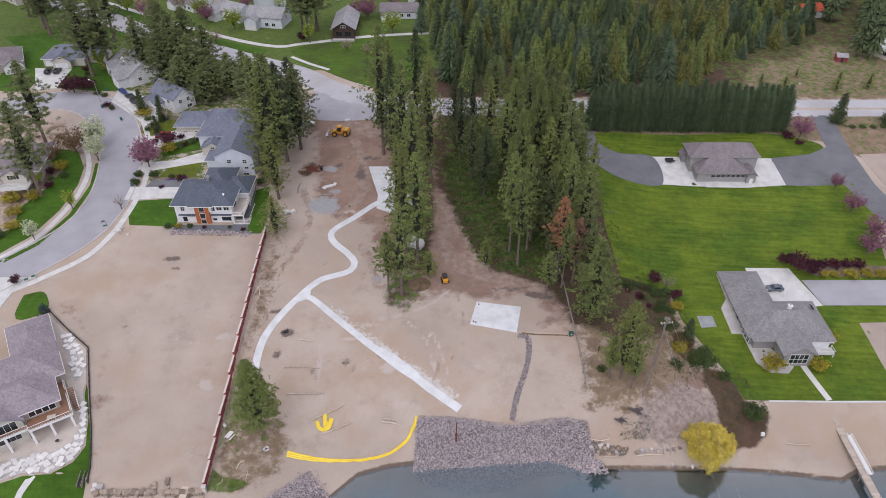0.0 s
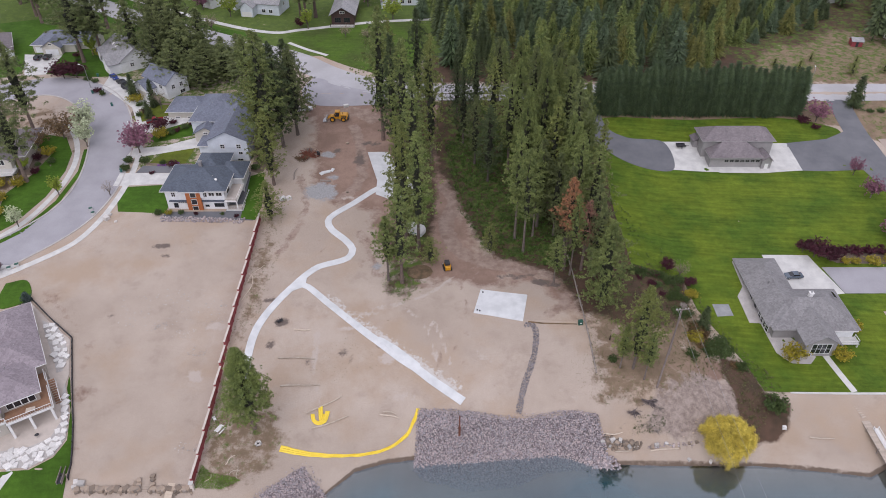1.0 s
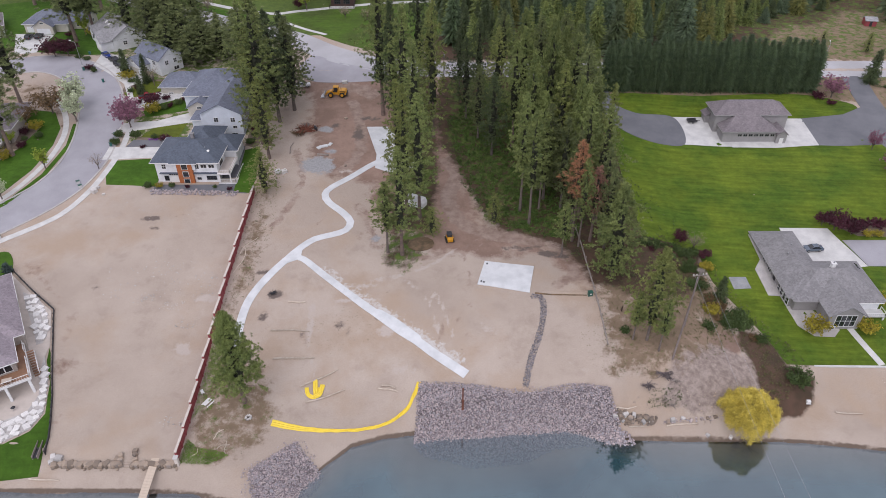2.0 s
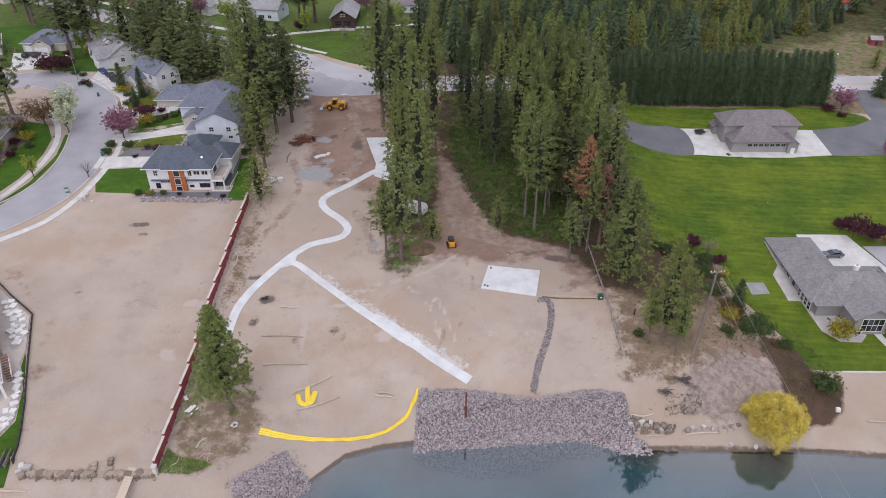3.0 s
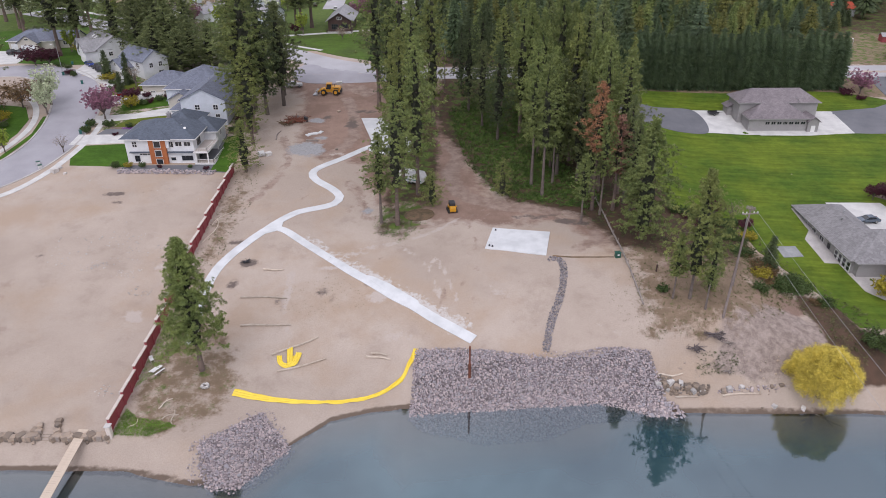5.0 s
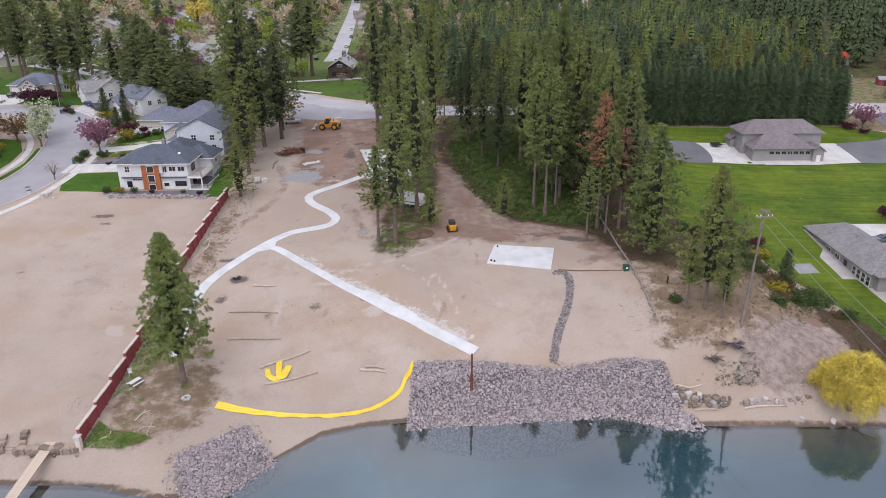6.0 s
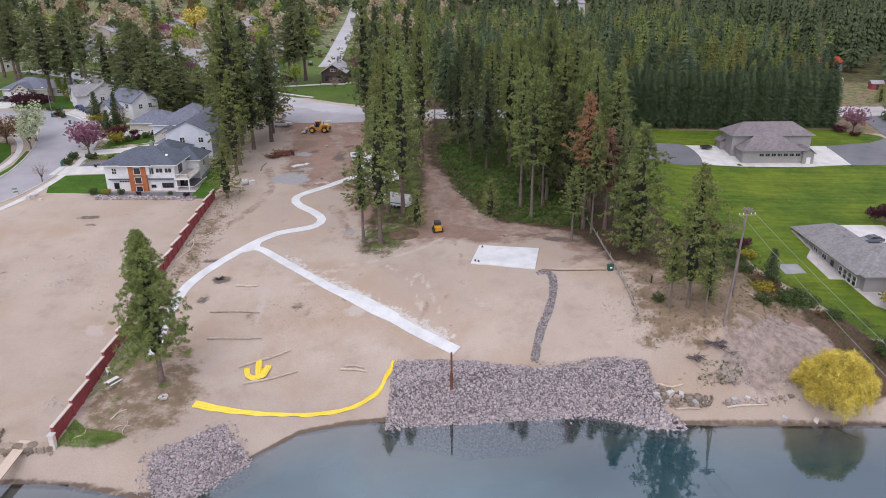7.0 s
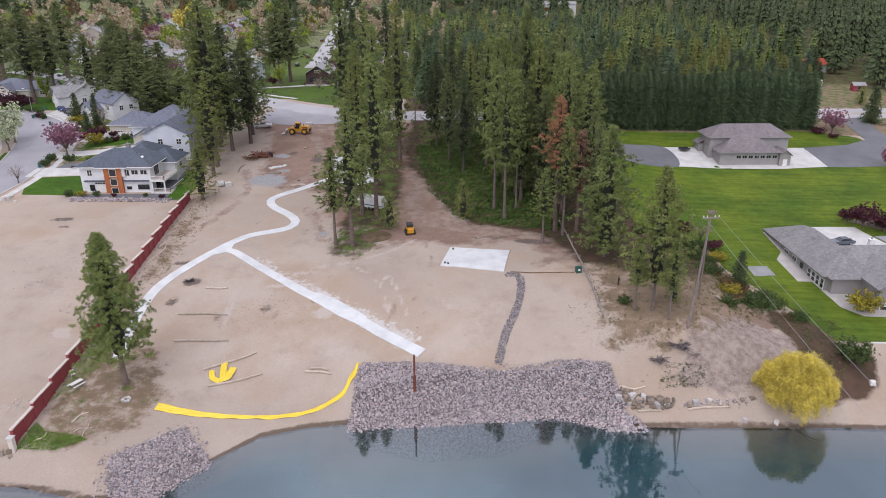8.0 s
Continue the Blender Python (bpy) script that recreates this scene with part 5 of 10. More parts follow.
grow(PINES, [
    ("near", -41.0, 99.8, 1.0, 1.02),
    # the row in the middle of the site
    ("tall", -10.9, 139.8, 0.86, 1.05), ("slim", -14.4, 140.8, 0.66, 1.1), ("tall2", -10.4, 155.0, 1.04, 1.12), ("tall", -7.0, 152.4, 1.02, 1.1),
    ("tall", -12.0, 189.1, 1.17, 1.33), ("tall", -19.7, 203.1, 1.18, 1.33), ("tall2", -4.1, 191.0, 1.18, 1.12), ("tall", -8.5, 172, 1.1, 1.21), ("fir", -15.5, 196, 1.25, 1.01),
    ("tall2", -17.5, 214, 1.0, 1.12), ("slim", -5.5, 208, 1.0, 1.12), ("young", -3.7, 146.6, 0.9, 1.23), ("tall2", -12.5, 163, 0.95, 1.01), ("fir", -9, 222, 1.1, 1.01), ("tall", -21.5, 226, 0.95, 1.21),
    # the wood
    ("slim", 20.4, 149.7, 1.03, 1.15), ("slim", 18.6, 155.1, 1.07, 1.15), ("column", 24, 164, 1.12, 0.84), ("fir2", 29, 156, 0.84, 0.8), ("column", 33, 165, 1.24, 0.89), ("slim", 23.5, 156, 0.9, 0.9), ("fir", 5.7, 200.7, 0.84, 0.85), ("fir", 12.6, 181.0, 0.82, 0.9), ("tall", 18.6, 184.9, 0.92, 1.08),
    ("column", 27.4, 179.7, 1.57, 1), ("tall2", 28.9, 167.4, 1.0, 1.1), ("young", 11.7, 150.4, 0.95, 1.1), ("column", 37.6, 130.6, 0.98, 1.08), ("fir2", 37.6, 140.5, 0.72, 0.7), ("fir2", 37.4, 146, 0.78, 0.75), ("fir2", 25, 160, 0.89, 0.92), ("fir2", 9, 190, 0.75, 0.75), ("fir2", 31, 150, 0.85, 0.75), ("dead", 30.2, 143.0, 1.0, 1.25), ("dead2", 34.6, 143.0, 1.02, 1.3),
    ("tall", 37.1, 150.7, 0.93, 1.08), ("column", 33, 158, 1.3, 0.95), ("column", 22, 172, 1.36, 0.95), ("fir2", 35, 172, 1.21, 1.09), ("column", 29, 190, 1.3, 1.05), ("column", 22, 197, 1.18, 1),
    ("tall", 35, 187, 0.95, 1.08), ("fir2", 38, 201, 0.95, 1.09), ("column", 31, 208, 1.12, 0.95), ("tall2", 15, 203, 0.8, 1.0), ("column", 24, 217, 1.05, 0.95), ("fir2", 36, 216, 0.84, 1.03), ("column", 41, 190, 1.05, 0.89),
    ("tall2", 40.5, 163, 0.9, 0.9), ("slim", 27.0, 137.6, 0.5, 0.8), ("tall", 33, 152, 0.98, 0.97), ("fir", 10, 214, 0.85, 0.85), ("column", 39.5, 176, 1.0, 0.84), ("slim", 31.5, 141, 0.8, 0.8), ("full", 39, 139.5, 0.75, 0.8),
    ("fir", 4, 218, 0.6, 0.7), ("fir2", 18, 225, 0.75, 0.85), ("column", 33, 196, 1.2, 0.95), ("column", 38.5, 208, 1.05, 0.95), ("column", 30, 172, 1.2, 0.9), ("column", 38, 181, 1.15, 0.9), ("fir2", 27, 203, 1.0, 1.0),
    # the bluff
    ("thin", 41.6, 111.2, 0.99, 1.0), ("slim", 38.8, 111.6, 0.42, 0.62), ("slim", 43.4, 108.2, 0.46, 0.6), ("young", 45.4, 112.6, 0.55, 0.7),
    # beside the homes
    ("tall", -51.8, 187.1, 1.27, 1.64), ("tall2", -53.7, 187.5, 1.0, 1.31), ("fir", -50.9, 199.3, 1.12, 1.31), ("full", -48.7, 164.7, 0.5, 1.0), ("fir2", -48.8, 213.8, 0.85, 1.10), ("fir2", -55, 203, 1.15, 1.17),
    ("fir2", -47.5, 206, 0.95, 1.17), ("tall", -57, 196, 1.1, 1.34), ("fir", -52, 221, 0.8, 1.10), ("tall2", -50.5, 180, 0.72, 1.03), ("fir2", -57, 213, 0.95, 1.10),
    ("broad", -102.3, 256, 0.95, 1.43), ("broad", -97, 249, 0.85, 1.37), ("broad", -92, 244, 0.8, 1.37), ("broad", -87.0, 248, 0.55, 1.13), ("broad", -107, 262, 1.0, 1.51), ("broad", -112, 270, 0.95, 1.51), ("broad", -84, 240, 0.55, 1.05), ("broad", -99, 263, 0.9, 1.43), ("broad", -90, 256, 0.75, 1.37), ("broad", -80, 247, 0.5, 1.05),
    ("far_tall", -155, 318, 0.9, 1.46), ("far_tall", -140, 291, 0.95, 1.60), ("far_tall", -136.1, 256.8, 0.93, 1.67), ("far_tall", -131, 262, 0.85, 1.46), ("far_tall", -190, 320, 1.0, 1.60), ("far_tall", -180, 315, 1.0, 1.46), ("far_tall", -170, 297, 0.9, 1.46), ("far_tall", -163, 305, 0.85, 1.46), ("far_tall", -176, 305, 0.95, 1.46),
    ("far_tall", -131.8, 205.4, 0.89, 1.38), ("far_tall", -124, 181, 0.92, 1.38), ("far_tall", -55.3, 303, 0.9, 1.75), ("far_tall", -58.5, 298, 0.85, 1.60), ("far_tall", -62, 305, 0.75, 1.46),
    ("broad", -94, 236, 0.62, 1.23), ("broad", -86, 234, 0.5, 1.12), ("broad", -78, 240, 0.5, 1.12), ("broad", -104, 248, 0.8, 1.34), ("broad", -74, 246, 0.55, 1.01), ("far_tall", -70, 236, 0.5, 1.31), ("broad", -116, 258, 0.85, 1.34), ("spruce", -107.5, 228.5, 1.0, 1.0), ("spruce", -98.4, 222.0, 1.15, 0.95), ("spruce", -98.0, 215.0, 0.75, 0.75),
    ("spruce", 138.7, 222.8, 1.3, 1.5), ("spruce", 156.2, 222.0, 0.95, 1.3), ("spruce", 62.2, 127.0, 0.85, 0.9), ("young", 129, 247, 0.5, 0.9), ("young", 147, 244, 0.55, 0.9), ("young", 150, 249, 0.6, 0.9), ("young", 160, 246, 0.7, 1.0), ("young", 137, 256, 0.4, 0.7), ("young", 122, 252, 0.35, 0.7),
])

# the clipped windbreak, a row of close-set spruces
hedge_tree = conifer("hedge_spruce", 21, 18.5, 0.02, 2.0, 150, 7, "column", "dark_fir", "grey_bark", 0.5, 8, 0.10, "tall dark spruce in a close-set windbreak row", 0.25, 0.8)
tagged(hedge_tree, group="windbreak row")
row = random.Random(4)
for n in range(30):
    hx = 51.5 + n * 2.27
    m = Matrix.LocRotScale((hx, 218.6 + row.uniform(-0.8, 0.8), ground(hx, 218.6) - 0.05), Euler((0, 0, n * 1.7)), (1.4, 1.4, row.uniform(0.84, 1.0)))
    if n == 0:
        first = m
    else:
        copy_thing(hedge_tree, m)
hedge_tree.matrix_basis = first


def woodland(name, models, places, leaf, label):
    """Many small trees joined into one mesh: models of blades, scaled and turned to each place."""
    out = []
    for n, (k, x, y, s, w) in enumerate(places):
        v = models[k % len(models)]
        c, sn = math.cos(n * 2.1), math.sin(n * 2.1)
        q = np.empty_like(v)
        q[:, 0] = (v[:, 0] * c - v[:, 1] * sn) * w + x
        q[:, 1] = (v[:, 0] * sn + v[:, 1] * c) * w + y
        q[:, 2] = v[:, 2] * s + ground(x, y) - 0.05
        out.append(q)
    tagged(part(name, blades_mesh(name, np.concatenate(out)), leaf), label, "woodland", kind="stuff")


def conifer_blades(seed, h, crown0, radius, limbs, per, kind, blade, count, width, tiers, points, taper=0.72, droop=1.0):
    rng = np.random.default_rng(seed)
    p, o, s, _ = conifer_points(rng, h, crown0, radius, limbs, per, kind)
    stem = []
    for k in range(3):
        a, b = k * 2.09, k * 2.09 + 1.6
        w = 0.012 * h
        stem.append([(w * math.cos(a), w * math.sin(a), 0), (w * math.cos(b), w * math.sin(b), 0), (0, 0, h * 0.8)])
    stem = np.array(stem).reshape(-1, 3)
    return np.concatenate([stem, skirts(rng, h, crown0, radius, tiers, points, taper, 0.0, droop), tufts(rng, p, o, s * blade, count, width, 0.75)])


# four crown cores, to be drawn in the dark shade colour
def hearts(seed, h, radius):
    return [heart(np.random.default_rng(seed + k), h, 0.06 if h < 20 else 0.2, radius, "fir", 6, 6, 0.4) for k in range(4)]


small = [conifer_blades(40 + k, 15.5, 0.03, 3.9, 90, 6, "fir", 0.6, 7, 0.16, 20, 17, 0.6, 0.3) for k in range(4)]
big = [conifer_blades(60 + k, 30, 0.16, 4.6, 44, 4, "fir", 1.2, 4, 0.12, 13, 10) for k in range(4)]
pick = random.Random(11)
PLANTED = [(4, 243), (96, 241), (104, 262), (118, 271), (158, 292), (174, 330), (176, 400), (185, 560), (-20, 560), (-10, 300)]
GLADE = [(56, 322), (112, 320), (114, 338), (58, 340)]
BROWNED = [(88, 241), (104, 241), (112, 268), (126, 300), (96, 320), (80, 270)]
coarse = [conifer_blades(50 + k, 14.5, 0.03, 4.0, 40, 3, "fir", 0.9, 5, 0.17, 13, 11, 0.6, 0.35) for k in range(4)]
TONES = (("young_fir", "close young conifer plantation beyond the road"), ("fir", "darker young conifers among the plantation"), ("deep_fir", "deep green conifers among the plantation"), ("olive_fir", "yellowish young conifers in the plantation"), ("blue_fir", "blue-green young conifers in the plantation"))
plots = {(k, far): [] for k, _ in TONES for far in (False, True)}
for y0, y1, gap in ((241, 325, 6.2), (325, 560, 7.8)):
    for gx in np.arange(-20, 190, gap):
        for gy in np.arange(y0, y1, gap):
            x, y = gx + pick.uniform(-2.9, 2.9), gy + pick.uniform(-2.9, 2.9)
            if edge_far(x, y, PLANTED) > 0 and not edge_far(x, y, GLADE) > 0:
                s = pick.uniform(0.62, 1.22) * (0.6 if x > 119 and y < 325 else 1.0) * (1.0 if pick.random() < 0.9 else 0.6)
                kind = pick.choices(("young_fir", "fir", "deep_fir", "olive_fir", "blue_fir"), (36, 28, 18, 7, 11))[0]
                if edge_far(x, y, BROWNED) > 0 and pick.random() < 0.35:
                    kind = "olive_fir"
                plots[(kind, gap > 7.5)].append((pick.randrange(4), x, y, s, s * pick.uniform(0.85, 1.2) * (1.5 if x > 119 and y < 325 else 1.0)))
for kind, label in TONES:
    for far in (False, True):
        woodland("plantation", coarse if far else small, plots[(kind, far)], kind, label)
# dark cones inside the plantation trees, painted as shade between their boughs
woodland("twigs", hearts(45, 15.0, 3.3), [q for k in plots.values() for q in k], "twigs", "dark twig cores painted as shade inside plantation conifers")
FAR_TALL = []
for k in range(110):
    FAR_TALL.append((k, pick.uniform(-40, 420), pick.uniform(562, 640), pick.uniform(0.8, 1.15), pick.uniform(0.9, 1.2)))
for k in range(170):
    x, y = pick.uniform(150, 400), pick.uniform(290, 560)
    if x > 166 + max(0, y - 400) * 0.16 and y > 330 - (x - 166) * 0.3:
        FAR_TALL.append((k, x, y, pick.uniform(0.7, 1.1), pick.uniform(0.9, 1.2)))
for k in range(75):
    x, y = pick.uniform(168, 280), pick.uniform(262, 330)
    FAR_TALL.append((k, x, y, pick.uniform(0.6, 1.05), 1.0))
woodland("pine_wood", big, FAR_TALL, "fir", "tall dark pines behind the plantation")
# the same shade-coloured cones, sized for the tall pines
woodland("twigs", hearts(65, 30, 4.6), FAR_TALL, "twigs", "dark twig cores painted as shade inside the tall pines")
HILL = []
for k in range(700):
    x, y = pick.uniform(-900, 900), pick.uniform(700, 1150)
    s = pick.uniform(0.7, 1.1)
    HILL.append((k, x, y, s, s * 1.4))
hill_tree = [conifer_blades(80 + k, 30, 0.1, 5.4, 14, 3, "fir", 3.4, 4, 0.2, 7, 7) for k in range(3)]
woodland("hill_forest", hill_tree, HILL, "fir", "far wooded hillside of dark conifers")


def leafy(seed, h, radius):
    """A far broad-leaved crown: loose blades over an uneven dome, on a short stem."""
    rng = np.random.default_rng(seed)
    d = rng.normal(0, 1, (46, 3)) * np.array([1, 1, 0.8])
    d /= np.linalg.norm(d, axis=1, keepdims=True)
    c = d * radius * rng.uniform(0.6, 1.05, (46, 1)) + np.array([0, 0, h * 0.6])
    w = 0.02 * h
    stem = np.array([(-w, 0, 0), (w, 0, 0), (0, 0, h * 0.6), (0, -w, 0), (0, w, 0), (0, 0, h * 0.6)])
    return np.concatenate([stem, tufts(rng, c, d, np.full(46, radius * 0.34), 8, 0.34, 0.8)])


domes = [leafy(200 + k, 9.5, 4.4) for k in range(5)]
town = random.Random(33)


def off_street(x, y):
    """Keeps trees clear of the far street."""
    line = float(np.interp(y, [345, 390, 565, 985], [-53, -56, -72, -110]))
    return x if abs(x - line) > 13 else line + (17 if x > line else -17)



for leaf, count, label in (("far_tan", 130, "far leafless street trees with tan twigs"), ("bronze", 40, "far street trees with bronze buds"), ("lime", 60, "far street trees in fresh leaf"), ("plum", 14, "far street trees in pink blossom"), ("shrub", 70, "far dark green garden trees")):
    woodland("street_trees", domes, [(k, off_street(x, y), y, town.uniform(0.7, 1.3), town.uniform(0.8, 1.25)) for k, x, y in ((k, town.uniform(-420, -8) if town.random() < 0.85 else town.uniform(-8, 60), town.uniform(400, 800)) for k in range(count))], leaf, label)
woodland("pine_wood", big, [(k, town.uniform(-420, -20), town.uniform(340, 780), town.uniform(0.6, 0.95), town.uniform(0.8, 1.1)) for k in range(10)], "fir", "tall dark pines scattered among far homes")

# ---- houses ----


def hip_roof(g, x0, y0, x1, y1, z, rise, over=0.5, thick=0.18):
    """A hipped roof over a rectangle, with eaves that stand out."""
    x0, y0, x1, y1 = x0 - over, y0 - over, x1 + over, y1 + over
    w, d = x1 - x0, y1 - y0
    if w >= d:
        r0, r1 = (x0 + d / 2, (y0 + y1) / 2), (x1 - d / 2, (y0 + y1) / 2)
    else:
        r0, r1 = ((x0 + x1) / 2, y0 + w / 2), ((x0 + x1) / 2, y1 - w / 2)
    c = [(x0, y0), (x1, y0), (x1, y1), (x0, y1)]
    vs = [(*p, z - thick) for p in c] + [(*p, z) for p in c] + [(*r0, z + rise), (*r1, z + rise)]
    fs = [(3, 2, 1, 0)] + [(i, (i + 1) % 4, 4 + (i + 1) % 4, 4 + i) for i in range(4)]
    if w >= d:
        fs += [(4, 5, 9, 8), (5, 6, 9), (6, 7, 8, 9), (7, 4, 8)]
    else:
        fs += [(4, 5, 8), (5, 6, 9, 8), (6, 7, 9), (7, 4, 8, 9)]
    return g.add(vs, fs)


def gable_roof(g, x0, y0, x1, y1, z, rise, axis="x", over=0.5, thick=0.2):
    """A pitched roof with its ridge along an axis; a slab of even thickness."""
    if axis == "y":
        m = Matrix(((0, 1, 0, 0), (1, 0, 0, 0), (0, 0, 1, 0), (0, 0, 0, 1)))
        x0, y0, x1, y1 = y0, x0, y1, x1
    else:
        m = None
    mid, half_d = (y0 + y1) / 2, (y1 - y0) / 2
    drop = rise * over / half_d
    prof = [(y0 - over, z - drop), (mid, z + rise), (y1 + over, z - drop), (y1 + over, z - drop - thick), (mid, z + rise - thick), (y0 - over, z - drop - thick)]
    vs = [(x0 - over, *p) for p in prof] + [(x1 + over, *p) for p in prof]
    fs = [(0, 1, 7, 6), (1, 2, 8, 7), (2, 3, 9, 8), (3, 4, 10, 9), (4, 5, 11, 10), (5, 0, 6, 11), (0, 5, 4, 1), (1, 4, 3, 2), (6, 7, 10, 11), (7, 8, 9, 10)]
    if m:
        fs = [tuple(reversed(f)) for f in fs]
    return g.add(vs, fs, m)


def walls(house, x0, y0, x1, y1, z0, z1, material, gable="", rise=0.0, label="", name="wall"):
    """The walls of one block, as a shell with thickness, gable ends included."""
    g = Geo()
    t = 0.25
    for a in ((x0, y0, x1, y0 + t), (x0, y1 - t, x1, y1), (x0, y0 + t, x0 + t, y1 - t), (x1 - t, y0 + t, x1, y1 - t)):
        g.box(a[0], a[1], z0, a[2], a[3], z1)
    if gable == "x":
        for x in (x0, x1 - t):
            g.add([(x, y0, z1), (x, y1, z1), (x, (y0 + y1) / 2, z1 + rise - 0.2), (x + t, y0, z1), (x + t, y1, z1), (x + t, (y0 + y1) / 2, z1 + rise - 0.2)], [(0, 2, 1), (3, 4, 5), (0, 1, 4, 3), (1, 2, 5, 4), (2, 0, 3, 5)])
    if gable == "y":
        for y in (y0, y1 - t):
            g.add([(x0, y, z1), (x1, y, z1), ((x0 + x1) / 2, y, z1 + rise - 0.2), (x0, y + t, z1), (x1, y + t, z1), ((x0 + x1) / 2, y + t, z1 + rise - 0.2)], [(0, 1, 2), (3, 5, 4), (0, 3, 4, 1), (1, 4, 5, 2), (2, 5, 3, 0)])
    return part(name, g, material, house, label)


def block(house, x0, y0, x1, y1, z0, z1, wall, roof, rise, kind="hip", over=0.5):
    """Walls and roof of one block of a house."""
    walls(house, x0, y0, x1, y1, z0, z1, wall, kind if kind in "xy" else "", rise)
    g = Geo()
    if kind == "hip":
        hip_roof(g, x0, y0, x1, y1, z1 + 0.1, rise, over)
    else:
        gable_roof(g, x0, y0, x1, y1, z1 + 0.1, rise, kind, over)
    rf = part("roof", g, roof, house)
    e = Geo()
    zf = z1 - 0.12
    if kind == "hip":
        for a in ((x0 - over - 0.1, y0 - over - 0.1, x1 + over + 0.1, y0 - over), (x0 - over - 0.1, y1 + over, x1 + over + 0.1, y1 + over + 0.1), (x0 - over - 0.1, y0 - over, x0 - over, y1 + over), (x1 + over, y0 - over, x1 + over + 0.1, y1 + over)):
            e.box(a[0], a[1], zf, a[2], a[3], z1 + 0.06)
        part("gutter", e, "white_paint" if wall != "side_grey" else "side_grey", rf)
    return rf


WIN = {}


def lattice(us, vs, front=-0.09, back=0.02):
    """A sash in one piece: bars between the openings, which lie in every second column and row."""
    nu, nv = len(us), len(vs)
    g = Geo()
    g.v = [(u, y, v) for y in (front, back) for v in vs for u in us]
    at = lambda i, j, s: s * nu * nv + j * nu + i
    solid = lambda i, j: 0 <= i < nu - 1 and 0 <= j < nv - 1 and not (i % 2 and j % 2)
    for i in range(nu - 1):
        for j in range(nv - 1):
            if solid(i, j):
                g.f += [(at(i, j, 0), at(i + 1, j, 0), at(i + 1, j + 1, 0), at(i, j + 1, 0)), (at(i, j + 1, 1), at(i + 1, j + 1, 1), at(i + 1, j, 1), at(i, j, 1))]
                if not solid(i - 1, j):
                    g.f.append((at(i, j, 1), at(i, j, 0), at(i, j + 1, 0), at(i, j + 1, 1)))
                if not solid(i + 1, j):
                    g.f.append((at(i + 1, j, 0), at(i + 1, j, 1), at(i + 1, j + 1, 1), at(i + 1, j + 1, 0)))
                if not solid(i, j - 1):
                    g.f.append((at(i, j, 1), at(i + 1, j, 1), at(i + 1, j, 0), at(i, j, 0)))
                if not solid(i, j + 1):
                    g.f.append((at(i, j + 1, 0), at(i + 1, j + 1, 0), at(i + 1, j + 1, 1), at(i, j + 1, 1)))
    return g



def window(house, x, y, z, ang=0.0, w=1.2, h=1.2, bars=1, cross=0, trim="white_paint", name="window"):
    """A window on a wall: a framed sash with a dark pane behind. ang: which way it faces; 0 is towards the lake."""
    key = (w, h, bars, cross, trim)
    if key not in WIN:
        f = 0.10
        us, vs = [-w / 2 - f, -w / 2], [-h / 2 - f, -h / 2]
        for k in range(1, bars + 1):
            u = -w / 2 + w * k / (bars + 1)
            us += [u - 0.035, u + 0.035]
        for k in range(1, cross + 1):
            u = -h / 2 + h * k / (cross + 1)
            vs += [u - 0.03, u + 0.03]
        us += [w / 2, w / 2 + f]
        vs += [h / 2, h / 2 + f]
        g = lattice(us, vs)
        p = Geo().box(-w / 2, -0.03, -h / 2, w / 2, 0.015, h / 2)
        a, b = g.mesh("window"), p.mesh("pane")
        a.materials.append(M[trim])
        b.materials.append(M["glass"])
        WIN[key] = (a, b)
    a, b = WIN[key]
    ob = part(name, a, trim, house)
    ob.matrix_basis = pose(x, y, z, 0, 0, ang)
    part("pane", b, "glass", ob)
    return ob


def panel_door(house, x, y, z, ang, w, h, material="white_paint", name="door", rows=1, cols=1):
    """A door or garage door leaf with raised panels, at the foot of a wall."""
    g = Geo().box(-w / 2, -0.07, 0, w / 2, 0.02, h)
    for i in range(cols):
        for j in range(rows):
            a, b = -w / 2 + w * (i + 0.14) / cols, -w / 2 + w * (i + 0.86) / cols
            c, d = h * (j + 0.15) / rows, h * (j + 0.85) / rows
            g.box(a, -0.10, c, b, -0.06, d)
    ob = part(name, g, material, house)
    ob.matrix_basis = pose(x, y, z, 0, 0, ang)
    return ob


def railing(house, pts, z, h=1.0, material="white_paint", name="railing"):
    """Posts, top and bottom rail, and upright bars along a line."""
    rail = Geo()
    for (x0, y0), (x1, y1) in zip(pts, pts[1:]):
        ln = math.hypot(x1 - x0, y1 - y0)
        m = pose(x0, y0, z, 0, 0, math.degrees(math.atan2(y1 - y0, x1 - x0)))
        rail.box(0, -0.05, h - 0.08, ln, 0.05, h, m)
        rail.box(0, -0.03, 0.08, ln, 0.03, 0.15, m)
        for k in range(int(ln / 0.45) + 1):
            rail.box(k * 0.45 - 0.015, -0.015, 0.1, k * 0.45 + 0.015, 0.015, h - 0.05, m)
        for u in (0, ln):
            rail.box(u - 0.07, -0.07, 0, u + 0.07, 0.07, h + 0.05, m)
    return part(name, rail, material, house)


def chimney(house, x, y, z0, z1, material="side_grey"):
    g = Geo().box(x - 0.45, y - 0.45, z0, x + 0.45, y + 0.45, z1, cut=0.05)
    g.box(x - 0.55, y - 0.55, z1, x + 0.55, y + 0.55, z1 + 0.12)
    c = part("chimney", g, material, house)
    part("cowl", Geo().tube([(x, y, z1 + 0.1), (x, y, z1 + 0.5)], 0.18, 10), "steel", c)
    return c


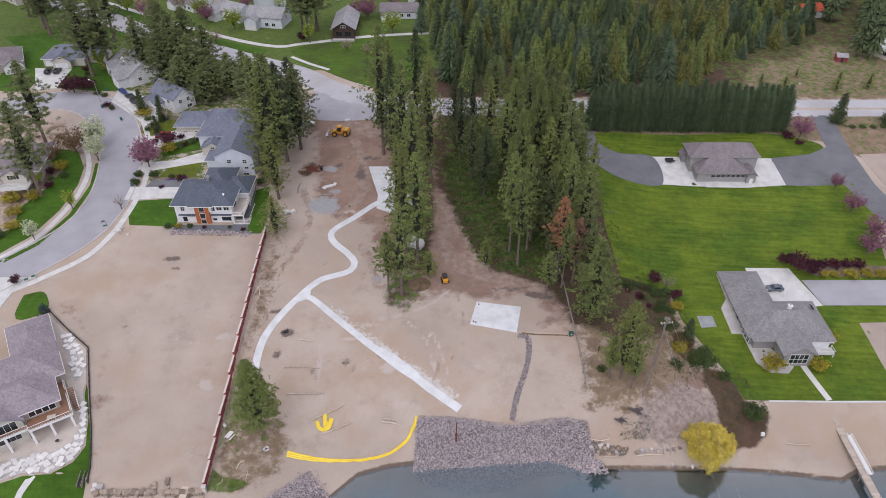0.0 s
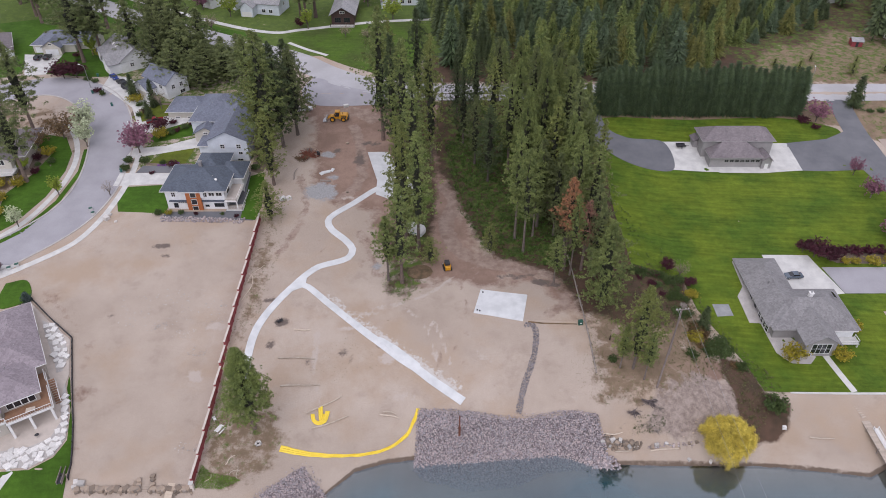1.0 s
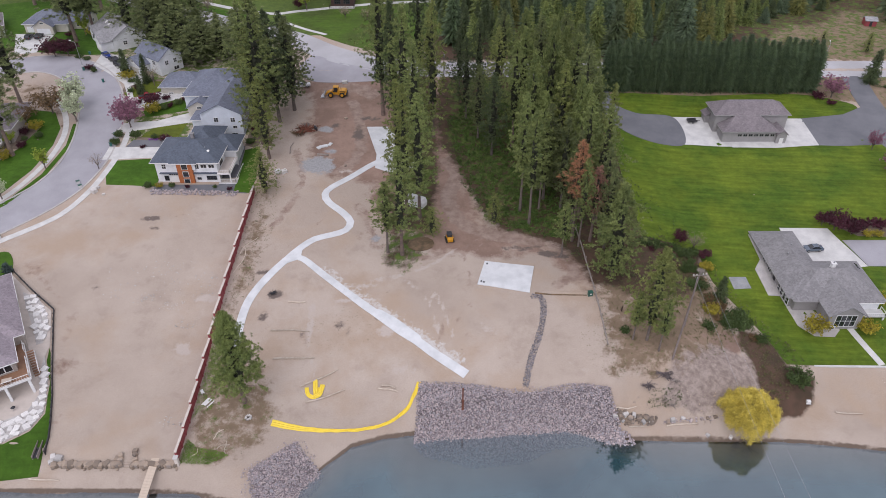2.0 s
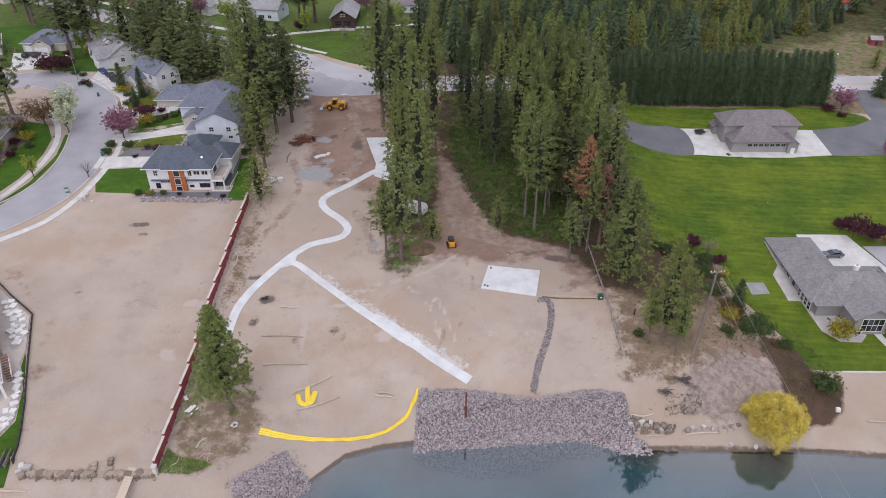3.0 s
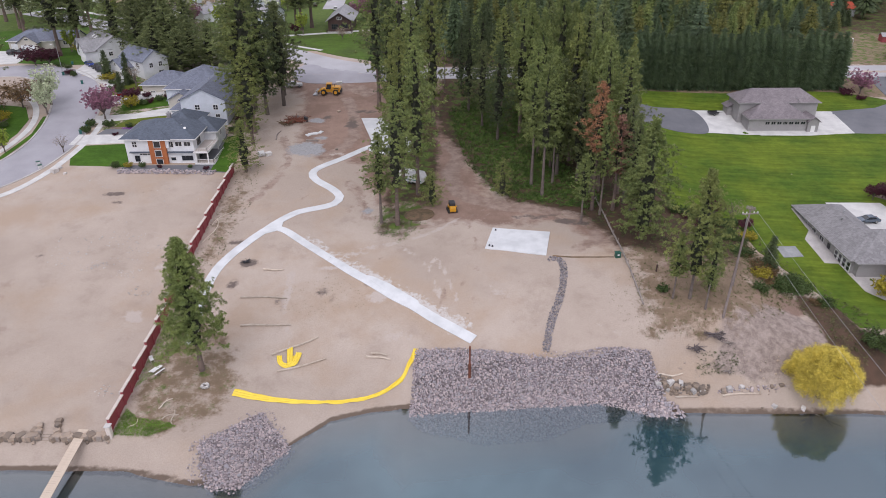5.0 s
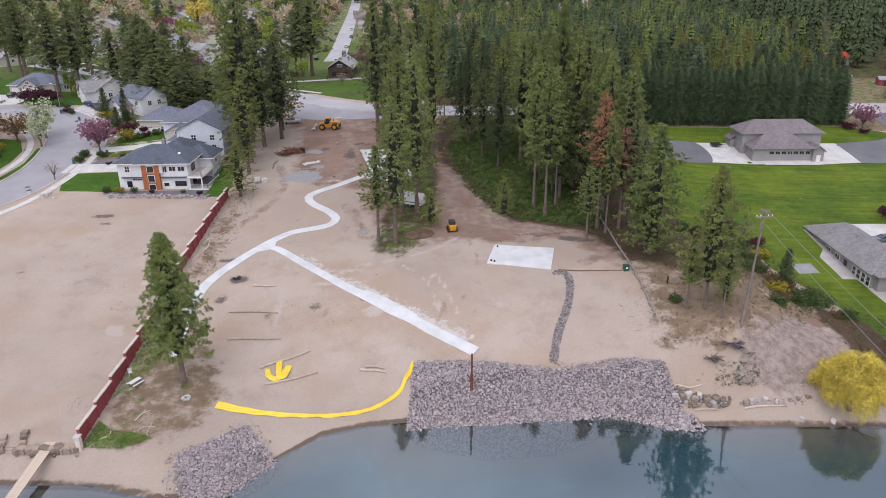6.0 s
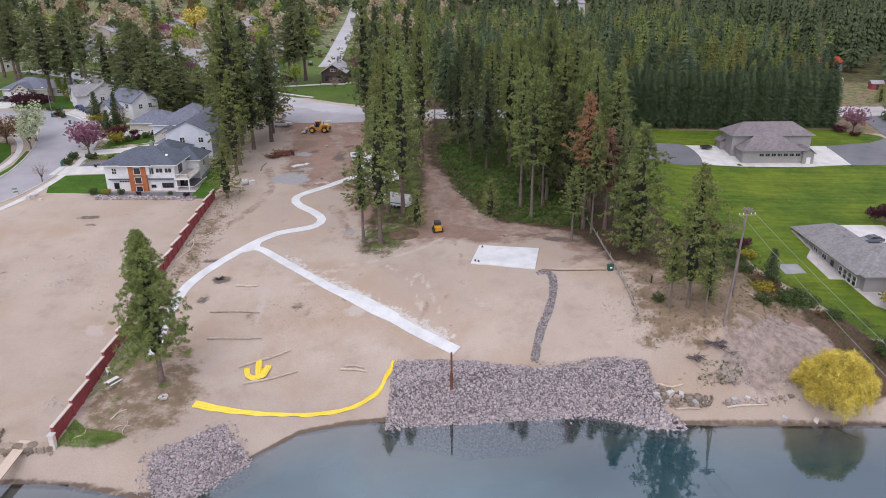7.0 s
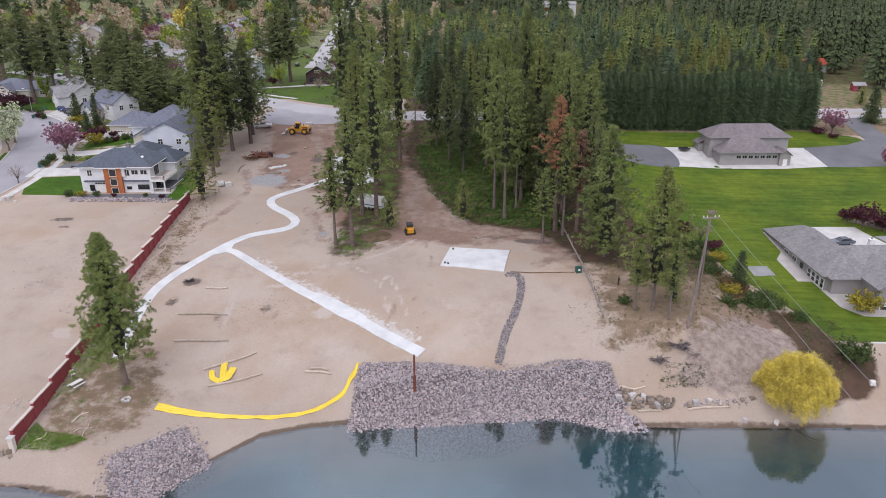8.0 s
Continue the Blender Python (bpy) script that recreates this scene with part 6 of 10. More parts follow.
def vent(house, x, y, z):
    return part("roof_vent", Geo().tube([(x, y, z), (x, y, z + 0.45)], [0.12, 0.12], 8), "steel", house)


# the slate-roofed modern house beside the bare lot
Z = 13.5
hm = thing("house", -69, 176, Z, 0, "white two-storey modern house with slate roof and cedar panel", "house")
block(hm, -9.4, -7.2, 7.2, 5.6, -0.6, 6.5, "side_white", "roof_slate", 3.0, "hip", 0.9)
block(hm, -4.4, -7.7, 1.4, -1.0, 4.2, 6.48, "side_white", "roof_slate", 1.5, "hip", 0.8)
block(hm, 3.0, 1.0, 10.2, 9.0, -0.6, 5.6, "side_white", "roof_slate", 2.6, "hip", 0.8)
block(hm, -3.6, 2.0, 4.6, 12.6, -0.6, 6.45, "side_white", "roof_slate", 2.7, "hip", 0.8)
part("cedar_panel", Geo().box(-3.5, -7.86, -0.3, -2.35, -7.19, 6.2).box(-0.55, -7.86, -0.3, 0.6, -7.19, 6.2).box(-2.35, -7.84, 1.6, -0.55, -7.19, 1.9).box(-2.35, -7.84, 3.9, -0.55, -7.19, 4.2), "orange_wood", hm, "orange-brown cedar cladding")
for z in (0.65, 2.85, 5.1):
    window(hm, -1.45, -7.72, z, 0, 1.5, 1.5, 0)
part("canopy", Geo().box(-8.5, -7.9, 3.0, -3.6, -7.2, 3.2).box(0.7, -7.9, 3.0, 7.3, -7.2, 3.2), "roof_slate", hm)
window(hm, -7.1, -7.22, 5.0, 0, 1.0, 1.3, 1, 1)
window(hm, -7.0, -7.22, 1.4, 0, 1.0, 1.3, 1, 1, "dark_paint")
panel_door(hm, -5.0, -7.2, -0.2, 0, 2.4, 2.3, "white_paint", "garage_door", 4, 4)
window(hm, -5.0, -7.22, 2.5, 0, 2.4, 0.35, 3)
window(hm, 1.7, -7.22, 5.0, 0, 1.1, 1.4, 1)
window(hm, 3.6, -7.22, 5.1, 0, 1.5, 1.0, 1)
window(hm, 5.7, -7.22, 5.1, 0, 1.5, 1.0, 1)
window(hm, 1.8, -7.22, 1.3, 0, 1.2, 0.8, 0)
window(hm, 5.2, -7.22, 1.5, 0, 2.5, 1.0, 2, 1, "dark_paint")
window(hm, 7.22, -3.5, 4.9, 90, 2.2, 2.1, 1, 0, "dark_paint")
window(hm, 7.22, -3.5, 1.5, 90, 2.2, 2.1, 1, 0, "dark_paint")
window(hm, 10.22, 4.6, 4.2, 90, 1.2, 1.2, 1)
for z, ext in ((3.3, 10.6), (0.35, 11.8)):
    dk = part("deck", Geo().box(7.2, -8.0, z - 0.25, ext, 1.0, z), "cream_concrete", hm, "pale cream deck floor")
    part("deck_edge", Geo().box(7.1, -8.1, z - 0.32, ext + 0.1, -8.0, z + 0.02).box(ext, -8.0, z - 0.32, ext + 0.1, 1.1, z + 0.02), "white_paint", dk)
    railing(hm, [(7.3, -7.9), (ext - 0.1, -7.9), (ext - 0.1, 0.9)], z)
for x, y in ((7.5, -7.7), (10.4, -7.7), (10.4, 0.7)):
    part("deck_post", Geo().box(x - 0.14, y - 0.14, -0.9, x + 0.14, y + 0.14, 3.1), "white_paint", hm)
vent(hm, 3.5, -3, 8.2)
part("dish", Geo().tube([(4.6, -4.2, 7.7), (4.6, -4.3, 8.1), (4.55, -4.45, 8.2)], [0.04, 0.45, 0.02], 12), "white_paint", hm)
chimney(hm, -1.5, 3.0, 7.5, 9.6)

# its taller pale neighbour with several gables
hg = thing("house", -66, 202, 15.6, 0, "large pale blue-grey house with blue-grey gabled roofs", "house")
block(hg, -6.0, -10.2, 6.0, 9.0, -0.8, 7.3, "side_pale_blue", "roof_blue", 3.0, "y", 0.6)
block(hg, -15.0, 4.0, 2.0, 23.0, -0.4, 6.4, "side_pale_blue", "roof_blue", 4.4, "hip", 0.6)
block(hg, -25.5, 13.0, -12.0, 23.5, 0.2, 5.2, "side_cream", "roof_blue", 3.0, "hip", 0.6)
block(hg, -13.0, -0.5, -6.0, 8.0, -0.4, 4.6, "side_cream", "roof_blue", 2.0, "y", 0.5)
block(hg, -10.2, -6.5, -6.0, -0.5, -0.4, 3.4, "side_pale_blue", "roof_blue", 1.2, "hip", 0.5)
for x, z in ((-1.6, 5.2), (3.3, 5.2)):
    window(hg, x, -10.22, z, 0, 1.2, 1.25, 1, 1)
window(hg, 3.6, -10.22, 2.9, 0, 1.1, 0.75, 1)
window(hg, -1.6, -10.22, 0.9, 0, 1.2, 0.8, 1)
window(hg, 3.2, -10.22, 0.6, 0, 1.6, 0.7, 1)
window(hg, -22.5, 12.98, 2.6, 0, 1.4, 1.4, 1, 1)
window(hg, -18.5, 12.98, 2.6, 0, 1.4, 1.4, 1, 1)
panel_door(hg, -9.5, -0.52, -0.2, 0, 4.6, 2.3, "white_paint", "garage_door", 4, 6)
window(hg, -9.5, -0.52, 4.4, 0, 1.2, 0.6, 1)
window(hg, 6.02, -6, 5.2, 90, 1.2, 1.2, 1, 1)
window(hg, 6.02, 0, 5.2, 90, 1.6, 1.2, 1, 1)
dk = part("deck", Geo().box(6.0, -5.0, 2.7, 9.2, 6.0, 2.95), "deck_wood", hg)
railing(hg, [(6.1, -4.9), (9.1, -4.9), (9.1, 5.9)], 2.95)
for y in (-4.7, 0.5, 5.7):
    part("deck_post", Geo().box(8.9, y - 0.12, -0.6, 9.15, y + 0.12, 2.7), "white_paint", hg)
vent(hg, -1.5, 2.0, 9.6), vent(hg, -9.0, 10.0, 9.6), vent(hg, -18.0, 17.0, 7.6)

# white gabled house further along
hw = thing("house", -97.2, 233.5, 19.6, -38, "white two-storey gabled house with grey roof", "house")
block(hw, -6.5, -4.3, 6.5, 4.3, -0.6, 5.6, "side_white", "roof_blue", 2.8, "x", 0.5)
block(hw, -7.5, -8.0, 0.5, -2.0, -0.6, 3.4, "side_white", "roof_blue", 2.2, "y", 0.5)
window(hw, 6.52, -1.6, 3.9, 90, 1.1, 1.3, 1, 1), window(hw, 6.52, 1.6, 1.3, 90, 1.8, 1.1, 1)
window(hw, 3.4, -4.32, 4.0, 0, 1.4, 1.2, 1, 1), window(hw, 6.52, 1.6, 3.9, 90, 1.1, 1.3, 1, 1)
panel_door(hw, -3.5, -8.02, -0.3, 0, 4.8, 2.3, "side_cream", "garage_door", 4, 6)
window(hw, -3.5, -8.02, 4.1, 0, 1.0, 0.8, 1)

# white house with skylights and two gabled wings
hs = thing("house", -119.5, 257.5, 20.2, -51, "white house with pale grey roof and skylights", "house")
block(hs, -9.5, -5.5, 9.5, 6.0, -0.5, 4.6, "side_white", "roof_pale", 3.4, "x", 0.6)
block(hs, 2.0, -9.5, 9.0, -1.0, -0.5, 4.2, "side_white", "roof_pale", 2.8, "y", 0.5)
block(hs, -8.5, -8.0, -2.5, -1.0, -0.5, 3.6, "side_white", "roof_pale", 2.4, "y", 0.5)
panel_door(hs, 5.5, -9.52, -0.3, 0, 4.6, 2.3, "white_paint", "garage_door", 4, 6)
window(hs, 5.5, -9.52, 4.9, 0, 1.1, 1.0, 1, 1), window(hs, -5.5, -8.02, 2.0, 0, 1.8, 1.4, 1, 1), window(hs, 9.52, -1.5, 2.4, 90, 1.2, 1.2, 1, 1), window(hs, 9.52, 2.5, 5.2, 90, 1.1, 1.1, 1, 1), window(hs, -0.2, -5.52, 2.2, 0, 1.2, 1.4, 1, 1)
for x in (-4.0, -0.8):
    sk = part("skylight", Geo().box(-0.5, -0.6, 0, 0.5, 0.6, 0.12), "white_paint", hs)
    sk.matrix_basis = pose(x, -2.6, 6.55, 30.6, 0, 0)

# blue-roofed garage house at the end of the street
hb = thing("house", -151, 272, 20.6, 2, "cream single-storey house with blue-grey roof and double garage", "house")
block(hb, -8.0, -6.0, 8.0, 6.5, -0.3, 3.0, "side_cream", "roof_blue", 3.4, "hip", 0.6)
block(hb, -3.5, -8.5, 3.5, -3.0, -0.3, 3.0, "side_cream", "roof_blue", 2.4, "y", 0.5)
block(hb, 7.0, -3.0, 15.0, 5.0, -0.3, 3.0, "side_cream", "roof_blue", 2.4, "x", 0.5)
panel_door(hb, 0, -8.52, -0.2, 0, 4.8, 2.2, "side_white", "garage_door", 4, 6), panel_door(hb, -5.8, -6.02, -0.2, 0, 2.8, 2.2, "side_white", "garage_door", 4, 4)
window(hb, 0, -8.52, 4.0, 0, 1.2, 0.6, 1), window(hb, 11, -3.02, 1.6, 0, 1.6, 1.2, 1, 1), window(hb, 15.02, 1.0, 2.0, 90, 1.2, 1.2, 1)

hk = thing("house", -176, 266, 20.4, 28, "tan house with taupe hipped roof", "house")
block(hk, -8.0, -7.0, 8.0, 8.0, -0.5, 3.6, "side_tan", "roof_taupe", 3.8, "hip", 0.6)
block(hk, 1.0, -10.0, 8.0, -6.0, -0.5, 3.4, "side_white", "roof_taupe", 2.0, "y", 0.5)
panel_door(hk, 4.5, -10.02, -0.2, 0, 4.6, 2.2, "white_paint", "garage_door", 4, 6)
window(hk, -4, -7.02, 1.8, 0, 1.6, 1.3, 1, 1), window(hk, 8.02, 0, 1.9, 90, 1.4, 1.2, 1, 1), window(hk, 4.5, -10.02, 4.0, 0, 1.2, 0.7, 1)

# taupe-roofed house inside the bend
ht = thing("house", -138, 191, 15.6, 8, "taupe-roofed house with a dormer over a grey balcony", "house")
block(ht, -10.0, -5.0, 11.0, 12.0, -0.8, 4.6, "side_tan", "roof_taupe", 4.2, "hip", 0.7)
block(ht, 1.2, -8.0, 8.2, 0.0, -0.8, 5.0, "side_cream", "roof_taupe", 2.0, "y", 0.5)
window(ht, 4.7, -8.02, 4.3, 0, 3.4, 1.5, 3)
part("balcony", Geo().box(0.6, -12.0, 1.9, 9.4, -8.0, 2.15), "concrete", ht, "grey balcony floor")
railing(ht, [(0.7, -8.2), (0.7, -11.9), (9.3, -11.9), (9.3, -8.2)], 2.15)
for x in (0.8, 5.0, 9.2):
    part("balcony_post", Geo().box(x - 0.13, -11.95, -1.4, x + 0.13, -11.7, 1.9), "white_paint", ht)
window(ht, 4.7, -8.02, 1.0, 0, 2.6, 1.6, 1), window(ht, -5, -5.02, 2.2, 0, 2.0, 1.4, 1, 1)

# the lakeside house with the boarded deck, turned to the lake
LH = -57.5
hl = thing("house", -98.3, 127.6, 7.6, LH, "large taupe-roofed lakeside house with white trim and deck", "house")
block(hl, -3.4, -9.6, 10.5, -0.9, -1.0, 4.7, "side_tan", "roof_plum", 2.6, "hip", 0.7)
block(hl, 8.0, -24.0, 19.0, -0.92, -3.0, 4.7, "side_tan", "roof_plum", 3.4, "hip", 0.7)
block(hl, 16.0, -24.2, 27.0, -3.1, -3.4, 4.7, "side_tan", "roof_plum", 3.2, "hip", 0.7)
block(hl, 24.0, -18.0, 28.4, -10.8, -3.4, 4.5, "side_cream", "roof_plum", 2.2, "x", 0.6)
for y in (-4.5, -5.9, -7.3, -8.7):
    window(hl, 27.02, y, 3.4, 90, 1.2, 1.7, 0, 0)
window(hl, 28.42, -14.4, 3.3, 90, 4.8, 2.4, 3, 0)
window(hl, 28.42, -14.4, 0.0, 90, 4.4, 2.0, 3, 0)
window(hl, 27.02, -7.0, 0.0, 90, 3.6, 2.0, 2, 0)
window(hl, 23.5, -3.08, 2.9, 180, 1.4, 1.6, 0), window(hl, 12.5, -0.9, 2.6, 180, 1.4, 1.2, 1), window(hl, 16.0, -0.9, 2.6, 180, 1.4, 1.2, 1)
panel_door(hl, 3.0, -9.62, -0.2, 0, 5.0, 2.4, "white_paint", "garage_door", 4, 6)
dk = part("deck", Geo().box(27.0, -10.2, 1.75, 30.4, -1.3, 2.0).box(28.4, -24.0, 1.75, 29.6, -10.2, 2.0), "deck_wood", hl, "red-brown boarded deck")
part("deck_side", Geo().box(19.0, -3.1, 1.75, 27.0, -1.3, 2.0), "deck_wood", dk)
part("deck_edge", Geo().box(30.4, -10.3, 1.6, 30.6, -1.2, 2.05).box(19.0, -1.3, 1.6, 30.4, -1.15, 2.05).box(29.6, -24.0, 1.6, 29.78, -10.3, 2.05), "white_paint", dk)
railing(hl, [(19.1, -1.4), (22.0, -1.4)], 2.0)
railing(hl, [(24.6, -1.4), (30.3, -1.4), (30.3, -10.2)], 2.0)
railing(hl, [(29.5, -10.3), (29.5, -23.8)], 2.0)
for x, y in ((30.2, -1.8), (30.2, -6.0), (30.2, -10.0), (29.4, -15.0), (29.4, -20.0)):
    part("deck_post", Geo().box(x - 0.24, y - 0.24, -4.4, x + 0.24, y + 0.24, 1.75), "white_paint", hl)
st = Geo()
for k in range(14):
    st.box(22.0 + k * 0.42, -1.1, 1.8 - k * 0.32, 22.46 + k * 0.42, 0.2, 1.88 - k * 0.32)
part("stair", st, "deck_wood", hl, "brown deck stair")
railing(hl, [(21.8, 0.2), (28.0, 0.2)], 0.4)
part("roof_well", Geo().box(9.6, -10.6, 4.85, 11.2, -8.6, 5.6), "dark_paint", hl)
vent(hl, 5.0, -5.6, 7.0), vent(hl, 13.0, -5.0, 7.0), vent(hl, 15.5, -4.0, 6.4), vent(hl, 21.0, -9.0, 7.2), vent(hl, 19.5, -7.5, 7.2)

# the low stone-grey house on the lawn
hr = thing("house", 87, 131, 7.3, 0, "low grey lakeside house with broad grey hipped roofs", "house")
block(hr, -9.8, -5.5, -0.4, 18.6, -1.6, 2.7, "side_grey", "roof_grey", 2.7, "hip", 0.8)
block(hr, -9.0, -6.8, 10.0, 6.2, -2.0, 2.7, "side_grey", "roof_grey", 3.7, "hip", 0.8)
block(hr, -3.6, -12.2, 3.4, -3.0, -2.0, 3.4, "side_grey", "roof_grey", 2.2, "y", 0.8)
block(hr, 3.4, -7.4, 9.6, -3.0, -2.0, 2.5, "side_white", "roof_grey", 1.0, "hip", 0.5)
window(hr, 0.0, -12.22, 1.2, 0, 4.4, 3.0, 3, 1)
window(hr, -2.4, -12.22, -1.1, 0, 1.2, 1.2, 0)
for y in (-5.0, -3.4, -1.8, -0.2):
    window(hr, -9.82, y, 0.8, 270, 1.1, 1.8, 0, 1)
for y in (6.0, 9.5, 13.5):
    window(hr, -9.82, y, 0.9, 270, 1.6, 1.6, 1)
panel_door(hr, -9.82, 3.0, -0.6, 270, 1.0, 2.2, "dark_paint", "door")
part("balcony", Geo().box(3.6, -9.8, 0.0, 10.4, -7.3, 0.25), "concrete", hr, "white-edged balcony")
railing(hr, [(3.7, -9.7), (10.3, -9.7), (10.3, -7.4)], 0.25, 0.9)
for x in (4.0, 10.1):
    part("balcony_post", Geo().box(x - 0.15, -9.75, -2.6, x + 0.15, -9.45, 0), "white_paint", hr)
chimney(hr, 1.2, 0.6, 5.6, 7.2, "white_paint")
part("skylight", Geo().box(-0.4, -0.9, 0, 0.4, 0.9, 0.1), "glass", hr).matrix_basis = pose(8.2, 2.6, 4.75, 0, 29, 0)
vent(hr, -6.2, 7.0, 5.0), vent(hr, -4.0, 10.5, 5.0)

# the long grey garage
hd = thing("garage", 91, 199, 12.9, 0, "long grey garage with hipped grey roof and window band", "garage")
block(hd, -10.9, -2.6, 10.5, 5.4, -0.4, 7.0, "side_grey", "roof_taupe", 2.85, "hip", 0.6)
walls(hd, -9.6, -7.6, 6.1, -2.6, -0.4, 4.0, "side_grey")
fr = [(-10.1, -8.1, 4.1), (6.6, -8.1, 4.1), (1.7, -3.2, 7.1), (-5.2, -3.2, 7.1), (-10.1, -2.5, 4.1), (6.6, -2.5, 4.1)]
low_roof = part("roof", Geo().add(fr + [(x, y, z - 0.2) for x, y, z in fr], [(0, 1, 2, 3), (4, 0, 3), (1, 5, 2), (6, 9, 8, 7), (0, 6, 7, 1), (4, 10, 6, 0), (1, 7, 11, 5), (3, 2, 5, 4)]), "roof_taupe", hd)
part("gutter", Geo().box(-10.2, -8.2, 3.88, 6.7, -8.1, 4.06).box(-10.2, -8.1, 3.88, -10.1, -3.2, 4.06), "side_grey", low_roof)
block(hd, 6.12, -8.4, 9.0, -3.0, -0.4, 3.5, "side_grey", "roof_taupe", 1.1, "y", 0.35)
for k in range(7):
    window(hd, -4.6 + k * 1.6, -7.62, 2.75, 0, 1.1, 0.7, 2 if k == 3 else 1, 0, "side_grey")
panel_door(hd, 7.6, -8.42, 0.0, 0, 1.1, 2.2, "white_paint", "door")
for y in (-0.6,):
    panel_door(hd, -10.92, y, 0.0, 270, 3.0, 4.2, "side_grey", "garage_door", 5, 4)
panel_door(hd, -9.62, -5.2, 0.0, 270, 2.8, 2.6, "side_grey", "garage_door", 4, 4)
panel_door(hd, 10.52, 1.4, 0.0, 90, 4.6, 4.0, "side_grey", "garage_door", 5, 6)
lean = Geo().box(-12.2, 2.0, -0.4, -10.92, 5.4, 4.4)
part("lean_to", lean, "side_grey", hd)
part("lean_to_roof", Geo().add([(-12.7, 1.6, 4.4), (-10.92, 1.6, 5.3), (-10.92, 5.8, 5.3), (-12.7, 5.8, 4.4), (-12.7, 1.6, 4.25), (-10.92, 1.6, 5.15), (-10.92, 5.8, 5.15), (-12.7, 5.8, 4.25)], [(0, 1, 2, 3), (7, 6, 5, 4), (0, 4, 5, 1), (1, 5, 6, 2), (2, 6, 7, 3), (3, 7, 4, 0)]), "roof_taupe", hd)
vent(hd, 4.6, -2.0, 7.7)
vent(hd, 4.9, -2.8, 7.2)

# the dark log house over the road, and the streets beyond
ho = thing("house", -42.6, 300, None, 0, "dark brown log house with pale grey roof", "house")
block(ho, -4.6, -6.0, 4.6, 14.0, -0.3, 4.6, "log_wall", "roof_pale", 2.8, "y", 0.9)
window(ho, -2.0, -6.02, 2.0, 0, 2.4, 1.8, 2, 1, "dark_paint"), window(ho, 1.8, -6.02, 2.0, 0, 2.4, 1.8, 2, 1, "dark_paint"), window(ho, 0, -6.02, 5.2, 0, 1.8, 0.9, 2)
part("porch", Geo().box(-5, -9.0, -0.3, 5, -6.0, 0.15), "concrete", ho)
railing(ho, [(-4.9, -6.2), (-4.9, -8.9), (4.9, -8.9), (4.9, -6.2)], 0.15, 1.0, "log_wall")


def far_house(x, y, turn, w, d, h, wall, roof, label):
    o = thing("house", x, y, None, turn, label, "house", "far houses")
    block(o, -w / 2, -d / 2, w / 2, d / 2, -0.6, h, wall, roof, d * 0.26, "x", 0.5)
    block(o, -w / 2 + 0.6, -d / 2 - 4, -w / 2 + 6.2, 0, -0.6, h - 0.6, wall, roof, 2.0, "y", 0.4)
    panel_door(o, -w / 2 + 3.4, -d / 2 - 4.02, -0.2, 0, 4.4, 2.2, "white_paint", "garage_door", 3, 4)
    for k in range(2):
        window(o, 1.2 + k * 3.2, -d / 2 - 0.02, 1.6, 0, 1.5, 1.3, 1)
    window(o, w / 2 + 0.02, 0, h - 1.2, 90, 1.2, 1.2, 1)
    return o


fr = random.Random(8)
WALLS = ["side_white", "side_cream", "side_tan", "side_pale_blue"]
ROOFS = ["roof_pale", "roof_taupe", "roof_blue", "roof_pale"]
WORDS = {"side_white": "white", "side_cream": "cream", "side_tan": "tan", "side_pale_blue": "pale blue", "roof_pale": "pale grey", "roof_taupe": "taupe", "roof_blue": "blue-grey"}


def suburb(x, y, turn):
    a, b = fr.randrange(4), fr.randrange(4)
    far_house(x, y, turn, fr.uniform(14, 19), fr.uniform(9, 12), fr.uniform(3.2, 5.4), WALLS[a], ROOFS[b], "%s suburban house with %s roof beyond the road" % (WORDS[WALLS[a]], WORDS[ROOFS[b]]))


for x, y, turn in ((-140, 352, -38), (-118, 334, -38), (-96, 320, -30), (-78, 312, -12), (-126, 372, -30), (-100, 352, -25), (-84, 340, 90), (-20, 322, 0), (-12, 345, -90), (-84, 372, 90), (-30, 372, -90), (-86, 402, 90), (-34, 404, -90), (-92, 434, 90), (-38, 436, -90), (-96, 468, 90), (-44, 470, -90), (-100, 504, 90), (-50, 504, -90), (-106, 540, 90), (-56, 540, -90), (-164, 372, -38), (-186, 392, -38), (-150, 402, -30), (-176, 424, -30), (-130, 428, 80), (-135, 462, 80), (-168, 456, -80), (-205, 420, -35), (-215, 455, 90), (-140, 498, 85), (-180, 492, -85), (-235, 400, -40), (-145, 540, 85), (-190, 530, -85), (-225, 500, 90), (-260, 440, -40), (-270, 490, 80), (-150, 585, 85), (-200, 575, -85), (-110, 580, 90), (-62, 580, -90), (-250, 550, 80), (-300, 470, -40), (-206, 344, -38), (-228, 366, -38)):
    suburb(x, y, turn)

# ---- stones ----
PHI = (1 + 5 ** 0.5) / 2
ICO = np.array([(-1, PHI, 0), (1, PHI, 0), (-1, -PHI, 0), (1, -PHI, 0), (0, -1, PHI), (0, 1, PHI), (0, -1, -PHI), (0, 1, -PHI), (PHI, 0, -1), (PHI, 0, 1), (-PHI, 0, -1), (-PHI, 0, 1)]) / 1.9
ICO_F = np.array([int(c, 12) for c in "0b505101707a0ab1595b4ba2a76718394342326368389495"]).reshape(-1, 3)
ICO_F = np.concatenate([ICO_F, [(2, 4, 11), (6, 2, 10), (8, 6, 7), (9, 8, 1)]])


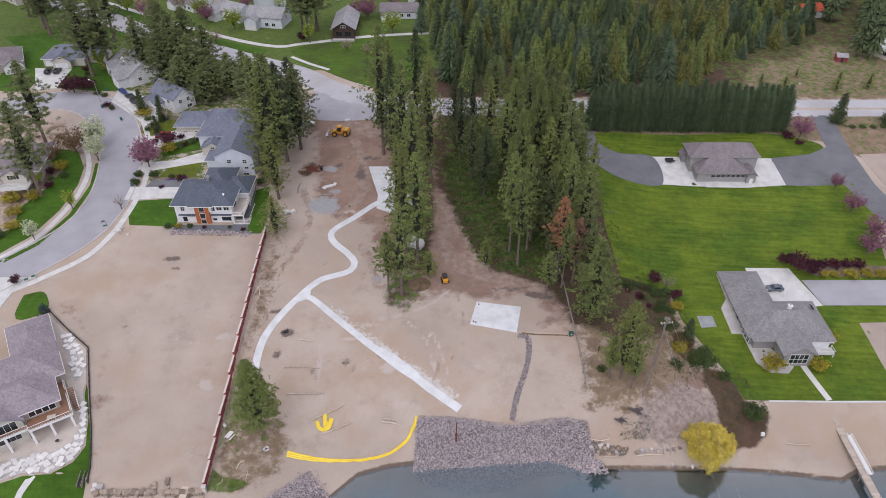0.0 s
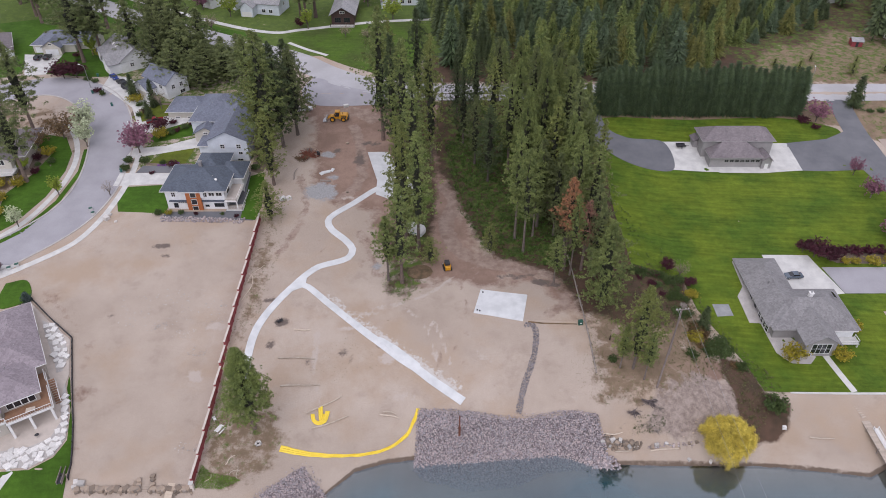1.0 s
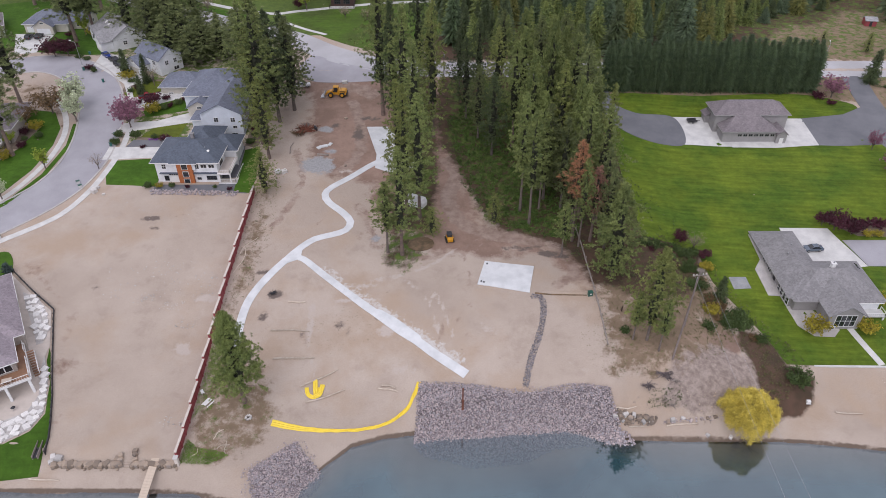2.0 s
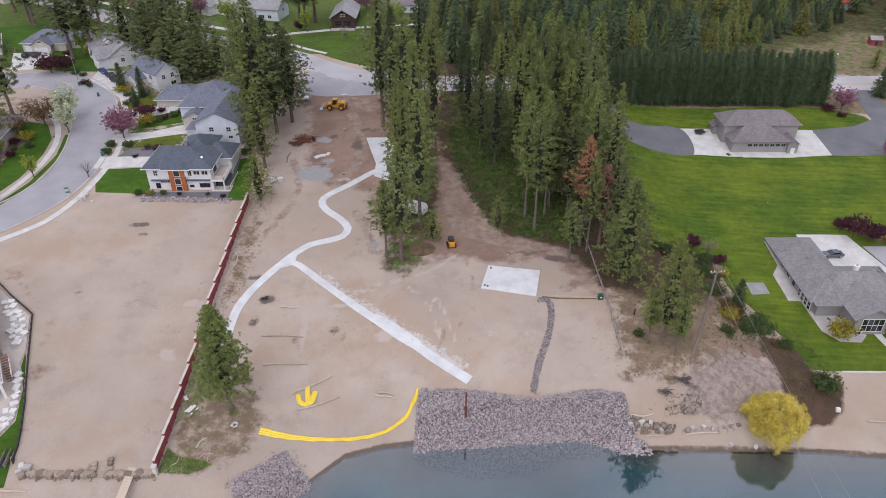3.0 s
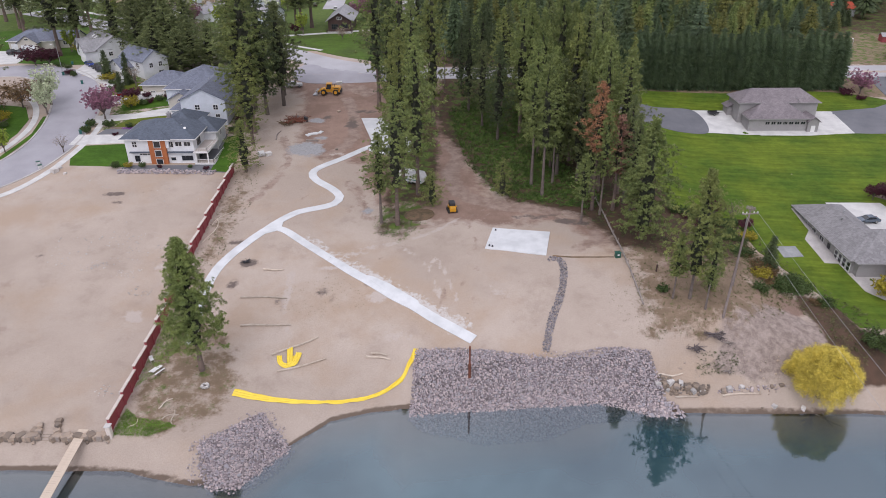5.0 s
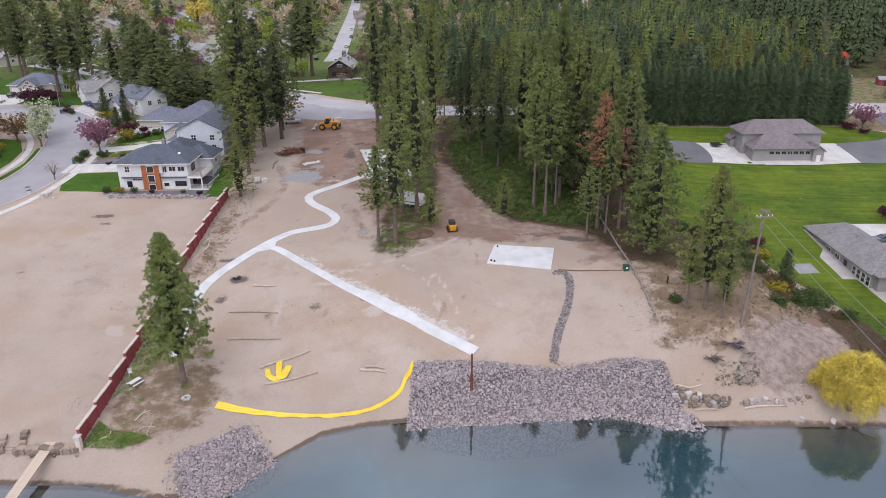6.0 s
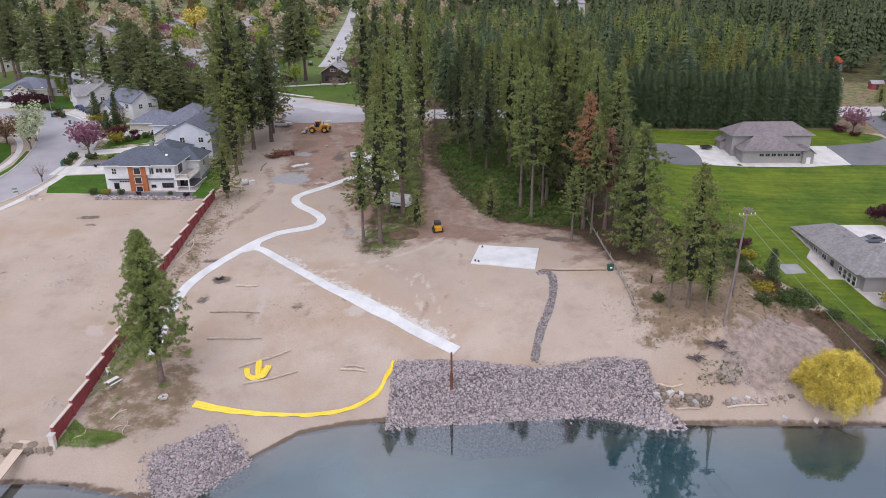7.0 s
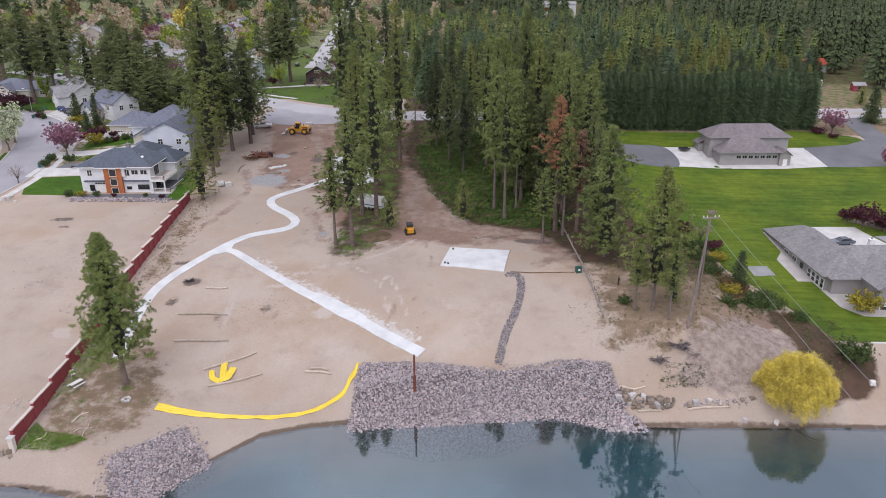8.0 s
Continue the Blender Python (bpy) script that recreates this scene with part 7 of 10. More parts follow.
def stone_mesh(name, centres, sizes, seed, flat=0.65):
    """Angular stones joined into one mesh."""
    rng = np.random.default_rng(seed)
    n = len(centres)
    v = np.tile(ICO, (n, 1, 1)) * rng.uniform(0.72, 1.25, (n, 12, 1))
    v *= np.stack([rng.uniform(0.75, 1.3, n), rng.uniform(0.6, 1.0, n), rng.uniform(0.5, 0.9, n) * flat / 0.65], -1)[:, None, :]
    q = rng.normal(0, 1, (n, 4)) * np.array([1, 0.35, 0.35, 1])
    q /= np.linalg.norm(q, axis=1, keepdims=True)
    w, x, y, z = q.T
    R = np.stack([1 - 2 * (y * y + z * z), 2 * (x * y - z * w), 2 * (x * z + y * w), 2 * (x * y + z * w), 1 - 2 * (x * x + z * z), 2 * (y * z - x * w), 2 * (x * z - y * w), 2 * (y * z + x * w), 1 - 2 * (x * x + y * y)], -1).reshape(n, 3, 3)
    v = np.einsum("nij,nkj->nki", R, v) * np.asarray(sizes)[:, None, None] * 0.5 + np.asarray(centres)[:, None, :]
    f = (ICO_F[None] + (np.arange(n) * 12)[:, None, None]).reshape(-1, 3)
    return arrays_mesh(name, v.reshape(-1, 3), f)


def scatter(poly, count, seed, size, lift=0.0, below=False):
    rng = np.random.default_rng(seed)
    x0, x1 = min(p[0] for p in poly), max(p[0] for p in poly)
    y0, y1 = min(p[1] for p in poly), max(p[1] for p in poly)
    x, y = rng.uniform(x0, x1, count * 4), rng.uniform(y0, y1, count * 4)
    ok = np.nonzero(edge_far(x, y, poly) > 0)[0][:count]
    s = rng.uniform(size[0], size[1], len(ok)) * np.where(rng.random(len(ok)) < 0.1, 1.4, 1.0)
    return np.array([(x[i], y[i], terrain(x[i], y[i]) + lift) for i in ok]), s


def stone_field(name, poly, count, seed, size, material, label, lift=0.05, category="stones"):
    c, s = scatter(poly, count, seed, size, lift)
    ob = part(name, stone_mesh(name, c, s, seed), material)
    return tagged(ob, label, category, kind="stuff")


RIPRAP = [(-6.0, 104.6), (-3, 104.2), (2.1, 103.7), (7, 103.2), (12.5, 101.9), (17, 101.8), (20, 102.6), (24, 103.2), (29, 102.9), (32.9, 102.2), (33.8, 98), (35.2, 92.6), (30, 91.8), (27, 92.6), (21, 92.0), (15, 89.2), (5, 88.0), (-4.5, 90.0), (-6.8, 92.0)]
stone_field("riprap", RIPRAP, 15500, 31, (0.2, 0.43), "rock", "grey-purple broken rock revetment running into the lake", 0.3)
stone_field("riprap", RIPRAP, 700, 35, (0.32, 0.56), "rock", "coarser grey broken rock on the revetment", 0.4)
stone_field("riprap", [(29, 94.6), (35.2, 95.2), (37.2, 92.6), (35, 90.8), (30, 91)], 260, 43, (0.35, 0.75), "rock", "larger rocks spilt at the corner of the revetment", 0.3)
stone_field("riprap", [(-6.4, 105.0), (-3, 104.7), (2.1, 104.2), (12.5, 102.5), (20, 103.1), (29, 103.4), (33.6, 102.5), (33, 101.6), (24, 102.6), (12.5, 101.4), (2.1, 103.1), (-6.0, 104.2)], 300, 44, (0.16, 0.4), "rock", "loose stones along the top of the revetment", 0.1)
for n, (px, py) in enumerate(((-58.1, 119.7), (-62.4, 124.5), (-68.8, 126.0), (-54.7, 95.4))):
    stone_field("pebbles", [(px - 2.6, py - 1.2), (px + 1.8, py - 1.5), (px + 2.8, py + 0.9), (px - 1.6, py + 1.4)], 34, 150 + n, (0.1, 0.34), "pale_rock", "scattered small pale stones on bare earth", 0.03)
RIP2 = [(-29.6, 92.0), (-31.5, 90.3), (-37.3, 85.2), (-36.6, 81.5), (-34, 77), (-29, 77), (-24.2, 82.5), (-23.4, 85.5), (-26.3, 88)]
stone_field("riprap", RIP2, 4300, 32, (0.16, 0.38), "rock", "pile of grey-purple broken rock on the shore", 0.14)
stone_field("riprap", RIP2, 350, 36, (0.3, 0.55), "rock", "coarser broken rock on the shore pile", 0.24)
DRAIN = strip_poly(curve([(18.6, 124.2), (20.6, 124.0), (21.2, 121.5), (20.2, 116), (18.8, 112), (17.5, 108.8), (15.8, 102.8)], 1.0), 1.35)
stone_field("riprap", [(-29, 93.2), (-33, 90.6), (-38.6, 85.2), (-38, 80), (-35, 77), (-36.8, 84.8), (-31.5, 89.6), (-29.4, 91.4), (-26, 87.4), (-24.6, 88.2)], 300, 45, (0.12, 0.35), "rock", "loose stones spilt round the rock pile", 0.06)
stone_field("gravel_drain", DRAIN, 1300, 33, (0.16, 0.36), "drain_rock", "narrow drain filled with dark grey stones", 0.06)
stone_field("loose_stones", [(-78, 126), (-54, 124), (-53, 134), (-66, 139), (-84, 134)], 150, 34, (0.12, 0.4), "pale_rock", "small pale stones scattered on the bare lot", 0.02)
stone_field("loose_stones", [(-86, 150), (-53, 120), (-53, 160), (-88, 160)], 50, 37, (0.1, 0.3), "pale_rock", "few pale stones on the bare lot", 0.02)
stone_field("loose_stones", [(-30, 118), (0, 108), (14, 112), (22, 140), (-20, 150), (-30, 140)], 90, 38, (0.1, 0.28), "boulder", "small stones and clods on bare earth", 0.02)
stone_field("loose_stones", [(34, 96), (60, 96), (60, 102), (36, 102)], 90, 39, (0.15, 0.4), "boulder", "clods and stones below the bluff", 0.02)

stone_field("shore_rubble", [(33, 96.4), (41.5, 96.0), (42, 97.6), (33.4, 98.6)], 130, 41, (0.3, 0.85), "boulder", "heap of grey-brown rubble at the edge of the beach", 0.12)
stone_field("shore_rubble", [(43, 96.4), (55, 96.8), (55, 97.6), (43, 97.3)], 60, 42, (0.2, 0.6), "rock", "thin line of rubble and driftwood bits on the beach", 0.08)
stone_field("rockery", [(-79.5, 163.2), (-56.0, 162.6), (-56.0, 164.6), (-79.5, 165.2)], 330, 40, (0.3, 0.75), "rock", "low rockery of purple-grey stones before the house", 0.12)
ROCKS = []
for k in range(6):
    rk = random.Random(90 + k)
    corner = [Vector((x, y, z)) * 0.5 for x in (-1, 1) for y in (-1, 1) for z in (-0.85, 0.85)]
    pts = []
    for c in corner:
        c = c * rk.uniform(0.85, 1.12)
        for ax in range(3):
            q = c.copy()
            q[ax] *= rk.uniform(0.62, 0.8)
            pts.append(tuple(q))
    hull = bmesh.new()
    for q in pts:
        hull.verts.new(q)
    bmesh.ops.convex_hull(hull, input=hull.verts)
    ROCKS.append(bpy.data.meshes.new("rock"))
    hull.to_mesh(ROCKS[-1])
    hull.free()


def rock(name, x, y, size, material, parent=None, z=None, n=0, label="", category="rock", group="", flat=1.0):
    me = ROCKS[n % 6].copy() if (ROCKS[n % 6].materials and ROCKS[n % 6].materials[0] != M[material]) else ROCKS[n % 6]
    if me is not ROCKS[n % 6]:
        me.materials[0] = M[material]
    ob = part(name, me, material, parent, label)
    ob.matrix_basis = Matrix.LocRotScale((x, y, (terrain(x, y) + 0.18 * size) if z is None else z), Euler((0, 0, n * 1.9)), (size * 1.15, size * 0.95, size * flat))
    if parent is None:
        tagged(ob, label, category, group)
    return ob


# boulder wall along the foot of the bare lot
bw = thing("boulder_wall", 0, 0, 0, label="low retaining wall of brown and grey boulders", category="wall")
k = 0
for x in np.arange(-74.2, -50.9, 0.62):
    if not -61.5 < x < -59.4:
        k += 1
        rock("boulder", x, 86.3 + 0.14 * math.sin(x * 3), 0.98 + 0.16 * math.sin(k * 2.3), "boulder", bw, ground(x, 86.3) + 0.26, k)
        if k % 5 == 0:
            rock("boulder", x + 0.2, 85.6, 0.42, "boulder", bw, ground(x, 85.6) + 0.1, k + 1)
for n, (x, y) in enumerate(((-61.9, 87.2), (-62.0, 87.9), (-59.2, 87.2), (-59.3, 88.0), (-62.6, 87.3), (-59.5, 88.7))):
    rock("boulder", x, y, 0.8, "boulder", bw, ground(x, y) + 0.2, n)
stp = thing("shore_steps", -60.4, 86.0, label="short flight of stone steps in the boulder wall", category="steps")
for k in range(5):
    part("step", Geo().box(-0.9, k * 0.42, -0.3, 0.9, k * 0.42 + 0.5, k * 0.22, cut=0.03), "boulder", stp)
for n, (x, y, s) in enumerate(((-73.6, 87.3, 1.2), (-74.8, 87.6, 0.9), (-75.0, 86.8, 0.8), (-94.5, 164.3, 1.5), (-94.0, 166.0, 0.7), (-91.5, 163.0, 0.6))):
    rock("pale_boulder", x, y, s, "pale_rock", None, None, n, "pale angular boulder on bare ground", "boulder", "pale boulders")
for n, (x, y, s, c) in enumerate(((33.4, 97.3, 0.9, "pale_rock"), (34.5, 97.5, 0.8, "boulder"), (35.6, 97.9, 1.1, "pale_rock"), (36.6, 97.4, 1.0, "boulder"), (37.4, 97.9, 0.9, "pale_rock"), (38.3, 97.2, 1.0, "boulder"), (39.1, 96.7, 0.9, "pale_rock"), (39.8, 97.3, 0.9, "boulder"), (40.6, 96.6, 0.7, "pale_rock"), (44.0, 96.7, 0.9, "boulder"), (45.0, 97.0, 0.9, "pale_rock"), (47.1, 97.3, 0.7, "pale_rock"), (35.0, 96.7, 0.6, "pale_rock"), (37.0, 96.6, 0.6, "boulder"), (52.0, 97.3, 0.6, "boulder"), (53.6, 97.5, 0.7, "boulder"), (51.4, 94.3, 0.75, "pale_rock"), (55.9, 93.9, 0.8, "pale_rock"), (49.5, 94.0, 0.35, "boulder"))):
    rock("beach_rock", x, y, s * 0.85, c, None, None, n, "pale grey rock on the narrow beach" if c == "pale_rock" else "brown-grey rock on the narrow beach", "rock", "beach rocks")

# ---- fences, posts and poles ----
fence = thing("fence", 0, 0, 0, label="long dark red board fence with pale caps", category="fence")
zig = []
for k in range(9):
    u = 0.10 + k * 0.267
    zig += [(u, -0.045), (u + 0.24, -0.045), (u + 0.24, -0.02), (u + 0.267, -0.02)]
panel_me = Geo().prism(zig + [(zig[-1][0], 0.03), (0.10, 0.03)], -0.5, 2.1)
cap_me = Geo().box(0.0, -0.22, 2.1, 2.6, 0.22, 2.26)
post_me = Geo().box(-0.16, -0.2, -0.8, 0.16, 0.2, 2.08, cut=0.02)
pcap_me = Geo().box(-0.2, -0.25, 2.085, 0.2, 0.25, 2.275, cut=0.02)
panel_me, cap_me, post_me, pcap_me = (g.mesh(n) for g, n in ((panel_me, "panel"), (cap_me, "cap_rail"), (post_me, "post"), (pcap_me, "post_cap")))
fl = dense([(-50.9, 87.0), (-51.4, 128), (-51.5, 164.5)], 2.6, False)
for i, (a, b) in enumerate(zip(fl, fl[1:])):
    ang = math.degrees(math.atan2(b[1] - a[1], b[0] - a[0]))
    pair = fl[i // 2 * 2:i // 2 * 2 + 3]
    z = max(ground(*q) for q in pair) - 0.1
    p = part("panel", panel_me, "red_vinyl", fence)
    p.matrix_basis = pose(a[0], a[1], z, 0, 0, ang)
    part("cap_rail", cap_me, "cap", p, "pale tan cap rail")
    q = part("post", post_me, "red_vinyl", fence)
    q.matrix_basis = pose(a[0], a[1], z, 0, 0, ang)
    part("post_cap", pcap_me, "cap", q)
pl = thing("gate_pillar", -50.9, 86.4, label="tan masonry pillar ending the red fence", category="pillar")
part("shaft", Geo().box(-0.35, -0.35, -0.6, 0.35, 0.35, 2.1, cut=0.03), "cap", pl), part("cap", Geo().box(-0.45, -0.45, 2.1, 0.45, 0.45, 2.25), "concrete", pl)

steel_post = thing("steel_post", 3.0, 98.8, label="tall rusted steel post standing in the rocks", category="post")
part("sleeve", Geo().tube([(0, 0, -0.5), (0, 0, 2.9)], 0.24, 10).tube([(0, 0, 2.9), (0, 0, 3.0)], 0.29, 10), "rust", steel_post), part("pipe", Geo().tube([(0, 0, 2.9), (0, 0, 6.6)], 0.15, 10), "rust", steel_post)


def utility_pole(x, y, h, r, label, arm=2.4, turn=0.0, tilt=0.0, box=False):
    o = thing("utility_pole", x, y, None, turn, label, "utility pole", tilt=tilt)
    part("pole", Geo().tube([(0, 0, -0.6), (0, 0, h * 0.5), (0, 0, h)], [r, r * 0.85, r * 0.65], 10), "pole_wood", o)
    if arm:
        c = part("crossarm", Geo().box(-arm / 2, -0.08, h - 0.75, arm / 2, 0.08, h - 0.55), "wood_grey", o)
        for u in (-arm / 2 + 0.1, 0.0, arm / 2 - 0.1):
            part("insulator", Geo().tube([(u, 0, h - 0.56), (u, 0, h - 0.40), (u, 0, h - 0.28)], [0.05, 0.10, 0.05], 8), "white_paint", c)
    if box:
        part("transformer", Geo().tube([(0.42, 0, h - 2.4), (0.42, 0, h - 1.5)], 0.28, 12), "steel", o)
    return o


pole_b = utility_pole(50.5, 115.2, 13.4, 0.17, "slender pale grey pole standing beside the power pole", 0.0, 0)
part("sheath", Geo().tube([(0, 0, 6.0), (0, 0, 13.45)], 0.135, 8), "steel", pole_b, "pale metal sheath")
# the main pole leans strongly towards its pale neighbour
POLE_FOOT, POLE_LEAN, POLE_TOP = (46.0, 106.6), Vector((4.6, 8.3, 0)), 25.6
pole_a = thing("utility_pole", *POLE_FOOT, label="weathered leaning wooden power pole with crossarm on the bluff", category="utility pole")
rise = POLE_TOP - ground(*POLE_FOOT)
part("pole", Geo().tube([tuple(POLE_LEAN * u + Vector((0, 0, rise * u))) for u in (-0.05, 0.35, 0.7, 1.0)], [0.22, 0.2, 0.17, 0.14], 10), "pole_wood", pole_a)
arm = part("crossarm", Geo().box(-1.45, -0.09, -0.1, 1.45, 0.09, 0.1).box(-1.3, -0.3, -0.08, -1.15, 0.3, 0.06).box(1.15, -0.3, -0.08, 1.3, 0.3, 0.06), "wood_grey", pole_a)
arm.matrix_basis = pose(POLE_LEAN.x * 0.96, POLE_LEAN.y * 0.96 - 0.2, rise * 0.96, 0, 0, 6)
for u in (-1.3, -0.65, 0.65, 1.3):
    part("insulator", Geo().tube([(u, 0, 0.08), (u, 0, 0.25), (u, 0, 0.4)], [0.05, 0.11, 0.05], 8), "white_paint", arm)
nest = thing("stick_nest", POLE_FOOT[0] + POLE_LEAN.x, POLE_FOOT[1] + POLE_LEAN.y, POLE_TOP - 0.15, label="rough nest of sticks on top of the pole", category="nest")
g = Geo()
nr = random.Random(5)
for k in range(46):
    a, b = nr.uniform(0, 6.28), nr.uniform(0, 6.28)
    r0, r1 = nr.uniform(0.4, 0.9), nr.uniform(0.4, 0.9)
    g.tube([(r0 * math.cos(a), r0 * math.sin(a), nr.uniform(-0.05, 0.5)), (r1 * math.cos(b), r1 * math.sin(b), nr.uniform(0.0, 0.55))], 0.035, 4)
part("nest_body", g, "wood_grey", nest)
utility_pole(-1.0, 222.0, 11.0, 0.17, "wooden power pole beside the through road", 2.2, 90, 0.0, True)
top_b = Vector((POLE_FOOT[0] + POLE_LEAN.x * 0.96, POLE_FOOT[1] + POLE_LEAN.y * 0.96, POLE_TOP - 0.3))
for du, end in ((-1.2, (58, -40, 14)), (1.2, (65.5, -40, 14))):
    a, b = top_b + Vector((du, du * 0.1, 0)), Vector(end)
    g = Geo().tube([tuple(a.lerp(b, t) - Vector((0, 0, 19.0 * t * (1 - t)))) for t in np.linspace(0, 1, 17)], 0.018, 4)
    tagged(part("power_line", g, "wire"), "thin pale overhead wire from the power pole", "wire")


def street_lamp(x, y, h, turn, label, tilt=0.0, head="arm"):
    o = thing("street_lamp", x, y, None, turn, label, "street lamp", tilt=tilt)
    part("base", Geo().tube([(0, 0, -0.2), (0, 0, 0.35)], 0.24, 10), "concrete", o)
    part("pole", Geo().tube([(0, 0, 0.3), (0, 0, h)], [0.11, 0.07], 10), "steel", o)
    part("arm", Geo().tube([(0, 0, h - 0.1), (0.5, 0, h + 0.2), (2.3, 0, h + 0.35)], 0.05, 8), "steel", o)
    part("lamp_head", Geo().box(2.0, -0.16, h + 0.25, 2.9, 0.16, h + 0.45, cut=0.04), "white_paint", o)
    return o


street_lamp(-124.5, 234.0, 8.2, 150, "grey steel street lamp beside the street")
street_lamp(122.2, 226.0, 11.0, 70, "leaning grey street lamp beside the driveway", 6)

# low line of logs down the east edge of the site
lf = thing("log_edging", 0, 0, 0, label="line of weathered logs laid end to end", category="log edging")
ll = curve([(31.8, 148), (32.4, 140), (32.6, 133), (32.9, 126), (33.2, 118), (33.5, 110.6)], 3.2)
for i, (a, b) in enumerate(zip(ll, ll[1:])):
    g = Geo().tube([(a[0], a[1], terrain(*a) + 0.22), ((a[0] + b[0]) / 2 + 0.04, (a[1] + b[1]) / 2, terrain((a[0] + b[0]) / 2, (a[1] + b[1]) / 2) + 0.25), (b[0], b[1], terrain(*b) + 0.22)], [0.19, 0.17, 0.16], 8)
    part("log", g, "wood_grey", lf)
    part("stake", Geo().tube([(a[0] + 0.2, a[1], terrain(*a) - 0.2), (a[0] + 0.2, a[1], terrain(*a) + 0.75)], 0.07, 6), "wood_grey", lf)


def log(x0, y0, x1, y1, r=0.11, material="driftwood", label="pale peeled pole lying on bare earth", bend=0.15, branch=0):
    a, b = Vector((x0, y0, terrain(x0, y0) + r)), Vector((x1, y1, terrain(x1, y1) + r))
    side = Vector((-(b - a).y, (b - a).x, 0)).normalized()
    pts = []
    for k in range(6):
        t = k / 5
        q = a.lerp(b, t) + side * bend * math.sin(t * 5.0 + x0)
        q.z = terrain(q.x, q.y) + r * 0.9
        pts.append(tuple(q))
    g = Geo().tube(pts, [r, r * 1.05, r * 0.95, r * 0.9, r * 0.8, r * 0.6], 7)
    rn = random.Random(int(x0 * 10))
    for k in range(branch):
        q = Vector(pts[1 + k % 4])
        g.tube([tuple(q), tuple(q + Vector((rn.uniform(-0.6, 0.6), rn.uniform(-0.6, 0.6), rn.uniform(0.1, 0.5))))], [r * 0.5, r * 0.15], 5)
    ob = part("driftwood_log", g, material)
    return tagged(ob, label, "log", "poles lying on the site")


for e in ((-36.4, 125.7, -32.3, 125.6), (-38.9, 117.9, -30.2, 117.5), (-37.2, 110.3, -28.4, 111.0), (-30.4, 103.9, -23.2, 108.3), (-28.9, 100.5, -21.2, 103.8), (-14.4, 104.1, -10.2, 102.9), (-13.6, 104.6, -10.8, 103.9)):
    log(*e, r=0.19)
for e in ((33.6, 98.6, 38.0, 99.2), (36.0, 95.9, 39.6, 95.8), (43.6, 96.0, 49.6, 96.4), (78.6, 99.4, 84.0, 99.0), (-78.4, 84.0, -72.6, 83.6)):
    log(*e, r=0.17, label="bleached driftwood log on the beach", bend=0.08)
for e in ((-45.6, 91.6, -43.9, 93.6), (-44.2, 89.4, -42.0, 90.6), (-48.4, 87.6, -47.7, 89.3), (-43.0, 91.0, -42.2, 88.4)):
    log(*e, r=0.10, label="crooked white driftwood branch on sparse grass", bend=0.3, branch=3)
for e in ((57.4, 92.9, 60.6, 90.8), (58.6, 93.2, 59.2, 90.6)):
    log(*e, r=0.07, material="wood_grey", label="dead branch hanging into the water", bend=0.1, branch=2)


def root_tangle(x, y, size, seed, label="grey tangle of dead roots on the bluff", material="wood_grey", count=26):
    o = thing("root_tangle", x, y, label=label, category="roots")
    rn = random.Random(seed)
    for k in range(count):
        a = rn.uniform(0, 6.28)
        p = [(0.2 * rn.uniform(-1, 1) * size, 0.2 * rn.uniform(-1, 1) * size, 0.05)]
        for j in range(3):
            a += rn.uniform(-0.7, 0.7)
            d = size * rn.uniform(0.22, 0.42)
            p.append((p[-1][0] + d * math.cos(a), p[-1][1] + d * math.sin(a), max(0.02, p[-1][2] + size * rn.uniform(-0.12, 0.2))))
        part("root", Geo().tube(p, [0.06 * size, 0.05 * size, 0.035 * size, 0.015 * size], 5), material, o)
    return o


root_tangle(44.2, 104.2, 1.9, 1, "dark tangle of dead roots on the bluff", "root_wood", 70), root_tangle(40.6, 102.6, 1.5, 2, "dark tangle of dead roots on the bluff", "root_wood", 56), root_tangle(46.2, 103.2, 1.2, 3), root_tangle(45.2, 99.6, 1.2, 4), root_tangle(55.5, 100.0, 1.5, 6, "dark brown dead brush on the sandy slope", "mulch")
root_tangle(-42.2, 194.6, 3.4, 7, "heap of brown stumps and roots on bare earth", "rust", 44), root_tangle(-44.5, 193.0, 2.4, 8, "heap of brown stumps and roots on bare earth", "mulch", 40)
root_tangle(-40.3, 128.6, 1.1, 9, "low pile of dark burnt brush", "dark_paint", 30)

# ---- yellow barrier and small site things ----
for x, y in ((9.3, 134.9), (7.7, 129.0), (8.3, 128.7)):
    sb = thing("pipe_stub", x, y, terrain(x, y) + 0.15, label="short dark pipe stub rising from the concrete slab", category="pipe", group="pipe stubs")
    part("pipe", Geo().tube([(0, 0, 0), (0, 0, 0.3)], 0.14, 10), "dark_paint", sb)
    part("collar", Geo().tube([(0, 0, 0), (0, 0, 0.06)], 0.24, 10), "steel", sb)
mulch_ring = [(-6.5 + 3.3 * math.cos(k * 0.524), 143.3 + 2.6 * math.sin(k * 0.524)) for k in range(12)]
sheet("mulch_mound", mulch_ring, "mulch", 0.12, "low oval bed of brown mulch beside the pines", "mulch bed", 1.0)
hose = [(-50.7, 134.6), (-50.2, 136.4), (-49.4, 138.6), (-49.2, 141.0), (-49.8, 143.0), (-50.6, 143.6)]
tagged(part("garden_hose", Geo().tube([(x, y, terrain(x, y) + 0.07) for x, y in curve(hose, 0.6)], 0.09, 6), "driftwood"), "pale yellow hose lying beside the red fence", "hose")

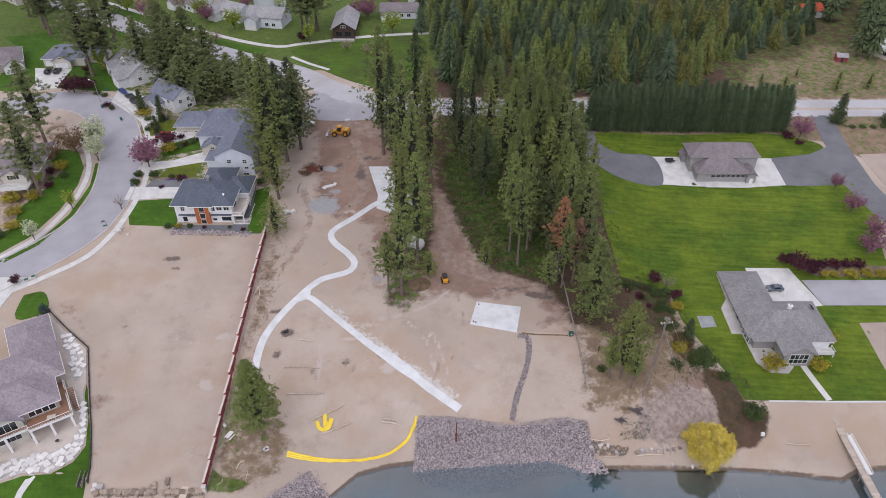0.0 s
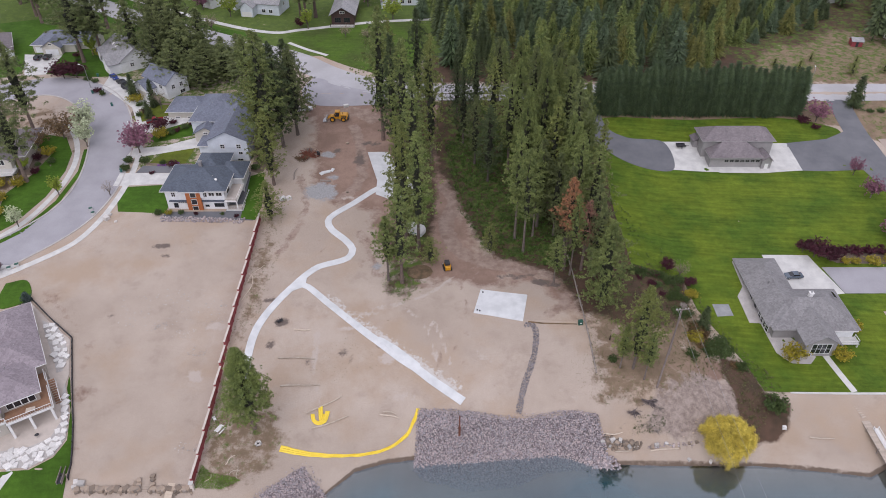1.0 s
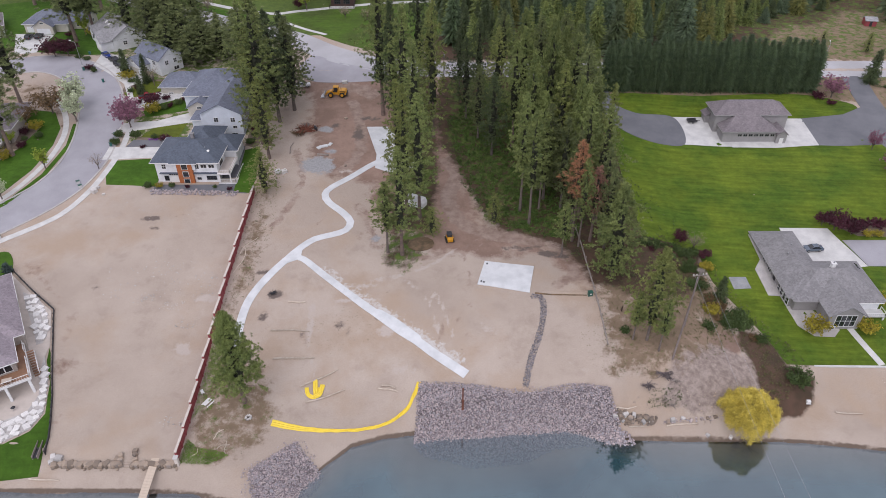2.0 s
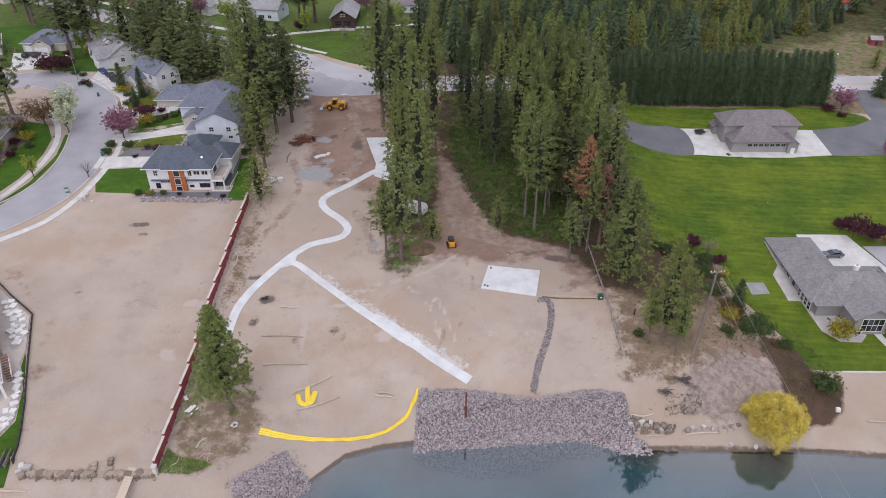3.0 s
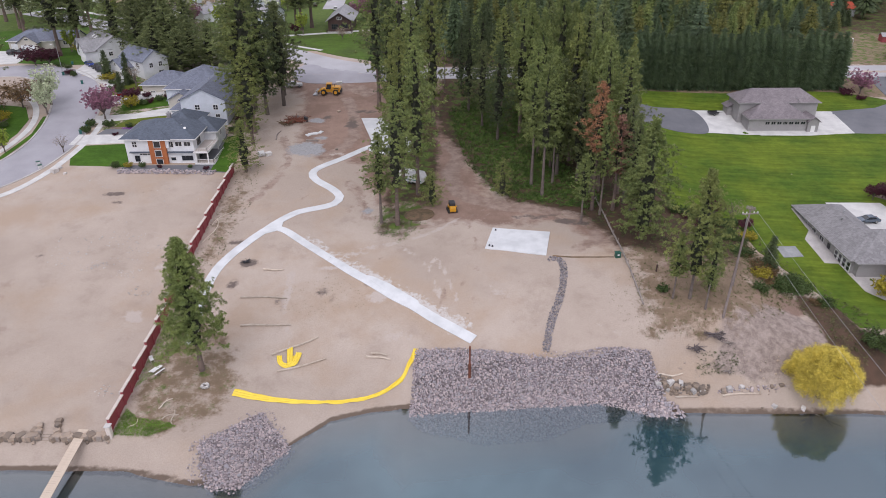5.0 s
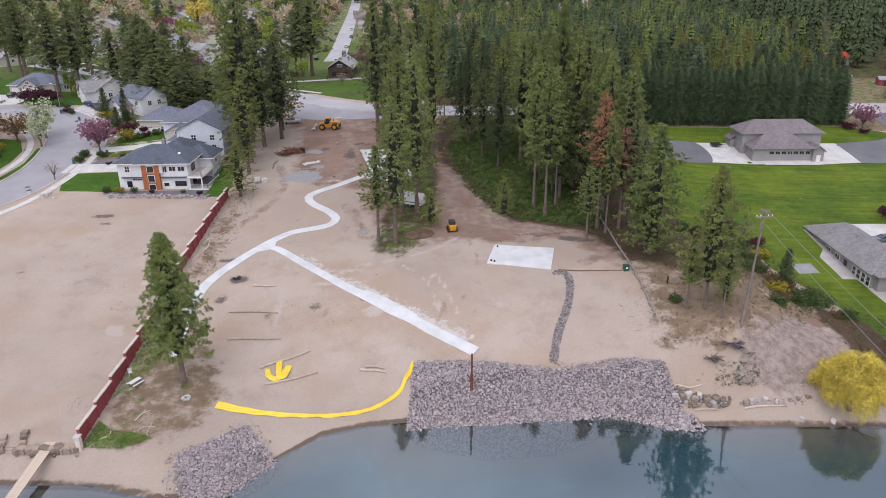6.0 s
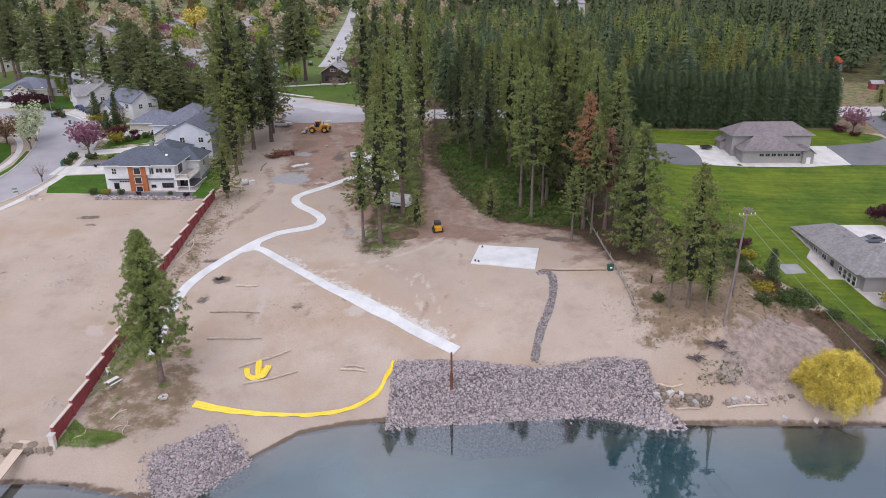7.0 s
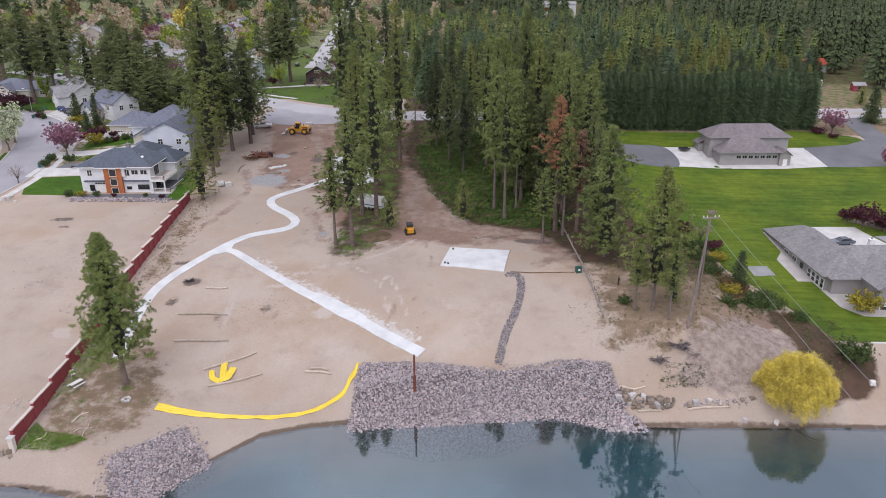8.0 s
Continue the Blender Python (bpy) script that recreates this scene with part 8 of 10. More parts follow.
yl = curve([(-34.9, 95.6), (-28.4, 94.7), (-20.8, 94.9), (-13.4, 96.5), (-8.9, 99.4), (-6.8, 102.2), (-5.9, 104.8)], 0.5)
g = Geo()
nrow = len(yl)
for i, p in enumerate(yl):
    a, b = np.array(yl[max(0, i - 1)]), np.array(yl[min(nrow - 1, i + 1)])
    d = (b - a) / np.linalg.norm(b - a)
    s = np.array([-d[1], d[0]])
    wd = 1.5 - 0.9 * min(1.0, i / nrow * 2.2) + 0.35 * max(0.0, i / nrow - 0.75) * 4
    for k in range(7):
        u = k / 6 - 0.5
        q = np.array(p) + s * u * wd
        g.v.append((q[0], q[1], terrain(q[0], q[1]) + 0.06 + 0.13 * (k % 2) + 0.05 * math.sin(i * 0.9 + k * 2)))
    if i:
        g.f += [((i - 1) * 7 + k, (i - 1) * 7 + k + 1, i * 7 + k + 1, i * 7 + k) for k in range(6)]
tagged(part("silt_curtain", g, "yellow_tarp"), "bright yellow crumpled silt curtain laid along the shore", "silt curtain").modifiers.new("thick", "SOLIDIFY").thickness = 0.03
yh = thing("folded_curtain", -27.3, 103.0, label="folded heap of bright yellow silt curtain", category="silt curtain")
for n, (pts, w) in enumerate((([(-1.9, 0.9), (-1.4, -0.6), (-0.4, -1.2), (0.4, -0.6), (0.3, 1.0)], 0.85), ([(0.3, -1.0), (0.0, 0.4), (-0.3, 2.6)], 0.95), ([(0.0, -1.3), (1.0, -0.5), (1.4, 1.6)], 0.95))):
    g = Geo()
    ln = curve(pts, 0.25)
    for i, p in enumerate(ln):
        a, b = np.array(ln[max(0, i - 1)]), np.array(ln[min(len(ln) - 1, i + 1)])
        d = (b - a) / (np.linalg.norm(b - a) + 1e-9)
        for k in range(6):
            q = np.array(p) + np.array([-d[1], d[0]]) * (k / 5 - 0.5) * w
            g.v.append((q[0], q[1], terrain(-27.3 + q[0], 103 + q[1]) - ground(-27.3, 103) + 0.12 + 0.1 * n + 0.12 * (k % 2) + 0.05 * math.sin(i + k)))
        if i:
            g.f += [((i - 1) * 6 + k, (i - 1) * 6 + k + 1, i * 6 + k + 1, i * 6 + k) for k in range(5)]
    part("fold", g, "yellow_tarp", yh)


def picnic_table(x, y, turn):
    o = thing("picnic_table", x, y, None, turn, "weathered white picnic table on sparse grass", "picnic table")
    for k in range(5):
        part("plank", Geo().box(-1.0, -0.38 + k * 0.155, 0.72, 1.0, -0.24 + k * 0.155, 0.76), "white_paint", o)
    for s in (-1, 1):
        part("bench", Geo().box(-1.0, s * 0.72 - 0.14, 0.42, 1.0, s * 0.72 + 0.14, 0.46), "white_paint", o)
    for u in (-0.7, 0.7):
        part("leg", Geo().box(u - 0.04, -0.8, 0.34, u + 0.04, 0.8, 0.42).tube([(u, -0.62, -0.05), (u, -0.25, 0.72)], 0.05, 5).tube([(u, 0.62, -0.05), (u, 0.25, 0.72)], 0.05, 5), "wood_grey", o)
    return o


picnic_table(-48.3, 99.4, 62)
ch = thing("garden_chair", -50.0, 101.9, None, 40, "pale weathered garden chair beside the fence", "chair")
part("seat", Geo().box(-0.3, -0.3, 0.36, 0.3, 0.3, 0.41), "white_paint", ch), part("backrest", Geo().box(-0.3, 0.26, 0.41, 0.3, 0.32, 1.0), "white_paint", ch)
for x, y in ((-0.26, -0.26), (0.26, -0.26), (-0.26, 0.26), (0.26, 0.26)):
    part("leg", Geo().box(x - 0.03, y - 0.03, -0.05, x + 0.03, y + 0.03, 0.37), "white_paint", ch)
fr_ring = thing("fire_ring", -39.6, 96.4, label="small ring of pale stones round ashes", category="fire ring")
for k in range(9):
    rock("stone", 0.5 * math.cos(k * 0.7), 0.5 * math.sin(k * 0.7), 0.36, "pale_rock", fr_ring, 0.12, k)
part("ashes", Geo().tube([(0, 0, -0.05), (0, 0, 0.06)], [0.4, 0.34], 10), "dark_paint", fr_ring)
gb = thing("utility_box", 31.7, 124.0, None, 10, "dark green utility box with a white mark", "utility box")
part("cabinet", Geo().box(-0.5, -0.4, -0.1, 0.5, 0.4, 1.0, cut=0.05), "green_plastic", gb), part("lid", Geo().box(-0.55, -0.45, 1.0, 0.55, 0.45, 1.08), "green_plastic", gb), part("mark", Geo().box(-0.2, -0.415, 0.45, 0.2, -0.40, 0.75), "white_paint", gb)
stump = thing("timber_stub", 37.8, 119.2, label="short dark timber post on dry ground", category="post")
part("stub", Geo().tube([(0, 0, -0.2), (0.03, 0, 1.4)], [0.16, 0.14], 8), "log_wall", stump)
tr = band("trench", [(19.6, 125.2), (23, 124.6), (27, 124.3), (31.0, 124.0)], 0.5, "mulch", 0.015, "narrow dark trench line in bare earth", "trench", w2=0.3)
spoil = Geo()
for k in range(26):
    u = k / 25
    spoil.v += [(19.6 + 11.4 * u, 125.6 - 1.2 * u + dy, terrain(19.6 + 11.4 * u, 125.6 - 1.2 * u) + dz + 0.06 * math.sin(k * 1.7)) for dy, dz in ((-0.1, -0.05), (0.25, 0.22), (0.7, -0.05))]
    if k:
        spoil.f += [((k - 1) * 3 + j, k * 3 + j, k * 3 + j + 1, (k - 1) * 3 + j + 1) for j in range(2)]
tagged(part("spoil_ridge", spoil, "earth", smooth=True), "low ridge of dug earth beside the trench", "spoil ridge")

for n, (x, y, w, d, h, t, mt, lb) in enumerate(((-36.0, 186.2, 2.6, 1.2, 0.25, 20, "fresh_concrete", "broken white concrete slab on earth"), (-34.2, 187.3, 1.6, 1.0, 0.2, 70, "fresh_concrete", "broken white concrete slab on earth"), (-37.3, 185.4, 1.4, 0.8, 0.2, 130, "fresh_concrete", "broken white concrete slab on earth"), (-35.6, 181.9, 3.4, 0.5, 0.3, -12, "wood_grey", "grey timber beam lying on gravel"), (-33.5, 222.0, 1.7, 1.0, 0.8, 15, "concrete", "grey concrete block on broken asphalt"), (-31.0, 201.0, 0.9, 0.7, 0.4, 40, "boulder", "brown clod on bare earth"), (-28.5, 176.5, 0.7, 0.6, 0.4, 10, "boulder", "brown clod on bare earth"))):
    o = part("rubble_block", Geo().box(-w / 2, -d / 2, -0.1, w / 2, d / 2, h, cut=0.05), mt)
    o.matrix_basis = pose(x, y, terrain(x, y), 3, -2, t)
    tagged(o, lb, "rubble", "site rubble")
for x, y in ((-39.6, 195.3), (-39.1, 194.6)):
    o = thing("black_bin", x, y, label="small black plastic bin on gravel", category="bin")
    part("tub", Geo().tube([(0, 0, -0.05), (0, 0, 1.0)], [0.28, 0.36], 10), "dark_paint", o), part("lid", Geo().tube([(0, 0, 1.0), (0, 0, 1.08), (0, 0, 1.15)], [0.4, 0.38, 0.1], 10), "dark_paint", o)
cv = thing("culvert_pipe", -46.8, 172.8, None, 30, "short pale concrete culvert pipe on weeds", "pipe")
pg = Geo()
ring_n = 16
for x in (-0.7, 0.7):
    for r in (0.75, 0.58):
        pg.v += [(x, r * math.cos(6.2832 * k / ring_n), 0.7 + r * math.sin(6.2832 * k / ring_n)) for k in range(ring_n)]
for k in range(ring_n):
    j = (k + 1) % ring_n
    pg.f += [(k, j, 32 + j, 32 + k), (16 + j, 16 + k, 48 + k, 48 + j), (k, 16 + k, 16 + j, j), (32 + j, 48 + j, 48 + k, 32 + k)]
part("pipe", pg, "concrete", cv)
rock("pale_boulder", -45.2, 173.4, 1.3, "pale_rock", None, None, 2, "pale angular boulder among weeds", "boulder", "pale boulders")
log(-50.6, 141.0, -47.6, 147.0, 0.10, "driftwood", "curved pale hose-like pole beside the fence", 0.5)
log(-45.4, 182.5, -45.0, 188.0, 0.16, "wood_grey", "grey log edging a track", 0.3)

# docks
gw = thing("gangplank", -55.3, 84.4, 2.1, 1.5, "narrow pale boarded gangplank from the shore wall", "gangplank", tilt=3)
for s in (-0.6, 0.6):
    part("beam", Geo().box(s - 0.07, -12, -0.2, s + 0.07, 4.6, 0.0), "wood_grey", gw)
board = Geo().box(-0.75, -0.14, 0.0, 0.75, 0.14, 0.06).mesh("board")
for k in range(54):
    part("board", board, "pale_board", gw).matrix_basis = pose(0, 4.4 - k * 0.305, 0.004)
dr = thing("dock", 92.2, 103.8, 2.1, 180, "long grey boarded dock walk across the beach", "dock")
for s in (-0.75, 0.75):
    part("beam", Geo().box(s - 0.09, 0, -0.25, s + 0.09, 26.8, 0.0), "wood_grey", dr)
dboard = Geo().box(-0.9, -0.22, 0.0, 0.9, 0.22, 0.06).mesh("board")
for k in range(57):
    part("board", dboard, "dock_wood", dr).matrix_basis = pose(0, 0.3 + k * 0.465, 0.004)
for k in range(6):
    for s in (-0.8, 0.8):
        part("pile", Geo().tube([(s, 3 + 5.2 * k, -6.0), (s, 3 + 5.2 * k, 0.4)], 0.10, 8), "wood_grey", dr)
ramp = thing("beach_ramp", 90.3, 107.9, 4.5, 209, "short boarded ramp from the lawn down to the dock", "ramp")
for k in range(9):
    part("board", dboard, "dock_wood", ramp).matrix_basis = pose(0, 0.25 + k * 0.5, -k * 0.26)
for s in (-0.75, 0.75):
    part("beam", Geo().box(s - 0.09, 0, -0.3, s + 0.09, 4.9, -0.1, pose(0, 0, 0, -27.5)), "wood_grey", ramp)
rp = thing("gangway", 93.3, 101.0, 2.2, 180, "white aluminium gangway lying beside the dock", "gangway")
part("ramp", Geo().box(-0.5, 0, 0.0, 0.5, 10.5, 0.1), "white_paint", rp)
railing(rp, [(-0.5, 0.1), (-0.5, 10.4)], 0.1, 0.7), railing(rp, [(0.5, 0.1), (0.5, 10.4)], 0.1, 0.7)
fd = thing("floating_dock", 98.0, 78.5, 0.0, 4, "low floating dock with red-brown rails", "dock")
part("raft", Geo().box(-8, -1.2, -0.2, 8, 1.2, 0.45, cut=0.05), "dock_wood", fd), railing(fd, [(-7.8, -1.1), (7.8, -1.1)], 0.45, 0.6, "rust"), railing(fd, [(-7.8, 1.1), (7.8, 1.1)], 0.45, 0.6, "rust")
sw = Geo()
for (x0, y0), (x1, y1) in zip(((76.8, 108.3), (92, 108.1)), ((92, 108.1), (160, 108.3))):
    sw.box(0, -0.2, -3.2, math.hypot(x1 - x0, y1 - y0), 0.2, 0.25, pose(x0, y0, 5.25, 0, 0, math.degrees(math.atan2(y1 - y0, x1 - x0))))
tagged(part("seawall", sw, "concrete"), "low grey concrete wall below the lawn", "wall", kind="structure")
ub = thing("meter_box", 73.6, 101.2, label="small white box on the dark slope", category="box")
part("cabinet", Geo().box(-0.4, -0.3, -0.2, 0.4, 0.3, 0.6, cut=0.04), "white_paint", ub), part("base", Geo().box(-0.5, -0.4, -0.3, 0.5, 0.4, 0.0), "concrete", ub)

# garden of the lakeside house with the deck
sheet("terrace", [(-104, 132.6), (-103.4, 134), (-95.6, 127.3), (-88.4, 121.8), (-85.2, 112.6), (-85.0, 109.6), (-83.8, 106.6), (-82.2, 100.4), (-83.2, 96.5), (-87.4, 94.4), (-94.9, 93), (-104, 91.5), (-104, 99), (-92, 103), (-90, 112), (-100, 127)], "cream_concrete", 0.10, "cream concrete terrace round the house", "terrace", 1.5, False)
sheet("lawn", [(-85.0, 112), (-84.3, 110.8), (-80.1, 100.4), (-77.2, 91.2), (-76.8, 84.4), (-92, 82.8), (-110, 82.4), (-110, 85.4), (-95.5, 88.0), (-91, 89.3), (-85, 89.7), (-81.2, 92.6), (-79.8, 96.5), (-81.4, 103.3), (-84.2, 108.6)], "lawn_dark", 0.06, "deep green lawn above the shore", "lawn", 1.5, False)
PLANTER = [(-97.2, 127.4), (-93.0, 125.8), (-89.2, 121.2), (-87.0, 117.0), (-86.9, 113.2), (-88.0, 112.6), (-90.2, 116.6), (-95.0, 123.6)]
COBBLES = [(-85.2, 110.2), (-81.9, 103.3), (-80.2, 96.8), (-81.5, 93.0), (-85.1, 90.2), (-91, 89.8), (-97, 88.2), (-106, 86.6), (-106, 90.4), (-96.8, 91.9), (-94.9, 93.2), (-87.4, 94.6), (-83.4, 96.8), (-82.5, 100.4), (-84.6, 106.9)]
sheet("gravel_bed", PLANTER, "kerb", 0.14, "grey gravel bed with white stones beside the walk", "gravel bed", 1.0, False)
sheet("gravel_bed", COBBLES, "kerb", 0.13, "grey gravel bank under white cobbles", "gravel bed", 1.0, False)
sheet("lawn", [(-111.5, 139.6), (-106.5, 140.6), (-103.2, 134.4), (-108.5, 131.2), (-111, 133)], "lawn_dark", 0.12, "small deep green front lawn", "lawn", 1.2)
sheet("driveway", [(-111.4, 146), (-114.8, 141.5), (-118, 124), (-126, 124), (-126, 140), (-121, 146)], "concrete", 0.12, "white concrete driveway", "driveway", 1.5, False)
band("garden_path", [(-88.6, 89.6), (-90.6, 86.4), (-91.0, 82.9)], 1.4, "concrete", 0.10, "narrow concrete garden path", "path")
rt = thing("stone_terrace_wall", 0, 0, 0, label="sloping bank of large pale cobbles round the terrace", category="stone bank")
cb = random.Random(77)
n = 0
laid = []
for bed_poly, want in ((PLANTER, 46), (COBBLES, 150)):
    for _ in range(want * 60):
        x, y = cb.uniform(-106, -80), cb.uniform(86, 128)
        size = cb.uniform(0.85, 1.5)
        if edge_far(x, y, bed_poly) > 0.3 and all(math.hypot(x - u, y - v) > 0.44 * (size + w) for u, v, w in laid):
            laid.append((x, y, size))
            n += 1
            rock("cobble", x, y, size, "white_stone", rt, terrain(x, y) + 0.2, n, flat=0.4)
bl = thing("bench_frame", -77.9, 88.6, None, 8, "grey lattice frame standing at the lawn's edge", "frame")
part("side", Geo().box(-0.5, -1.9, 0, -0.42, 1.9, 0.9).box(0.42, -1.9, 0, 0.5, 1.9, 0.9), "wood_grey", bl), part("slats", Geo().box(-0.45, -1.9, 0.3, 0.45, -0.1, 0.4).box(-0.45, 0.1, 0.3, 0.45, 1.9, 0.4), "dark_paint", bl)
rw = Geo()
edge_l = [(-103.2, 134.8), (-95.4, 128.0), (-88.0, 122.2), (-84.4, 112.3), (-79.8, 100.5), (-76.9, 91.2), (-76.4, 88)]
for (x0, y0), (x1, y1) in zip(edge_l, edge_l[1:]):
    steps = max(1, int(math.hypot(x1 - x0, y1 - y0) / 1.6))
    for k in range(steps):
        a = (x0 + (x1 - x0) * k / steps, y0 + (y1 - y0) * k / steps)
        b = (x0 + (x1 - x0) * (k + 1) / steps, y0 + (y1 - y0) * (k + 1) / steps)
        z = ground(*a)
        rw.box(0, -0.09, -0.9, math.hypot(b[0] - a[0], b[1] - a[1]), 0.09, 0.45, pose(a[0], a[1], z, 0, 0, math.degrees(math.atan2(b[1] - a[1], b[0] - a[0]))))
tagged(part("garden_wall", rw, "dark_paint"), "thin dark edging wall beside the bare lot", "wall", kind="structure")
pf = thing("patio_table", -86.9, 99.8, 9.6, 20, "small wooden table with chairs on the deck", "table")
part("tabletop", Geo().box(-0.9, -0.6, 0.70, 0.9, 0.6, 0.76, cut=0.03), "dock_wood", pf)
for x, y in ((-0.75, -0.45), (0.75, -0.45), (-0.75, 0.45), (0.75, 0.45)):
    part("leg", Geo().box(x - 0.05, y - 0.05, 0, x + 0.05, y + 0.05, 0.72), "dock_wood", pf)
gr = thing("kettle_grill", -86.0, 97.0, None, 0, "black round grill on the terrace", "grill")
part("bowl", Geo().tube([(0, 0, 0.6), (0, 0, 0.85), (0, 0, 1.15)], [0.15, 0.45, 0.1], 12), "dark_paint", gr), part("stand", Geo().tube([(0.25, 0.1, 0), (0, 0, 0.7)], 0.03, 5).tube([(-0.25, 0.1, 0), (0, 0, 0.7)], 0.03, 5).tube([(0, -0.3, 0), (0, 0, 0.7)], 0.03, 5), "steel", gr)

# ---- vehicles ----


def wheel(parent, x, y, r, w, tread="black_rubber", rim="steel"):
    t = part("wheel", Geo().tube([(x, y - w / 2, r), (x, y - w * 0.35, r), (x, y + w * 0.35, r), (x, y + w / 2, r)], [r * 0.88, r, r, r * 0.88], 16), tread, parent)
    part("rim", Geo().tube([(x, y - w / 2 - 0.015, r), (x, y + w / 2 + 0.015, r)], r * 0.58, 12), rim, t)
    return t


def side_shape(prof, half_w, pinch=1.0, z_mid=0.0):
    """A body from its side outline, narrower above z_mid."""
    g = Geo()
    n = len(prof)
    for s in (-1, 1):
        g.v += [(x, s * half_w * (pinch if z > z_mid else 1.0), z) for x, z in prof]
    g.f = [tuple(range(n - 1, -1, -1)), tuple(range(n, 2 * n))] + [(i, (i + 1) % n, n + (i + 1) % n, n + i) for i in range(n)]
    g.f = [tuple(reversed(f)) for f in g.f]
    return g


def car(x, y, turn, paint, label, kind="suv", group="parked cars", z=None):
    o = thing("car", x, y, (terrain(x, y) + 0.09) if z is None else z, turn, label, "car", group)
    if kind == "pickup":
        low = [(-2.7, 0.45), (-2.7, 1.05), (-0.75, 1.08), (0.95, 1.1), (2.6, 1.02), (2.75, 0.7), (2.7, 0.42)]
        cab = [(-0.75, 1.08), (-0.6, 1.75), (0.35, 1.78), (1.0, 1.1)]
        ax = (-1.75, 1.75)
    elif kind == "sedan":
        low = [(-2.3, 0.4), (-2.35, 0.85), (-1.6, 0.98), (1.0, 0.98), (2.2, 0.85), (2.35, 0.6), (2.3, 0.36)]
        cab = [(-1.75, 0.97), (-1.0, 1.42), (0.25, 1.45), (1.15, 0.97)]
        ax = (-1.4, 1.45)
    else:
        low = [(-2.3, 0.45), (-2.35, 1.05), (1.0, 1.08), (2.15, 0.98), (2.35, 0.7), (2.3, 0.42)]
        cab = [(-2.25, 1.05), (-2.0, 1.68), (0.2, 1.72), (1.05, 1.06)]
        ax = (-1.4, 1.45)
    part("body", side_shape(low, 0.93), paint, o)
    part("glazing", side_shape(cab, 0.84, 0.86, 1.2), "glass", o)
    zt = cab[1][1]
    part("roof", Geo().box(cab[1][0] - 0.05, -0.73, zt - 0.04, cab[2][0] + 0.05, 0.73, zt + 0.04, cut=0.03), paint, o)
    for s in (-1, 1):
        part("pillar", Geo().tube([(cab[3][0], s * 0.86, cab[3][1]), (cab[2][0], s * 0.73, zt)], 0.045, 5).tube([(cab[0][0], s * 0.86, cab[0][1]), (cab[1][0], s * 0.73, zt)], 0.06, 5), paint, o)
        part("headlight", Geo().box(low[-3][0] - 0.12, s * 0.68 - 0.18, 0.66, low[-3][0] + 0.1, s * 0.68 + 0.18, 0.8), "white_paint", o)
        part("tail_light", Geo().box(low[0][0] - 0.04, s * 0.74 - 0.12, 0.72, low[0][0] + 0.04, s * 0.74 + 0.12, 0.95), "red_car", o)
        for u in ax:
            wheel(o, u, s * 0.82, 0.36, 0.24)
    if kind == "pickup":
        part("bed_liner", Geo().box(-2.55, -0.75, 1.06, -0.85, 0.75, 1.085), "dark_paint", o)
    return o


car(-119.4, 242.4, -48, "blue_car", "bright blue car parked on a forecourt", "sedan")
car(-114.4, 237.4, -35, "black_car", "black pickup parked on a forecourt", "pickup")
car(-111.4, 233.4, -35, "black_car", "dark car parked on a forecourt", "suv")
car(-154.6, 259.6, 95, "black_car", "black car parked before a garage", "suv")
car(-151.2, 260.0, 95, "black_car", "black car parked before a garage", "suv")
car(-95.2, 212.2, 25, "red_car", "dark red pickup parked on a driveway", "pickup")
car(90.3, 144.2, 184, "grey_car", "dark grey-blue car on the parking court", "sedan")
car(-47.2, 219.6, 10, "white_car", "white pickup at the edge of the site", "pickup")
for n, (x, y) in enumerate(((-50.9, 342), (-62.0, 352), (-51.4, 372), (-62.6, 384), (-53.5, 398), (-66, 430), (-57, 448), (-69, 470), (-62.5, 495))):
    car(x, y, 94, ("white_car", "black_car", "grey_car", "red_car")[n % 4], "%s car parked along a distant street" % ("white", "black", "grey", "red")[n % 4], "suv")


